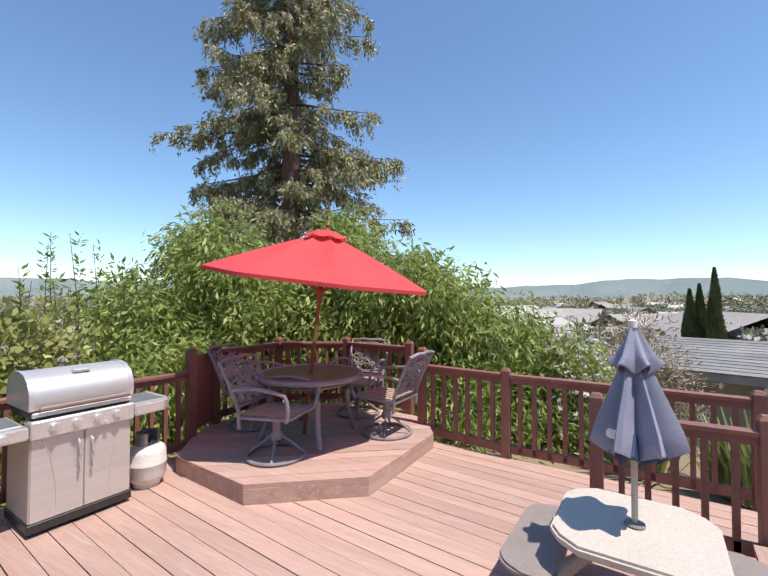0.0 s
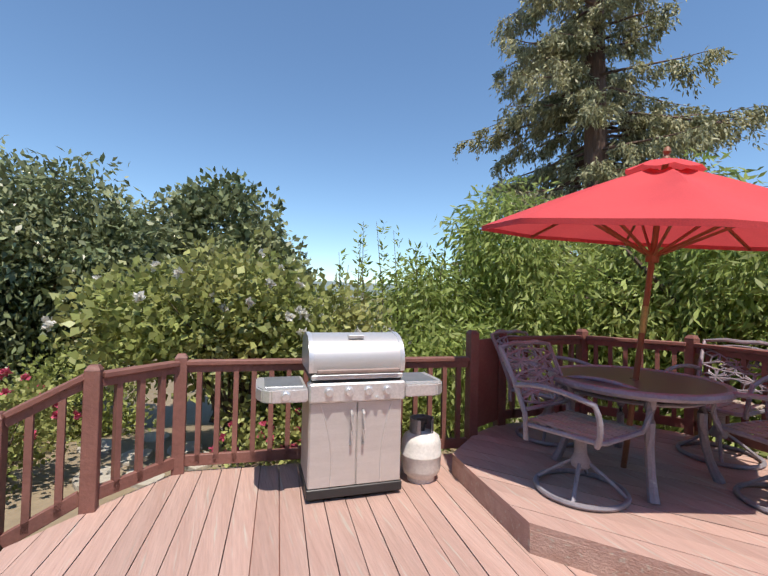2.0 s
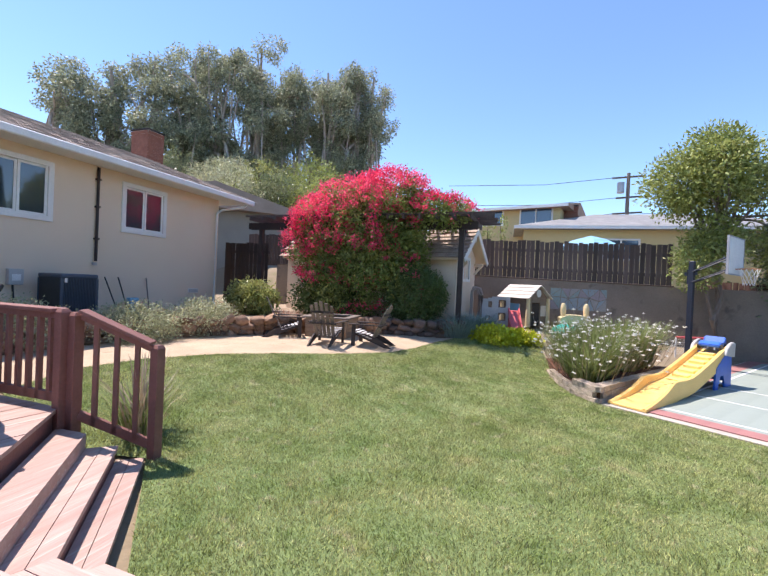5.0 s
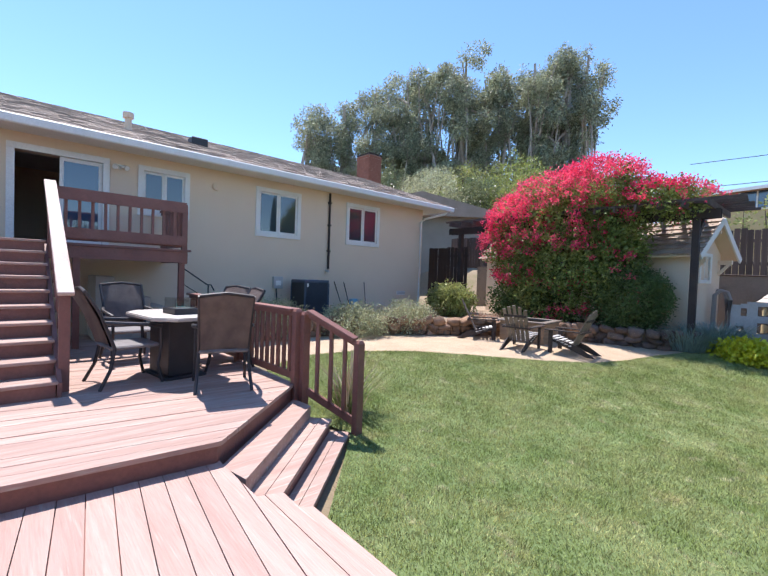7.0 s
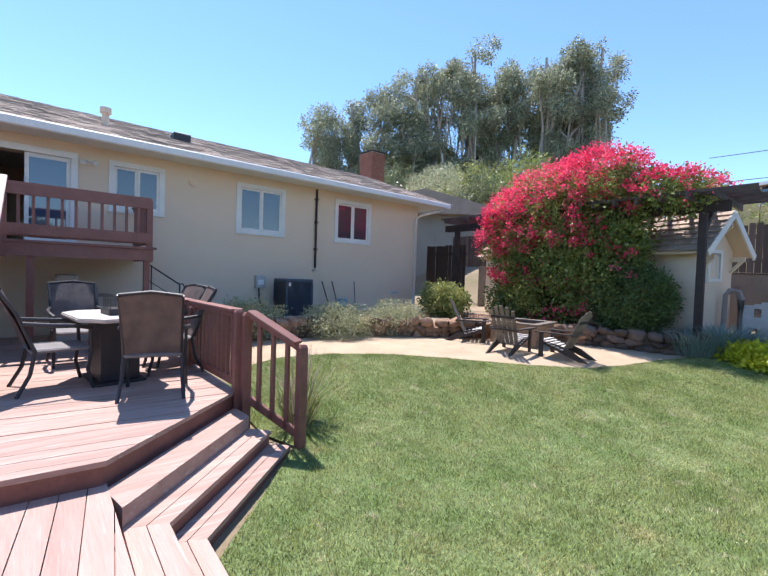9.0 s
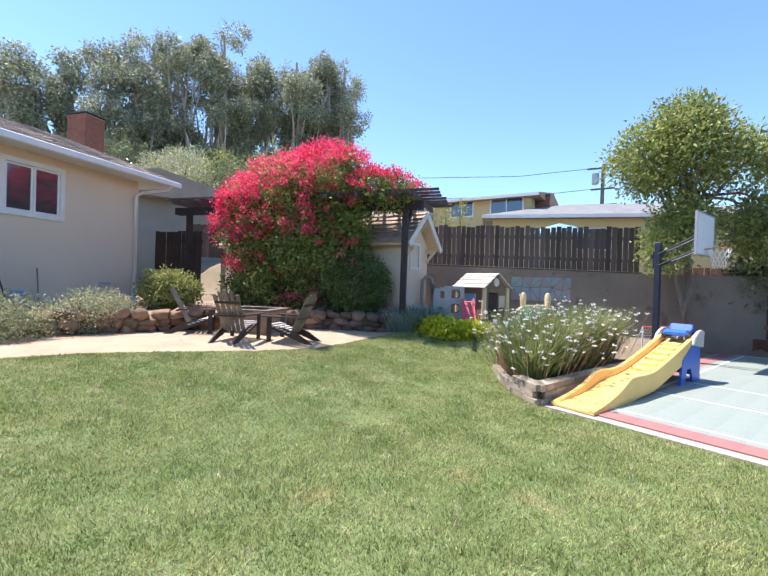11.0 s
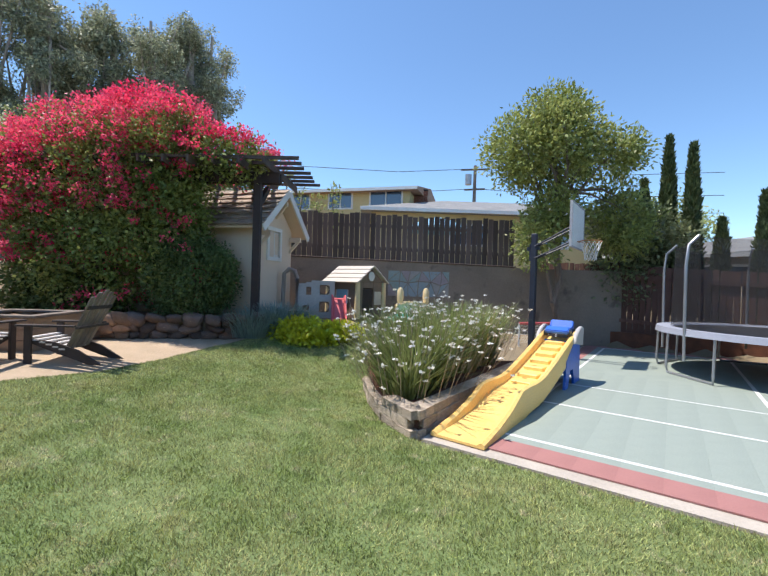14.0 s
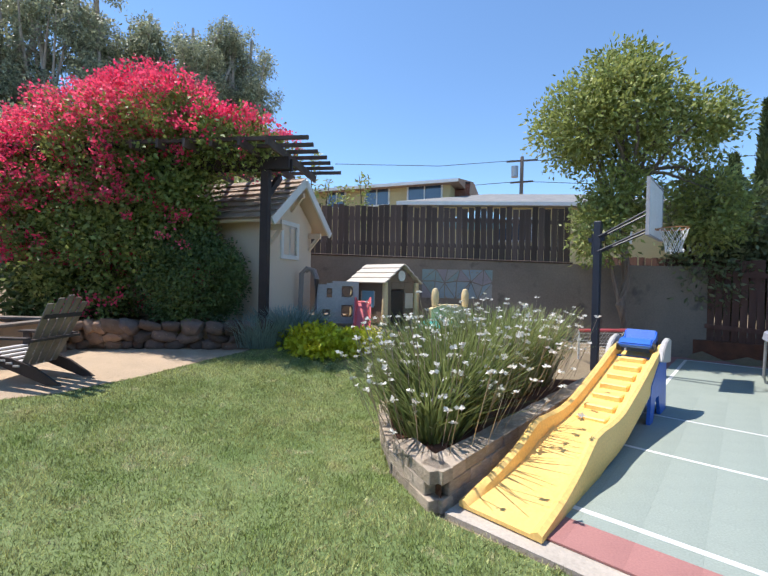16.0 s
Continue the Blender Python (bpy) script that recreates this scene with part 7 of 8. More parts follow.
for y0, y1, z0, z1 in ((-0.58, 0.58, 2.28, 2.3), (-0.58, 0.58, 3.13, 3.15), (-0.58, -0.56, 2.3, 3.13), (0.56, 0.58, 2.3, 3.13)):
    box(bm, 0.92, y0, z0, 0.975, y1, z1)
part("board_rim", bm, M_greyp, bd)
bm = BM()
ring(bm, (1.24, 0, 2.42), 0.225, 0.01, 28, 6)
beam(bm, (0.965, -0.06, 2.42), (1.03, -0.06, 2.42), 0.02, 0.02)
beam(bm, (0.965, 0.06, 2.42), (1.03, 0.06, 2.42), 0.02, 0.02)
part("rim", bm, M_rust2, hoop, "orange steel rim")
bm = BM()
for k in range(12):
    a = 2 * math.pi * k / 12
    for sg in (-1, 1):
        tube(bm, [(1.24 + r_ * math.cos(a + sg * dd), r_ * math.sin(a + sg * dd), z_) for r_, dd, z_ in ((0.22, 0, 2.41), (0.19, 0.26, 2.31), (0.15, 0.52, 2.22), (0.125, 0.78, 2.13), (0.12, 1.05, 2.05))], 0.005, 4)
part("net", bm, M_white, hoop, "white cord net")

# trampoline
tr = thing("trampoline", "round trampoline with black net and grey poles", "trampoline", (-10.3, -10.25, 0.026))
TR, TB = 1.86, 0.78
bm = BM()
ring(bm, (0, 0, TB), TR, 0.025, 48, 8)
part("frame_ring", bm, M_galv, tr)
bm = BM()
lathe(bm, [(TR - 0.26, TB + 0.01), (TR - 0.24, TB + 0.035), (TR + 0.03, TB + 0.04), (TR + 0.05, TB - 0.06), (TR + 0.03, TB - 0.06), (TR + 0.01, TB + 0.01)], 48)
part("spring_pad", bm, M_pad, tr, "blue grey spring pad", smooth=True)
bm = BM()
lathe(bm, [(0, TB), (TR - 0.22, TB), (TR - 0.22, TB + 0.01), (0, TB + 0.01)], 40)
part("mat", bm, M_black, tr, "black jumping mat")
NP = 6
for k in range(NP):
    a = 2 * math.pi * k / NP + 0.12
    c, s = math.cos(a - 0.26), math.sin(a - 0.26)
    c2, s2 = math.cos(a + 0.26), math.sin(a + 0.26)
    R0 = TR + 0.02
    bm = BM()
    tube(bm, [(TR * c, TR * s, TB), (R0 * c, R0 * s, 0.12), (R0 * c * 0.99 + 0.04 * (c2 - c), R0 * s * 0.99 + 0.04 * (s2 - s), 0.02), (R0 * c2 * 0.99 - 0.04 * (c2 - c), R0 * s2 * 0.99 - 0.04 * (s2 - s), 0.02), (R0 * c2, R0 * s2, 0.12), (TR * c2, TR * s2, TB)], 0.022, 8)
    part("leg", bm, M_galv, tr)
    c, s = math.cos(a), math.sin(a)
    bm = BM()
    tube(bm, [((TR + 0.04) * c, (TR + 0.04) * s, 0.3), ((TR + 0.06) * c, (TR + 0.06) * s, 1.9), ((TR + 0.02) * c, (TR + 0.02) * s, 2.25), ((TR - 0.16) * c, (TR - 0.16) * s, 2.42)], 0.024, 8)
    part("net_pole", bm, M_galv, tr, smooth=True)
bm = BM()
n = 48
lo = [bm.verts.new(((TR - 0.2) * math.cos(2 * math.pi * j / n), (TR - 0.2) * math.sin(2 * math.pi * j / n), TB + 0.03)) for j in range(n)]
hi = []
for j in range(n):
    a = 2 * math.pi * j / n
    sag = 0.1 * math.sin((a - 0.12) * NP / 2) ** 2
    rr = TR - 0.2 - 0.06 * math.sin((a - 0.12) * NP / 2) ** 2
    hi.append(bm.verts.new((rr * math.cos(a), rr * math.sin(a), 2.38 - sag)))
for j in range(n):
    bm.faces.new((lo[j], lo[(j + 1) % n], hi[(j + 1) % n], hi[j]))
part("safety_net", bm, M_net, tr, "see-through black mesh net", smooth=True)
bm = BM()
aa = math.radians(48)
px, py = (TR - 0.24) * math.cos(aa), (TR - 0.24) * math.sin(aa)
m = pose(px, py, 1.35, 90, 0, 138)
box(bm, -0.12, -0.17, -0.05, 0.12, 0.17, -0.045, 0, m)
part("warning_label", bm, M_white, tr, "white warning label with unreadable print")
lad = thing("trampoline_ladder", "small galvanised step ladder against the trampoline", "ladder", (-9.35, -8.85, 0.026), 60)
for s in (-1, 1):
    bm = BM()
    tube(bm, [(0.0, 0.2 * s, 0), (-0.3, 0.2 * s, 0.8)], 0.017, 7)
    part("rail", bm, M_galv, lad)
for z in (0.2, 0.42, 0.62):
    bm = BM()
    beam(bm, (-0.375 * z, -0.2, z), (-0.375 * z, 0.2, z), 0.06, 0.02)
    part("rung", bm, M_galv, lad)

# crocodile see-saw
cs = thing("seesaw", "teal plastic rocker shaped like a crocodile", "toy", (-8.55, -7.35, 0.026), math.degrees(math.atan2(1.1, -0.25)) + 180)
bm = BM()
rows = []
for x, zc, hw, hh in ((-0.72, 0.33, 0.04, 0.03), (-0.6, 0.27, 0.09, 0.06), (-0.4, 0.19, 0.13, 0.1), (-0.2, 0.15, 0.15, 0.12), (0.0, 0.14, 0.16, 0.13), (0.2, 0.16, 0.15, 0.12), (0.38, 0.21, 0.13, 0.1), (0.5, 0.25, 0.11, 0.09), (0.6, 0.25, 0.12, 0.07), (0.72, 0.25, 0.1, 0.05), (0.78, 0.25, 0.04, 0.03)):
    rows.append([bm.verts.new((x, hw * math.cos(2 * math.pi * j / 12), zc + hh * math.sin(2 * math.pi * j / 12))) for j in range(12)])
for A, B in zip(rows, rows[1:]):
    for j in range(12):
        bm.faces.new((A[j], A[(j + 1) % 12], B[(j + 1) % 12], B[j]))
bm.faces.new(rows[0])
bm.faces.new(rows[-1])
part("body", bm, M_teal, cs, smooth=True)
for x, z in ((-0.45, 0.28), (0.2, 0.27), (0.45, 0.32)):
    bm = BM()
    extrude_profile(bm, [(x - 0.07, z - 0.04), (x + 0.07, z - 0.04), (x + 0.03, z + 0.1), (x - 0.02, z + 0.12)], "y", -0.04, 0.04)
    bmesh.ops.bevel(bm, geom=bm.edges[:], offset=0.012, segments=1, affect="EDGES")
    part("seat_back", bm, M_teal, cs, smooth=True)
for x in (-0.1, 0.05, 0.2):
    bm = BM()
    box(bm, x, -0.172, 0.13, x + 0.07, 0.172, 0.17, 0.01)
    part("side_spot", bm, M_cream, cs, "pale moulded spot")

# play house and toys
PHX, PHY, PHZ = -2.55, -12.95, gz(-2.55, -12.95)
ph = thing("playhouse", "brown plastic playhouse with pale shingled roof", "playhouse", (PHX, PHY, PHZ), 56)
for name, a in (("side_wall", (-0.5, -0.45, 0, -0.45, 0.45, 0.85)), ("side_wall", (0.45, -0.45, 0, 0.5, 0.45, 0.85)), ("back_wall", (-0.45, -0.45, 0, 0.45, -0.4, 0.85)), ("front_wall", (-0.45, 0.4, 0, -0.12, 0.45, 0.85)), ("front_wall", (0.28, 0.4, 0, 0.45, 0.45, 0.85)), ("front_wall", (-0.12, 0.4, 0.7, 0.28, 0.45, 0.85))):
    bm = BM()
    box(bm, *a, 0.01)
    part(name, bm, M_taupeb, ph)
bm = BM()
box(bm, -0.1, 0.42, 0.02, 0.27, 0.445, 0.68, 0.01)
part("door", bm, M_dark, ph)
bm = BM()
box(bm, -0.42, 0.445, 0.3, -0.16, 0.46, 0.62, 0.005)
part("shutter", bm, M_cream, ph, "pale plastic shutter")
bm = BM()
box(bm, 0.5, -0.2, 0.35, 0.515, 0.2, 0.65, 0.005)
part("shutter", bm, M_cream, ph, "pale plastic shutter")
bm = BM()
extrude_profile(bm, [(-0.5, 0.85), (0.5, 0.85), (0, 1.18)], "y", 0.38, 0.46)
part("gable", bm, M_taupeb, ph)
for s in (-1, 1):
    for k in range(4):
        bm = BM()
        f0, f1 = k / 4, (k + 1.15) / 4
        beam(bm, (s * 0.62 * (1 - f0), 0, 0.80 + 0.42 * f0 + 0.025), (s * 0.62 * (1 - min(1, f1)), 0, 0.80 + 0.42 * min(1, f1)), 1.12, 0.03, 0.006)
        part("roof_course", bm, M_cream, ph, "pale plastic roof shingles")
for x, y in ((-0.5, 0.47), (0.5, 0.47), (0.53, -0.42)):
    bm = BM()
    tube(bm, [(x, y, 0), (x, y, 0.84)], [0.07, 0.055], 9)
    part("log_post", bm, M_cream2, ph, "tan moulded log post", smooth=True)
bm = BM()
lathe(bm, [(0.0, -0.01), (0.11, -0.01), (0.11, 0.01), (0.0, 0.012)], 18)
for v in bm.verts:
    v.co = Matrix.Rotation(radians(-90), 3, "X") @ v.co + Vector((0, 0.475, 0.98))
part("clock_face", bm, M_white, ph, "round white toy clock")
bm = BM()
box(bm, 0.505, -0.15, 0.32, 0.53, 0.18, 0.66, 0.006)
part("window_panel", bm, M_paleblue, ph)
cl = thing("climbing_toy", "grey and beige plastic toddler climber with round holes", "climber", (-1.75, -12.0, gz(-1.75, -12.0)), 15)
bm = BM()
ringpts = 20
for cx, cz, rr in ((-0.2, 0.62, 0.11), (-0.2, 0.24, 0.12), (0.15, 0.62, 0.05), (0.2, 0.2, 0.06)):
    bm = BM()
    tube(bm, [(cx + rr * math.cos(2 * math.pi * j / ringpts), 0.03, cz + rr * math.sin(2 * math.pi * j / ringpts)) for j in range(ringpts)], 0.02, 6, closed=True)
    part("hole_rim", bm, M_taupeb, cl)
bm = BM()
for x0, x1, z0, z1 in ((-0.42, -0.31, 0, 0.82), (-0.09, 0.42, 0.36, 0.5), (-0.31, -0.09, 0.73, 0.82), (-0.31, -0.09, 0.36, 0.51), (-0.31, -0.09, 0, 0.12), (-0.09, 0.09, 0.5, 0.82), (0.2, 0.42, 0.5, 0.75), (-0.09, 0.13, 0, 0.36), (0.27, 0.42, 0, 0.36), (0.09, 0.2, 0.68, 0.78), (0.13, 0.27, 0.27, 0.36), (0.13, 0.27, 0, 0.14)):
    bm = BM()
    box(bm, x0, 0, z0, x1, 0.06, z1)
    part("climb_panel", bm, M_greyp2, cl)
bm = BM()
tube(bm, [(0.4, 0.1, 0), (0.4, 0.1, 0.85), (0.46, 0.1, 1.02), (0.58, 0.1, 1.05), (0.68, 0.1, 0.95), (0.7, 0.1, 0)], 0.045, 8)
tube(bm, [(0.4, -0.4, 0), (0.4, -0.4, 0.85), (0.46, -0.4, 1.02), (0.58, -0.4, 1.05), (0.68, -0.4, 0.95), (0.7, -0.4, 0)], 0.045, 8)
part("arch", bm, M_taupe, cl, smooth=True)
rs = thing("toy_slide", "small faded red plastic toddler slide", "slide", (-2.35, -11.55, gz(-2.35, -11.55)), 100)
bm = BM()
rows = []
for x, z in ((-0.4, 0.55), (-0.25, 0.45), (0, 0.25), (0.25, 0.1), (0.42, 0.06)):
    rows.append([bm.verts.new((x, y, z + dz)) for y, dz in ((-0.16, 0.07), (-0.13, 0.07), (-0.1, 0), (0.1, 0), (0.13, 0.07), (0.16, 0.07), (0.16, -0.05), (-0.16, -0.05))])
for A, B in zip(rows, rows[1:]):
    for j in range(8):
        bm.faces.new((A[j], A[(j + 1) % 8], B[(j + 1) % 8], B[j]))
bm.faces.new(rows[0])
bm.faces.new(rows[-1])
part("chute", bm, M_redp, rs, "faded red plastic chute", smooth=True)
bm = BM()
box(bm, -0.4, -0.14, -0.02, -0.34, 0.14, 0.52)
part("prop", bm, M_redp, rs)
td = thing("plastic_rocker", "pale yellow plastic ride-on rocker on the dirt", "toy", (-3.95, -12.9, gz(-3.95, -12.9)), 10)
td.matrix_basis = td.matrix_basis @ Matrix.Diagonal((0.95, 1.2, 1.55, 1))
bm = BM()
extrude_profile(bm, [(-0.4, 0.0), (0.4, 0.0), (0.45, 0.3), (0.2, 0.36), (-0.2, 0.36), (-0.45, 0.3)], "y", -0.16, 0.16)
for x in (-0.33, 0.33):
    lathe(bm, [(0.0, 0.32), (0.07, 0.34), (0.085, 0.44), (0.08, 0.52), (0.05, 0.57), (0.0, 0.58)], 12, (x, 0, 0))
part("body", bm, M_cream2, td, smooth=True)
tt = thing("sandbox_turtle", "teal plastic sandbox lid on the ground", "sandbox", (-3.75, -12.4, gz(-3.75, -12.4)))
bm = BM()
lathe(bm, [(0.45, 0.0), (0.46, 0.1), (0.38, 0.22), (0.2, 0.3), (0.0, 0.32)], 20)
part("lid", bm, M_teal, tt, smooth=True)
goal = thing("toy_goal", "small folding soccer goal with red bar and net", "goal", (-6.75, -12.3, gz(-6.75, -12.3)), 20)
bm = BM()
tube(bm, [(-0.5, 0, 0), (-0.5, 0, 0.62)], 0.018, 7)
tube(bm, [(0.5, 0, 0), (0.5, 0, 0.62)], 0.018, 7)
tube(bm, [(-0.5, 0, 0), (-0.45, -0.5, 0.0), (0.45, -0.5, 0.0), (0.5, 0, 0)], 0.014, 6)
tube(bm, [(-0.5, 0, 0.62), (-0.45, -0.5, 0)], 0.012, 6)
tube(bm, [(0.5, 0, 0.62), (0.45, -0.5, 0)], 0.012, 6)
part("frame", bm, M_white, goal)
bm = BM()
tube(bm, [(-0.5, 0, 0.62), (0.5, 0, 0.62)], 0.03, 8)
part("crossbar", bm, M_redp, goal)
bm = BM()
for i in range(15):
    x = -0.48 + i * 0.0685
    tube(bm, [(x, 0, 0.62), (x * 0.95, -0.5, 0.0)], 0.003, 4)
for i in range(9):
    f = i / 9
    tube(bm, [(-0.5 + 0.05 * f, -0.5 * f, 0.62 * (1 - f)), (0.5 - 0.05 * f, -0.5 * f, 0.62 * (1 - f))], 0.003, 4)
part("net", bm, M_white, goal)
# mural painted on the wall: flat coloured shapes and dark lines
mur = thing("wall_mural", "faded blue mosaic mural of angular shapes on concrete", "mural")
r4 = random.Random(77)
gx = [-3.3 - 0.27 * i for i in range(7)]
gzz = [1.15, 1.5, 1.84]
node = {(i, j): (gx[i] + (r4.uniform(-0.08, 0.08) if 0 < i < 6 else 0), gzz[j] + (r4.uniform(-0.09, 0.09) if j == 1 else 0)) for i in range(7) for j in range(3)}
tints = [M_mur1, M_mur2, M_mur3, M_mur4]
for i in range(6):
    for j in range(2):
        q = [node[i, j], node[i + 1, j], node[i + 1, j + 1], node[i, j + 1]]
        tris = ((q[0], q[1], q[2]), (q[0], q[2], q[3])) if (i + j) % 2 else ((q[0], q[1], q[3]), (q[1], q[2], q[3]))
        for t in tris:
            cx, cz = sum(p[0] for p in t) / 3, sum(p[1] for p in t) / 3
            bm = BM()
            vs = [bm.verts.new((cx + (p[0] - cx) * 0.9, -13.855, cz + (p[1] - cz) * 0.9)) for p in t]
            bm.faces.new(vs)
            ex = bmesh.ops.extrude_face_region(bm, geom=bm.faces[:])
            for v in ex["geom"]:
                if isinstance(v, bmesh.types.BMVert):
                    v.co.y += 0.006
            part("mural_piece", bm, r4.choice(tints), mur)
npole = thing("net_post", "dark steel net post beside the court", "post", (-10.9, -8.35, 0.0))
bm = BM()
box(bm, -0.05, -0.05, -0.2, 0.05, 0.05, 2.45, 0.01)
part("pole", bm, M_navy, npole)
for z in (0.9, 1.3, 1.9):
    bm = BM()
    box(bm, -0.06, -0.09, z, 0.06, -0.05, z + 0.07)
    part("hook", bm, M_galv, npole)


# ---- adirondack chairs and fire box ----
def adirondack(at, rz):
    """Slatted low chair; faces +x."""
    c = thing("adirondack_chair", "dark stained wooden adirondack chair with bleached seat", "chair", at, rz, group="adirondack chairs round the fire box")
    for s in (-1, 1):
        bm = BM()
        extrude_profile(bm, [(0.32, 0.34), (0.36, 0.30), (0.1, 0.2), (-0.45, 0.0), (-0.62, 0.0), (-0.3, 0.2), (0.0, 0.3)], "y", s * 0.25 - 0.015, s * 0.25 + 0.015)
        part("seat_rail", bm, M_adir, c)
        bm = BM()
        box(bm, 0.28, s * 0.30 - 0.02, 0, 0.37, s * 0.30 + 0.02, 0.52, 0.003)
        part("front_leg", bm, M_adir, c)
        bm = BM()
        prism(bm, [(x, s * 0.33 + y) for x, y in ((0.44, -0.07), (0.44, 0.05), (0.4, 0.07), (-0.3, 0.04), (-0.3, -0.03), (0.38, -0.08))][::1], 0.522, 0.545)
        part("armrest", bm, M_adir, c)
    for k in range(6):
        x = 0.33 - k * 0.085
        bm = BM()
        beam(bm, (x, -0.28, 0.36 - 0.03 * k), (x, 0.28, 0.36 - 0.03 * k), 0.07, 0.02)
        part("seat_slat", bm, M_seat, c, "sun bleached seat slat")
    for k in range(5):
        y = -0.2 + k * 0.1
        top = (0.93, 0.99, 1.02, 0.99, 0.93)[k]
        bm = BM()
        box(bm, -0.01, -0.042, 0, 0.01, 0.042, (top - 0.2) * 1.12, 0.004, pose(-0.12, y, 0.2, -(k - 2) * 1.6, -26, 0))
        part("back_slat", bm, M_adirw, c)
    bm = BM()
    beam(bm, (-0.33, -0.33, 0.51), (-0.33, 0.33, 0.51), 0.05, 0.03)
    beam(bm, (-0.42, -0.26, 0.78), (-0.42, 0.26, 0.78), 0.03, 0.05)
    part("back_brace", bm, M_adir, c)
    return c


ad = adirondack((0.52, -7.95, gz(0.52, -7.95)), 5)
ad.matrix_basis = ad.matrix_basis @ Matrix.Scale(0.88, 4)
copy_thing(ad, pose(1.3, -7.45, gz(1.3, -7.45), 0, 0, -82))
copy_thing(ad, pose(2.5, -7.75, gz(2.5, -7.75), 0, 0, 215))
fb = thing("fire_box", "low square tan wooden fire pit box", "fire pit", (1.75, -8.6, gz(1.75, -8.6)), 8)
for i in range(3):
    bm = BM()
    z0, z1 = i * 0.15, i * 0.15 + 0.145
    for x0, y0, x1, y1 in ((-0.5, -0.5, 0.5, -0.46), (-0.5, 0.46, 0.5, 0.5), (-0.5, -0.46, -0.46, 0.46), (0.46, -0.46, 0.5, 0.46)):
        box(bm, x0, y0, z0, x1, y1, z1, 0.003)
    part("side_board", bm, M_planter, fb)
bm = BM()
for x0, y0, x1, y1 in ((-0.56, -0.56, 0.56, -0.4), (-0.56, 0.4, 0.56, 0.56), (-0.56, -0.4, -0.4, 0.4), (0.4, -0.4, 0.56, 0.4)):
    box(bm, x0, y0, 0.445, x1, y1, 0.48, 0.004)
part("rim_board", bm, M_adirw, fb)
bm = BM()
box(bm, -0.4, -0.4, 0.3, 0.4, 0.4, 0.34)
part("fire_bed", bm, M_black, fb)

# ---- fittings on the house ----
ac = thing("air_conditioner", "dark blue grey outdoor air conditioner unit", "air conditioner", (5.75, -5.12, 0.74), 0)
ac.matrix_basis = ac.matrix_basis @ Matrix.Diagonal((0.85, 0.85, 1.02, 1))
bm = BM()
box(bm, -0.4, -0.42, 0, 0.4, 0.42, 0.04, 0.005)
part("base", bm, M_curb, ac)
bm = BM()
box(bm, -0.37, -0.4, 0.04, 0.37, 0.4, 0.86, 0.02)
part("core", bm, M_black, ac)
bm = BM()
box(bm, -0.385, -0.415, 0.8, 0.385, 0.415, 0.88, 0.02)
for sx in (-1, 1):
    for sy in (-1, 1):
        box(bm, sx * 0.385 - 0.03 * (sx > 0), sy * 0.415 - 0.06 * (sy > 0), 0.04, sx * 0.385 + 0.03 * (sx < 0), sy * 0.415 + 0.06 * (sy < 0), 0.8)
part("casing", bm, M_acblue, ac)
for k in range(22):
    bm = BM()
    y = -0.35 + k * 0.0335
    box(bm, -0.388, y, 0.05, -0.37, y + 0.012, 0.8)
    part("fin", bm, M_acblue, ac)
bm = BM()
box(bm, -0.39, 0.28, 0.72, -0.386, 0.34, 0.8)
part("rating_label", bm, M_white, ac)
mb = thing("meter_box", "pale grey electrical disconnect box with conduit", "electrical box", (HX, -4.52, 1.55))
bm = BM()
box(bm, -0.1, -0.12, -0.16, 0, 0.12, 0.14, 0.008)
part("box", bm, M_greyp2, mb)
bm = BM()
box(bm, -0.104, -0.07, -0.08, -0.1, 0.07, 0.04)
part("box_label", bm, M_white, mb)
bm = BM()
tube(bm, [(-0.03, 0.02, -0.16), (-0.04, 0.0, -0.5), (-0.15, -0.1, -0.66), (-0.25, -0.5, -0.68)], 0.018, 7)
part("conduit", bm, M_black, mb)
dp = thing("drain_pipe", "dark brown vertical drain pipe on the stucco", "pipe", (HX - 0.04, -6.02, 0))
bm = BM()
tube(bm, [(0, 0, 1.93), (0, 0, 3.98)], 0.03, 8)
part("pipe", bm, M_dark, dp)
for z in (2.4, 3.1, 3.7):
    bm = BM()
    box(bm, -0.035, -0.045, z, 0.04, 0.045, z + 0.04)
    part("strap", bm, M_dark, dp)
bm = BM()
lathe(bm, [(0, 0), (0.05, 0), (0.05, 0.06), (0, 0.06)], 12, (-0.02, 0.04, 1.84))
part("outlet", bm, M_greyp2, dp, "pale grey pipe outlet")
ds = thing("downspout", "white painted downspout at the house corner", "downspout", (HX - 0.05, -9.62, 0))
bm = BM()
tube(bm, [(-0.6, -0.65, 4.02), (-0.5, -0.6, 3.9), (-0.1, -0.1, 3.72), (0, 0, 3.6), (0, 0, 0.85), (-0.2, 0, 0.78)], 0.038, 8)
part("pipe", bm, M_white, ds)
sl1 = thing("security_light", "twin white floodlight on the stucco wall", "light", (HX, -1.15, 3.72))
bm = BM()
lathe(bm, [(0, 0), (0.05, 0), (0.05, 0.03), (0, 0.03)], 12)
for v in bm.verts:
    v.co = Matrix.Rotation(radians(-90), 3, "Y") @ v.co
part("plate", bm, M_white, sl1)
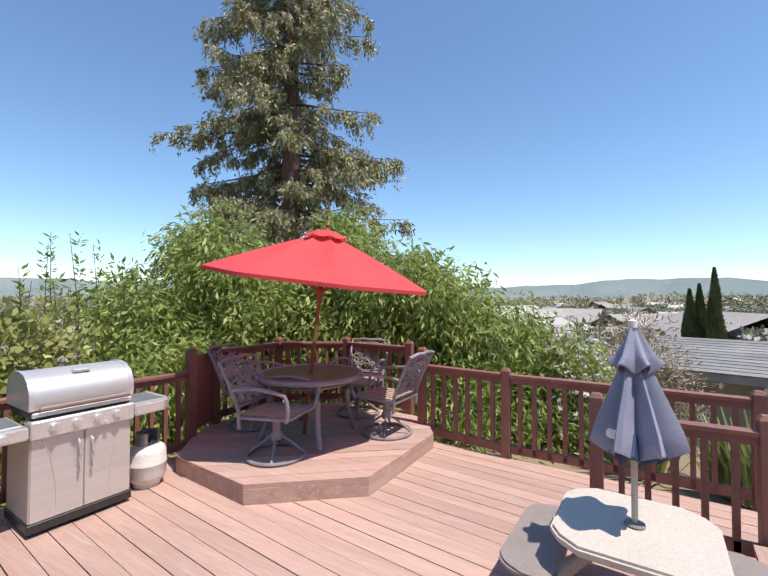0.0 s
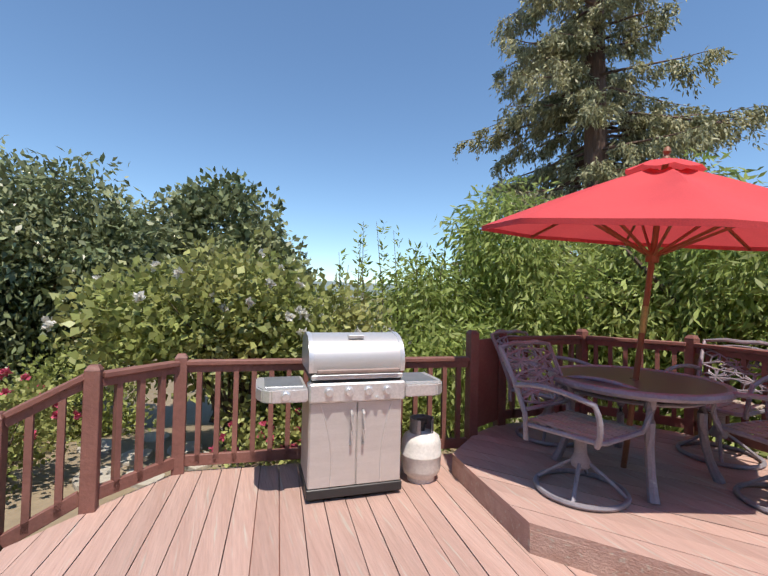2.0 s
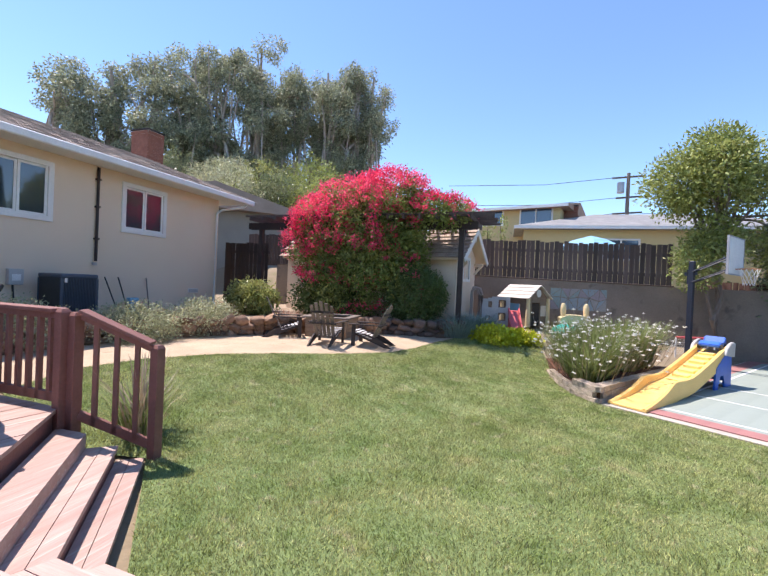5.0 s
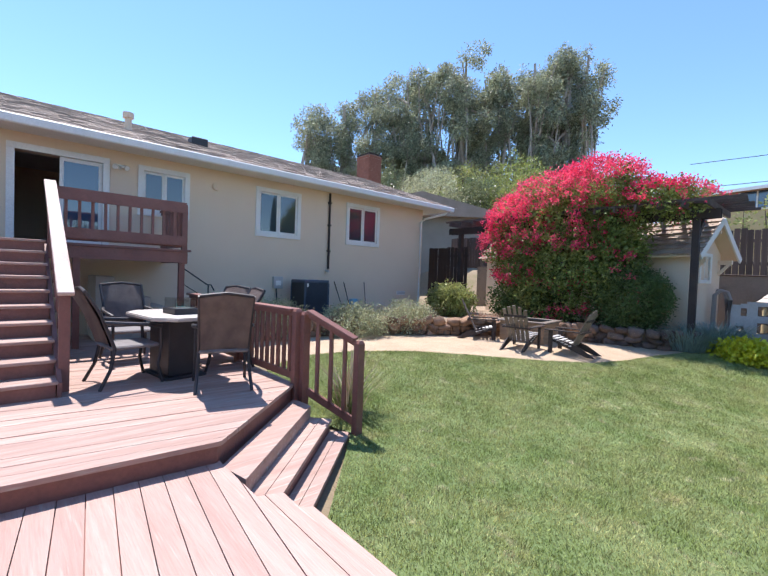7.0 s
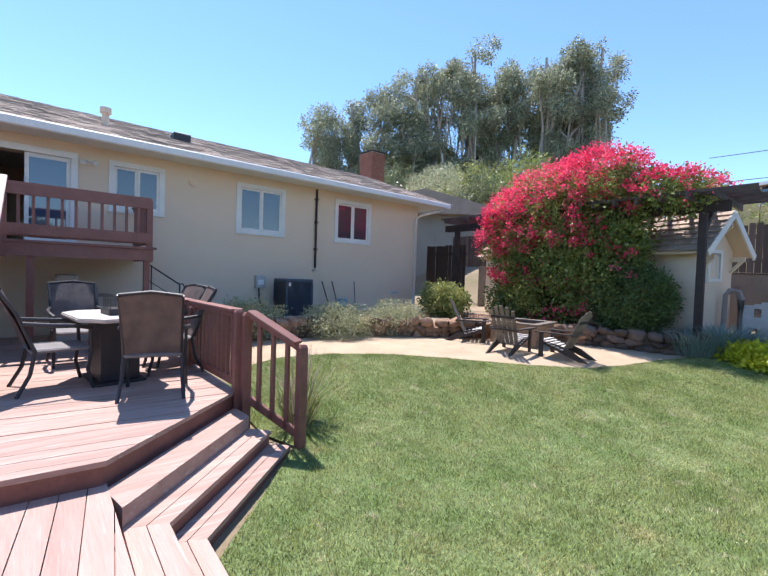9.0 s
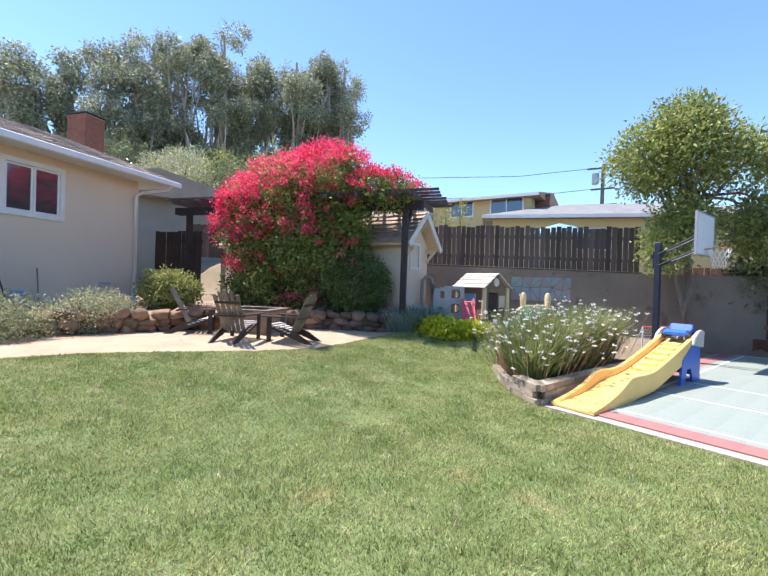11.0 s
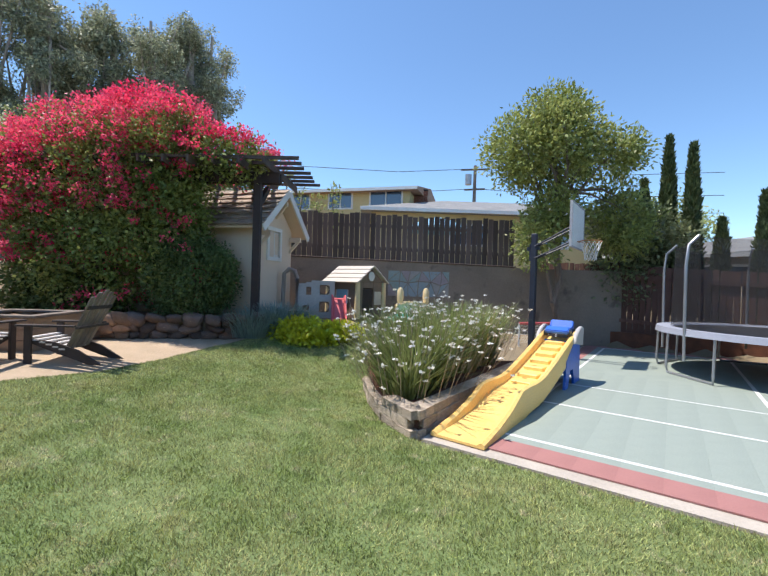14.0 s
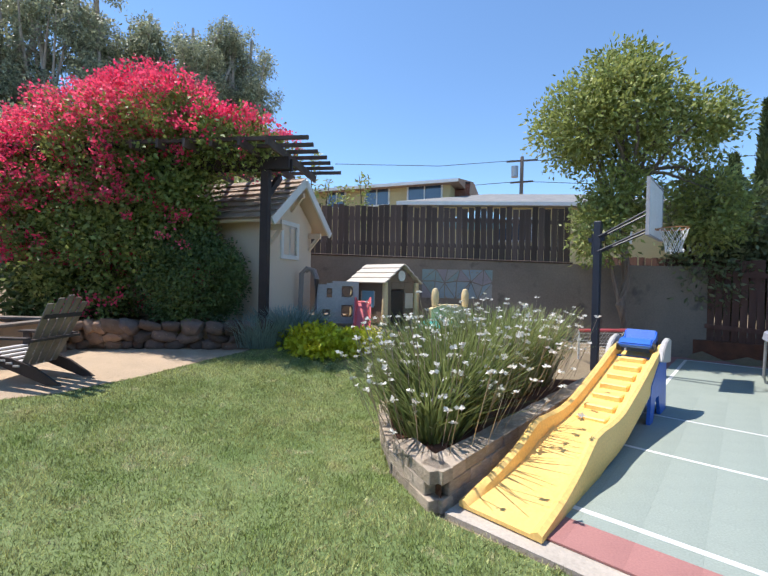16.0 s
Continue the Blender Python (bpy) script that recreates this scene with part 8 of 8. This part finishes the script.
for s in (-1, 1):
    bm = BM()
    tube(bm, [(-0.03, 0, 0), (-0.09, 0.07 * s, 0.0), (-0.16, 0.1 * s, -0.04)], [0.015, 0.035, 0.05], 10)
    part("lamp_head", bm, M_white, sl1, smooth=True)
wv = thing("wall_vent", "round tan vent cap on the stucco wall", "vent", (HX, -2.98, 3.65))
bm = BM()
lathe(bm, [(0, 0), (0.09, 0), (0.08, 0.06), (0, 0.08)], 16)
for v in bm.verts:
    v.co = Matrix.Rotation(radians(-90), 3, "Y") @ v.co
part("cap", bm, M_stucco, wv)
fv = thing("foundation_vent", "white louvred foundation vent", "vent", (HX, -8.85, 1.28))
bm = BM()
box(bm, -0.015, -0.18, -0.06, 0, 0.18, 0.06)
part("frame", bm, M_white, fv)
for k in range(6):
    bm = BM()
    box(bm, -0.022, -0.16 + k * 0.055, -0.04, -0.015, -0.12 + k * 0.055, 0.04)
    part("louvre", bm, M_greyp2, fv)
for i, (y, t) in enumerate(((-6.35, 0.12), (-6.6, 0.05), (-7.15, -0.14))):
    tl = thing("garden_tool", "long handled garden tool leaning on the house wall", "garden tool", (HX - 0.35, y, 0.74))
    bm = BM()
    tube(bm, [(0, 0, 0.05), (0.3, t, 0.85)], 0.014, 6)
    part("handle", bm, M_dark if i != 2 else M_adirw, tl)
    bm = BM()
    box(bm, -0.05, -0.08, 0.0, 0.0, 0.08, 0.06, 0.004)
    part("head", bm, M_black, tl)
bx = thing("hose_box", "small pale blue plastic hose box by the wall", "box", (HX - 0.2, -6.82, 1.0))
bm = BM()
box(bm, -0.08, -0.12, -0.26, 0.08, 0.12, 0.12, 0.02)
part("body", bm, M_paleblue, bx)

# ---- dining set on the upper deck ----
dt = thing("dining_table", "rounded pale stone topped outdoor dining table", "table", (2.35, -1.12, UZ), 8)
dt.matrix_basis = dt.matrix_basis @ Matrix.Diagonal((0.85, 0.85, 1, 1))
bm = BM()
prism(bm, [(x, y) for x, y in ((0.72, -0.28), (0.72, 0.28), (0.45, 0.5), (-0.45, 0.5), (-0.72, 0.28), (-0.72, -0.28), (-0.45, -0.5), (0.45, -0.5))], 0.7, 0.74)
bmesh.ops.bevel(bm, geom=bm.edges[:], offset=0.012, segments=2, affect="EDGES")
part("tabletop", bm, M_ttop, dt)
bm = BM()
box(bm, -0.32, -0.22, 0.03, 0.32, 0.22, 0.7, 0.01)
part("pedestal", bm, M_framed, dt)
bm = BM()
box(bm, -0.4, -0.28, 0, 0.4, 0.28, 0.03, 0.006)
part("foot", bm, M_framed, dt)
fg = thing("glass_fire_bowl", "square black burner with clear glass guard on the table", "table burner", (2.3, -1.16, UZ + 0.74), 8)
bm = BM()
box(bm, -0.17, -0.14, 0, 0.17, 0.14, 0.07, 0.006)
part("base", bm, M_framed, fg)
for x0, y0, x1, y1 in ((-0.15, -0.125, 0.15, -0.12), (-0.15, 0.12, 0.15, 0.125), (-0.15, -0.12, -0.145, 0.12), (0.145, -0.12, 0.15, 0.12)):
    bm = BM()
    box(bm, x0, y0, 0.07, x1, y1, 0.19)
    part("glass_panel", bm, M_clear, fg)


def wicker_chair(at, rz):
    """High backed woven armchair with curved legs; faces +x."""
    c = thing("dining_chair", "dark brown woven outdoor armchair with charcoal frame", "chair", at, rz, group="chairs round the dining table")
    bm = BM()
    rows = []
    for w in (0, 0.25, 0.5, 0.75, 1.0):
        x = -0.2 - 0.16 * w - 0.08 * w * w
        z = 0.44 + 0.56 * w
        hw = 0.235 + 0.02 * w
        rows.append([(bm.verts.new((x + 0.035 * math.cos(math.pi * s / 2), s * hw, z + (0.03 * (1 - s * s) if w == 1 else 0))), bm.verts.new((x - 0.025 + 0.035 * math.cos(math.pi * s / 2), s * hw, z + (0.03 * (1 - s * s) if w == 1 else 0)))) for s in (-1, -0.5, 0, 0.5, 1)])
    for A, B in zip(rows, rows[1:]):
        for j in range(4):
            bm.faces.new((A[j][0], A[j + 1][0], B[j + 1][0], B[j][0]))
            bm.faces.new((A[j][1], B[j][1], B[j + 1][1], A[j + 1][1]))
    part("backrest", bm, M_weave, c, "brown woven backrest", smooth=True)
    for s in (-1, 1):
        bm = BM()
        tube(bm, [(-0.18, 0.25 * s, 0.42), (-0.24, 0.25 * s, 0.58), (-0.32, 0.255 * s, 0.8), (-0.45, 0.26 * s, 1.02)], 0.017, 7)
        part("back_post", bm, M_framed, c)
        bm = BM()
        tube(bm, [(-0.18, 0.25 * s, 0.42), (-0.22, 0.26 * s, 0.2), (-0.32, 0.28 * s, 0.0)], 0.018, 7)
        part("leg", bm, M_framed, c)
        bm = BM()
        tube(bm, [(0.26, 0.27 * s, 0.64), (0.27, 0.27 * s, 0.42), (0.24, 0.27 * s, 0.2), (0.29, 0.28 * s, 0.0)], 0.018, 7)
        part("leg", bm, M_framed, c)
        bm = BM()
        tube(bm, [(-0.28, 0.26 * s, 0.7), (-0.1, 0.3 * s, 0.68), (0.15, 0.3 * s, 0.66), (0.27, 0.27 * s, 0.63)], 0.022, 7)
        part("arm", bm, M_framed, c)
    bm = BM()
    tube(bm, [(-0.45, -0.26, 1.02), (-0.43, 0, 1.05), (-0.45, 0.26, 1.02)], 0.018, 7)
    part("top_rail", bm, M_framed, c)
    bm = BM()
    box(bm, -0.22, -0.25, 0.4, 0.27, 0.25, 0.44, 0.015)
    part("seat", bm, M_weave2, c, "grey woven seat")
    return c


wc = wicker_chair((2.25, -0.58, UZ), -82)
copy_thing(wc, pose(1.5, -1.38, UZ, 0, 0, -16))
copy_thing(wc, pose(2.45, -1.75, UZ, 0, 0, 85))
copy_thing(wc, pose(3.5, -0.85, UZ, 0, 0, 185))
copy_thing(wc, pose(3.0, -1.8, UZ, 0, 0, 110))

# ---- neighbours ----
def far_house(name, label, x, y, z, w, d, h, rise, rz, wm, rm, wins=(), over=0.5, hip=False, gutter=True):
    """A far house: walls, pitched roof along its width, windows on its -y... faces the garden along local +y."""
    o2 = thing(name, label, "house", (x, y, z), rz)
    bm = BM()
    box(bm, -w / 2, -d / 2, -2, w / 2, d / 2, h)
    part("wall", bm, wm, o2)
    bm = BM()
    a, b = w / 2 + over, d / 2 + over
    i2 = b if hip else 0
    vs = [bm.verts.new(p) for p in ((-a, -b, h), (a, -b, h), (a, b, h), (-a, b, h), (-a + i2, 0, h + rise), (a - i2, 0, h + rise), (-a, -b, h - 0.15), (a, -b, h - 0.15), (a, b, h - 0.15), (-a, b, h - 0.15))]
    for f in ((0, 1, 5, 4), (2, 3, 4, 5), (1, 2, 5), (3, 0, 4), (6, 7, 1, 0), (7, 8, 2, 1), (8, 9, 3, 2), (9, 6, 0, 3), (9, 8, 7, 6)):
        bm.faces.new([vs[k] for k in f])
    part("roof", bm, rm, o2)
    if gutter:
        bm = BM()
        box(bm, -a, b, h - 0.16, a, b + 0.06, h - 0.01)
        part("gutter", bm, M_white, o2)
    for cx, cz, ww, hh in wins:
        bm = BM()
        for x0, x1, z0, z1 in ((cx - ww / 2 - 0.08, cx + ww / 2 + 0.08, cz + hh / 2, cz + hh / 2 + 0.08), (cx - ww / 2 - 0.08, cx + ww / 2 + 0.08, cz - hh / 2 - 0.08, cz - hh / 2), (cx - ww / 2 - 0.08, cx - ww / 2, cz - hh / 2, cz + hh / 2), (cx + ww / 2, cx + ww / 2 + 0.08, cz - hh / 2, cz + hh / 2), (cx - 0.03, cx + 0.03, cz - hh / 2, cz + hh / 2)):
            box(bm, x0, d / 2 - 0.02, z0, x1, d / 2 + 0.05, z1)
        wn = part("window", bm, M_white, o2)
        bm = BM()
        box(bm, cx - ww / 2, d / 2 - 0.01, cz - hh / 2, cx + ww / 2, d / 2 + 0.02, cz + hh / 2)
        part("pane", bm, M_glassb, wn)
    return o2


far_house("yellow_house", "two storey yellow stucco house with clay tile roof", -0.9, -29.0, 3.0, 8.2, 7, 3.55, 0.75, -14, M_yhouse, M_tile, ((-0.2, 3.0, 1.3, 0.8), (-2.8, 2.9, 1.7, 1.0), (2.2, 3.0, 1.0, 0.8)))
chimney("chimney", "brown brick chimney of the yellow house", -4.6, -26.0, 4.5, 6.7, 0.8, 0.7)
far_house("grey_house", "low house with a grey roof behind the fence", -8.5, -26.5, 2.0, 13, 8, 3.0, 1.3, 3, M_yhouse, M_roofg, ((-2, 1.9, 1.5, 0.9), (2, 1.9, 1.5, 0.9)), hip=True)
far_house("grey_house", "low grey green house beyond the red fence", -20.0, -18.5, 0.0, 12.5, 8, 2.9, 1.05, -44, M_graywall, M_roofg, ((-3.5, 1.6, 2.6, 1.5), (3.2, 2.0, 1.6, 0.9), (0, 2.0, 1.2, 0.9)), over=0.8, hip=True)
chimney("chimney", "small brick chimney on the grey house", -22.5, -14.8, 2.8, 4.0, 0.7, 0.5)
far_house("green_house", "grey green house with a low gable and rear deck", 14.8, -18.0, 2.3, 6.5, 8, 2.9, 1.1, -40, M_graywall, M_roofi, ((0, 2.2, 1.2, 0.8), (2.2, 2.2, 1.2, 0.8)), over=0.7)
gs = far_house("grey_shed", "weathered grey shed with a grey shingle roof", 3.3, 11.0, -1.35, 5.0, 4.0, 1.97, 0.42, 165, M_graywall, M_roofg, (), gutter=False)
for i in range(12):
    f0, f1 = i / 12, (i + 1) / 12
    bm = BM()
    beam(bm, (0, 2.52 * (1 - f0), 1.985 + 0.42 * f0), (0, 2.52 * (1 - f1) - 0.03, 1.978 + 0.42 * f1), 6.0, 0.012)
    part("shingle_course", bm, M_roofg, gs)
for i in range(10):
    bm = BM()
    box(bm, -2.7 + i * 0.6, 2.0, 1.7, -2.65 + i * 0.6, 2.46, 1.8)
    part("rafter_tail", bm, M_white, gs)
for i, (x, y, h) in enumerate(((4.6, 40, 8.6), (5.3, 40.5, 9.0), (6.1, 39.5, 10.2))):
    cypress(x, y, -6.0, h, 0.75, 560 + i)
for i, (x, y, z, h, r, lm) in enumerate(((3.2, 22, -4.5, 4.0, 2.0, L_mid), (7.0, 26, -5, 4.2, 2.2, L_rose), (-2.5, 30, -6, 4.5, 2.4, L_mid), (-6, 24, -5, 4.0, 2.0, L_dark), (10, 30, -5.5, 4.4, 2.3, L_mid), (0.8, 17, -3.4, 3.2, 1.5, L_mid))):
    tree("slope_tree", "leafy green tree on the slope below", (x, y, z), h * 0.5, 0.15, [(0, 0, h * 0.65, r, r, h * 0.35, 130), (r * 0.5, r * 0.3, h * 0.5, r * 0.7, r * 0.7, h * 0.3, 60)], lm, 0.18, 0.08, 570 + i * 3, per=34, cr=0.45, shell=0.4)
for i, (x, y, z, w, rz, rm) in enumerate(((-3.5, 47, -9.5, 13, 10, M_farroof), (-10, 60, -12, 14, -15, M_roofd), (2, 75, -13, 22, 4, M_farwall), (14, 62, -11, 15, 20, M_farroof), (-16, 44, -9, 12, 30, M_roofd))):
    far_house("valley_house", "low tan house on the slope below", x, y, z, w, 9, 2.8, 1.3, rz, M_farwall, rm, ((-3, 1.5, 1.6, 1.0), (2.5, 1.5, 1.6, 1.0)), hip=bool(i % 2), gutter=False)
up = thing("utility_pole", "tall wooden utility pole with crossarms and wires", "utility pole", (-9.3, -35.5, 2))
bm = BM()
tube(bm, [(0, 0, -1), (0, 0, 9.0)], [0.17, 0.12], 8)
part("pole", bm, M_barkg, up)
for z, w in ((8.75, 1.1), (7.2, 0.8), (6.0, 1.0)):
    bm = BM()
    beam(bm, (-w, 0, z), (w, 0, z - 0.1), 0.1, 0.12)
    part("crossarm", bm, M_barkg, up)
bm = BM()
lathe(bm, [(0, 0), (0.25, 0), (0.25, 0.8), (0, 0.85)], 12, (0.5, 0, 7.5))
part("transformer", bm, M_galv, up)
for i, z in enumerate((8.75, 7.2, 6.0)):
    bm = BM()
    tube(bm, [(0, 0, z), (6, 2, z - 0.9), (13, 4, z - 1.2)], 0.02, 4)
    part("wire", bm, M_black, up)
    bm = BM()
    tube(bm, [(0, 0, z), (-8, 2, z - 0.9), (-16, 4, z - 1.0)], 0.02, 4)
    part("wire", bm, M_black, up)
pu = thing("patio_umbrella", "pale blue patio umbrella behind the fence", "umbrella", (-5.0, -19.0, 2.1))
bm = BM()
lathe(bm, [(1.3, 1.55), (0.7, 1.85), (0.0, 2.05), (0.0, 2.02), (0.7, 1.82), (1.3, 1.5)], 8)
part("canopy", bm, M_paleblue, pu)
bm = BM()
tube(bm, [(0, 0, -0.4), (0, 0, 2.0)], 0.03, 8)
part("pole", bm, M_galv, pu)

# ---- valley town, woods and hills ----
rng = np.random.default_rng(500)


def town(name, label, count, r0, r1, az0, az1, wall_m, roof_m, size, seed):
    rg2 = np.random.default_rng(seed)
    wb, rb2 = [], []
    for _ in range(count):
        r = math.exp(rg2.uniform(math.log(r0), math.log(r1)))
        a = math.radians(rg2.uniform(az0, az1))
        x, y = r * math.cos(a), r * math.sin(a)
        z = gz(x, y)
        w, d, h = rg2.uniform(*size), rg2.uniform(*size) * 0.7, rg2.uniform(2.8, 5.5)
        t = rg2.uniform(0, math.pi)
        c, s = math.cos(t), math.sin(t)

        def P(u, v, k):
            return (x + u * c - v * s, y + u * s + v * c, z + k)
        for (u0, v0), (u1, v1) in (((-w, -d), (w, -d)), ((w, -d), (w, d)), ((w, d), (-w, d)), ((-w, d), (-w, -d))):
            wb += [P(u0 / 2, v0 / 2, -1), P(u1 / 2, v1 / 2, -1), P(u1 / 2, v1 / 2, h), P(u0 / 2, v0 / 2, h)]
        k = h + d * 0.22 * (1 if rg2.uniform() < 0.7 else 0.05)
        u2, v2 = w / 2 + 0.5, d / 2 + 0.5
        rb2 += [P(-u2, -v2, h), P(u2, -v2, h), P(u2, 0, k), P(-u2, 0, k), P(u2, v2, h), P(-u2, v2, h), P(-u2, 0, k), P(u2, 0, k)]
    o2 = thing(name, label, "houses", kind="stuff")
    for nm, arr, m in (("walls", wb, wall_m), ("roofs", rb2, roof_m)):
        q = new(nm, raw(nm, np.array(arr), 4, m))
        q.parent = o2
        tagged(q, kind="stuff")


town("far_town", "pale roofs of a town spread over the valley", 900, 75, 1400, 55, 178, M_farwall, M_farroof, (9, 20), 501)
town("far_town", "large pale warehouse roofs in the valley", 60, 220, 1300, 60, 120, M_farwall, M_farwall, (30, 80), 502)


def woods(name, label, count, r0, r1, az0, az1, seed, lm, m=60, leaf=0.42):
    rg2 = np.random.default_rng(seed)
    r = np.exp(rg2.uniform(math.log(r0), math.log(r1), count))
    a = np.radians(rg2.uniform(az0, az1, count))
    x, y = r * np.cos(a), r * np.sin(a)
    z = ground_z(x, y)
    size = rg2.uniform(2.5, 7.0, count) * (1 + r / 1500)
    d = unit(rg2.normal(size=(count * m, 3)))
    S = np.repeat(size, m)[:, None]
    Pp = np.repeat(np.stack([x, y, z], -1), m, 0) + d * S * np.array((0.6, 0.6, 0.75)) * rg2.uniform(0.7, 1.1, (count * m, 1)) + np.array((0, 0, 0.6)) * S
    Wv = d + rg2.normal(size=d.shape) * 0.6
    v = leaves(rg2, Pp, Wv, 1.0, 0.7).reshape(-1, 4, 3)
    v = v[:, :1] + (v - v[:, :1]) * (S[:, None] * leaf)
    o2 = new(name, raw(name, v.reshape(-1, 3), 4, lm))
    tagged(o2, label, "trees", kind="stuff")


woods("valley_woods", "dark green trees scattered between the nearer valley houses", 420, 70, 380, 50, 180, 510, L_far, 260, 0.13)
woods("valley_woods", "dark green trees scattered through the far valley town", 3200, 380, 2400, 50, 180, 512, L_far, 42, 0.34)
woods("hill_woods", "green trees on the slope behind the houses", 160, 45, 160, -75, -20, 511, L_far, 200, 0.15)
# Backdrop ring of hills; its haze is only the material's colour and emission.
bk = BM()
n = 240
R = 3600.0


def ridge(a):
    return 70 + 34 * math.sin(a * 5 + 0.5) + 15 * math.sin(a * 13 + 1) + 7 * math.sin(a * 37) + 4 * math.sin(a * 83)


lo = [bk.verts.new((R * math.cos(2 * math.pi * i / n), R * math.sin(2 * math.pi * i / n), -60)) for i in range(n)]
hi = [bk.verts.new(((R + 500) * math.cos(2 * math.pi * i / n), (R + 500) * math.sin(2 * math.pi * i / n), 45 + ridge(2 * math.pi * i / n))) for i in range(n)]
for i in range(n):
    bk.faces.new((lo[i], lo[(i + 1) % n], hi[(i + 1) % n], hi[i]))
struct("hills_backdrop", bk, M_hills, "distant blue green hills with haze painted into the colour", "backdrop", smooth=True)
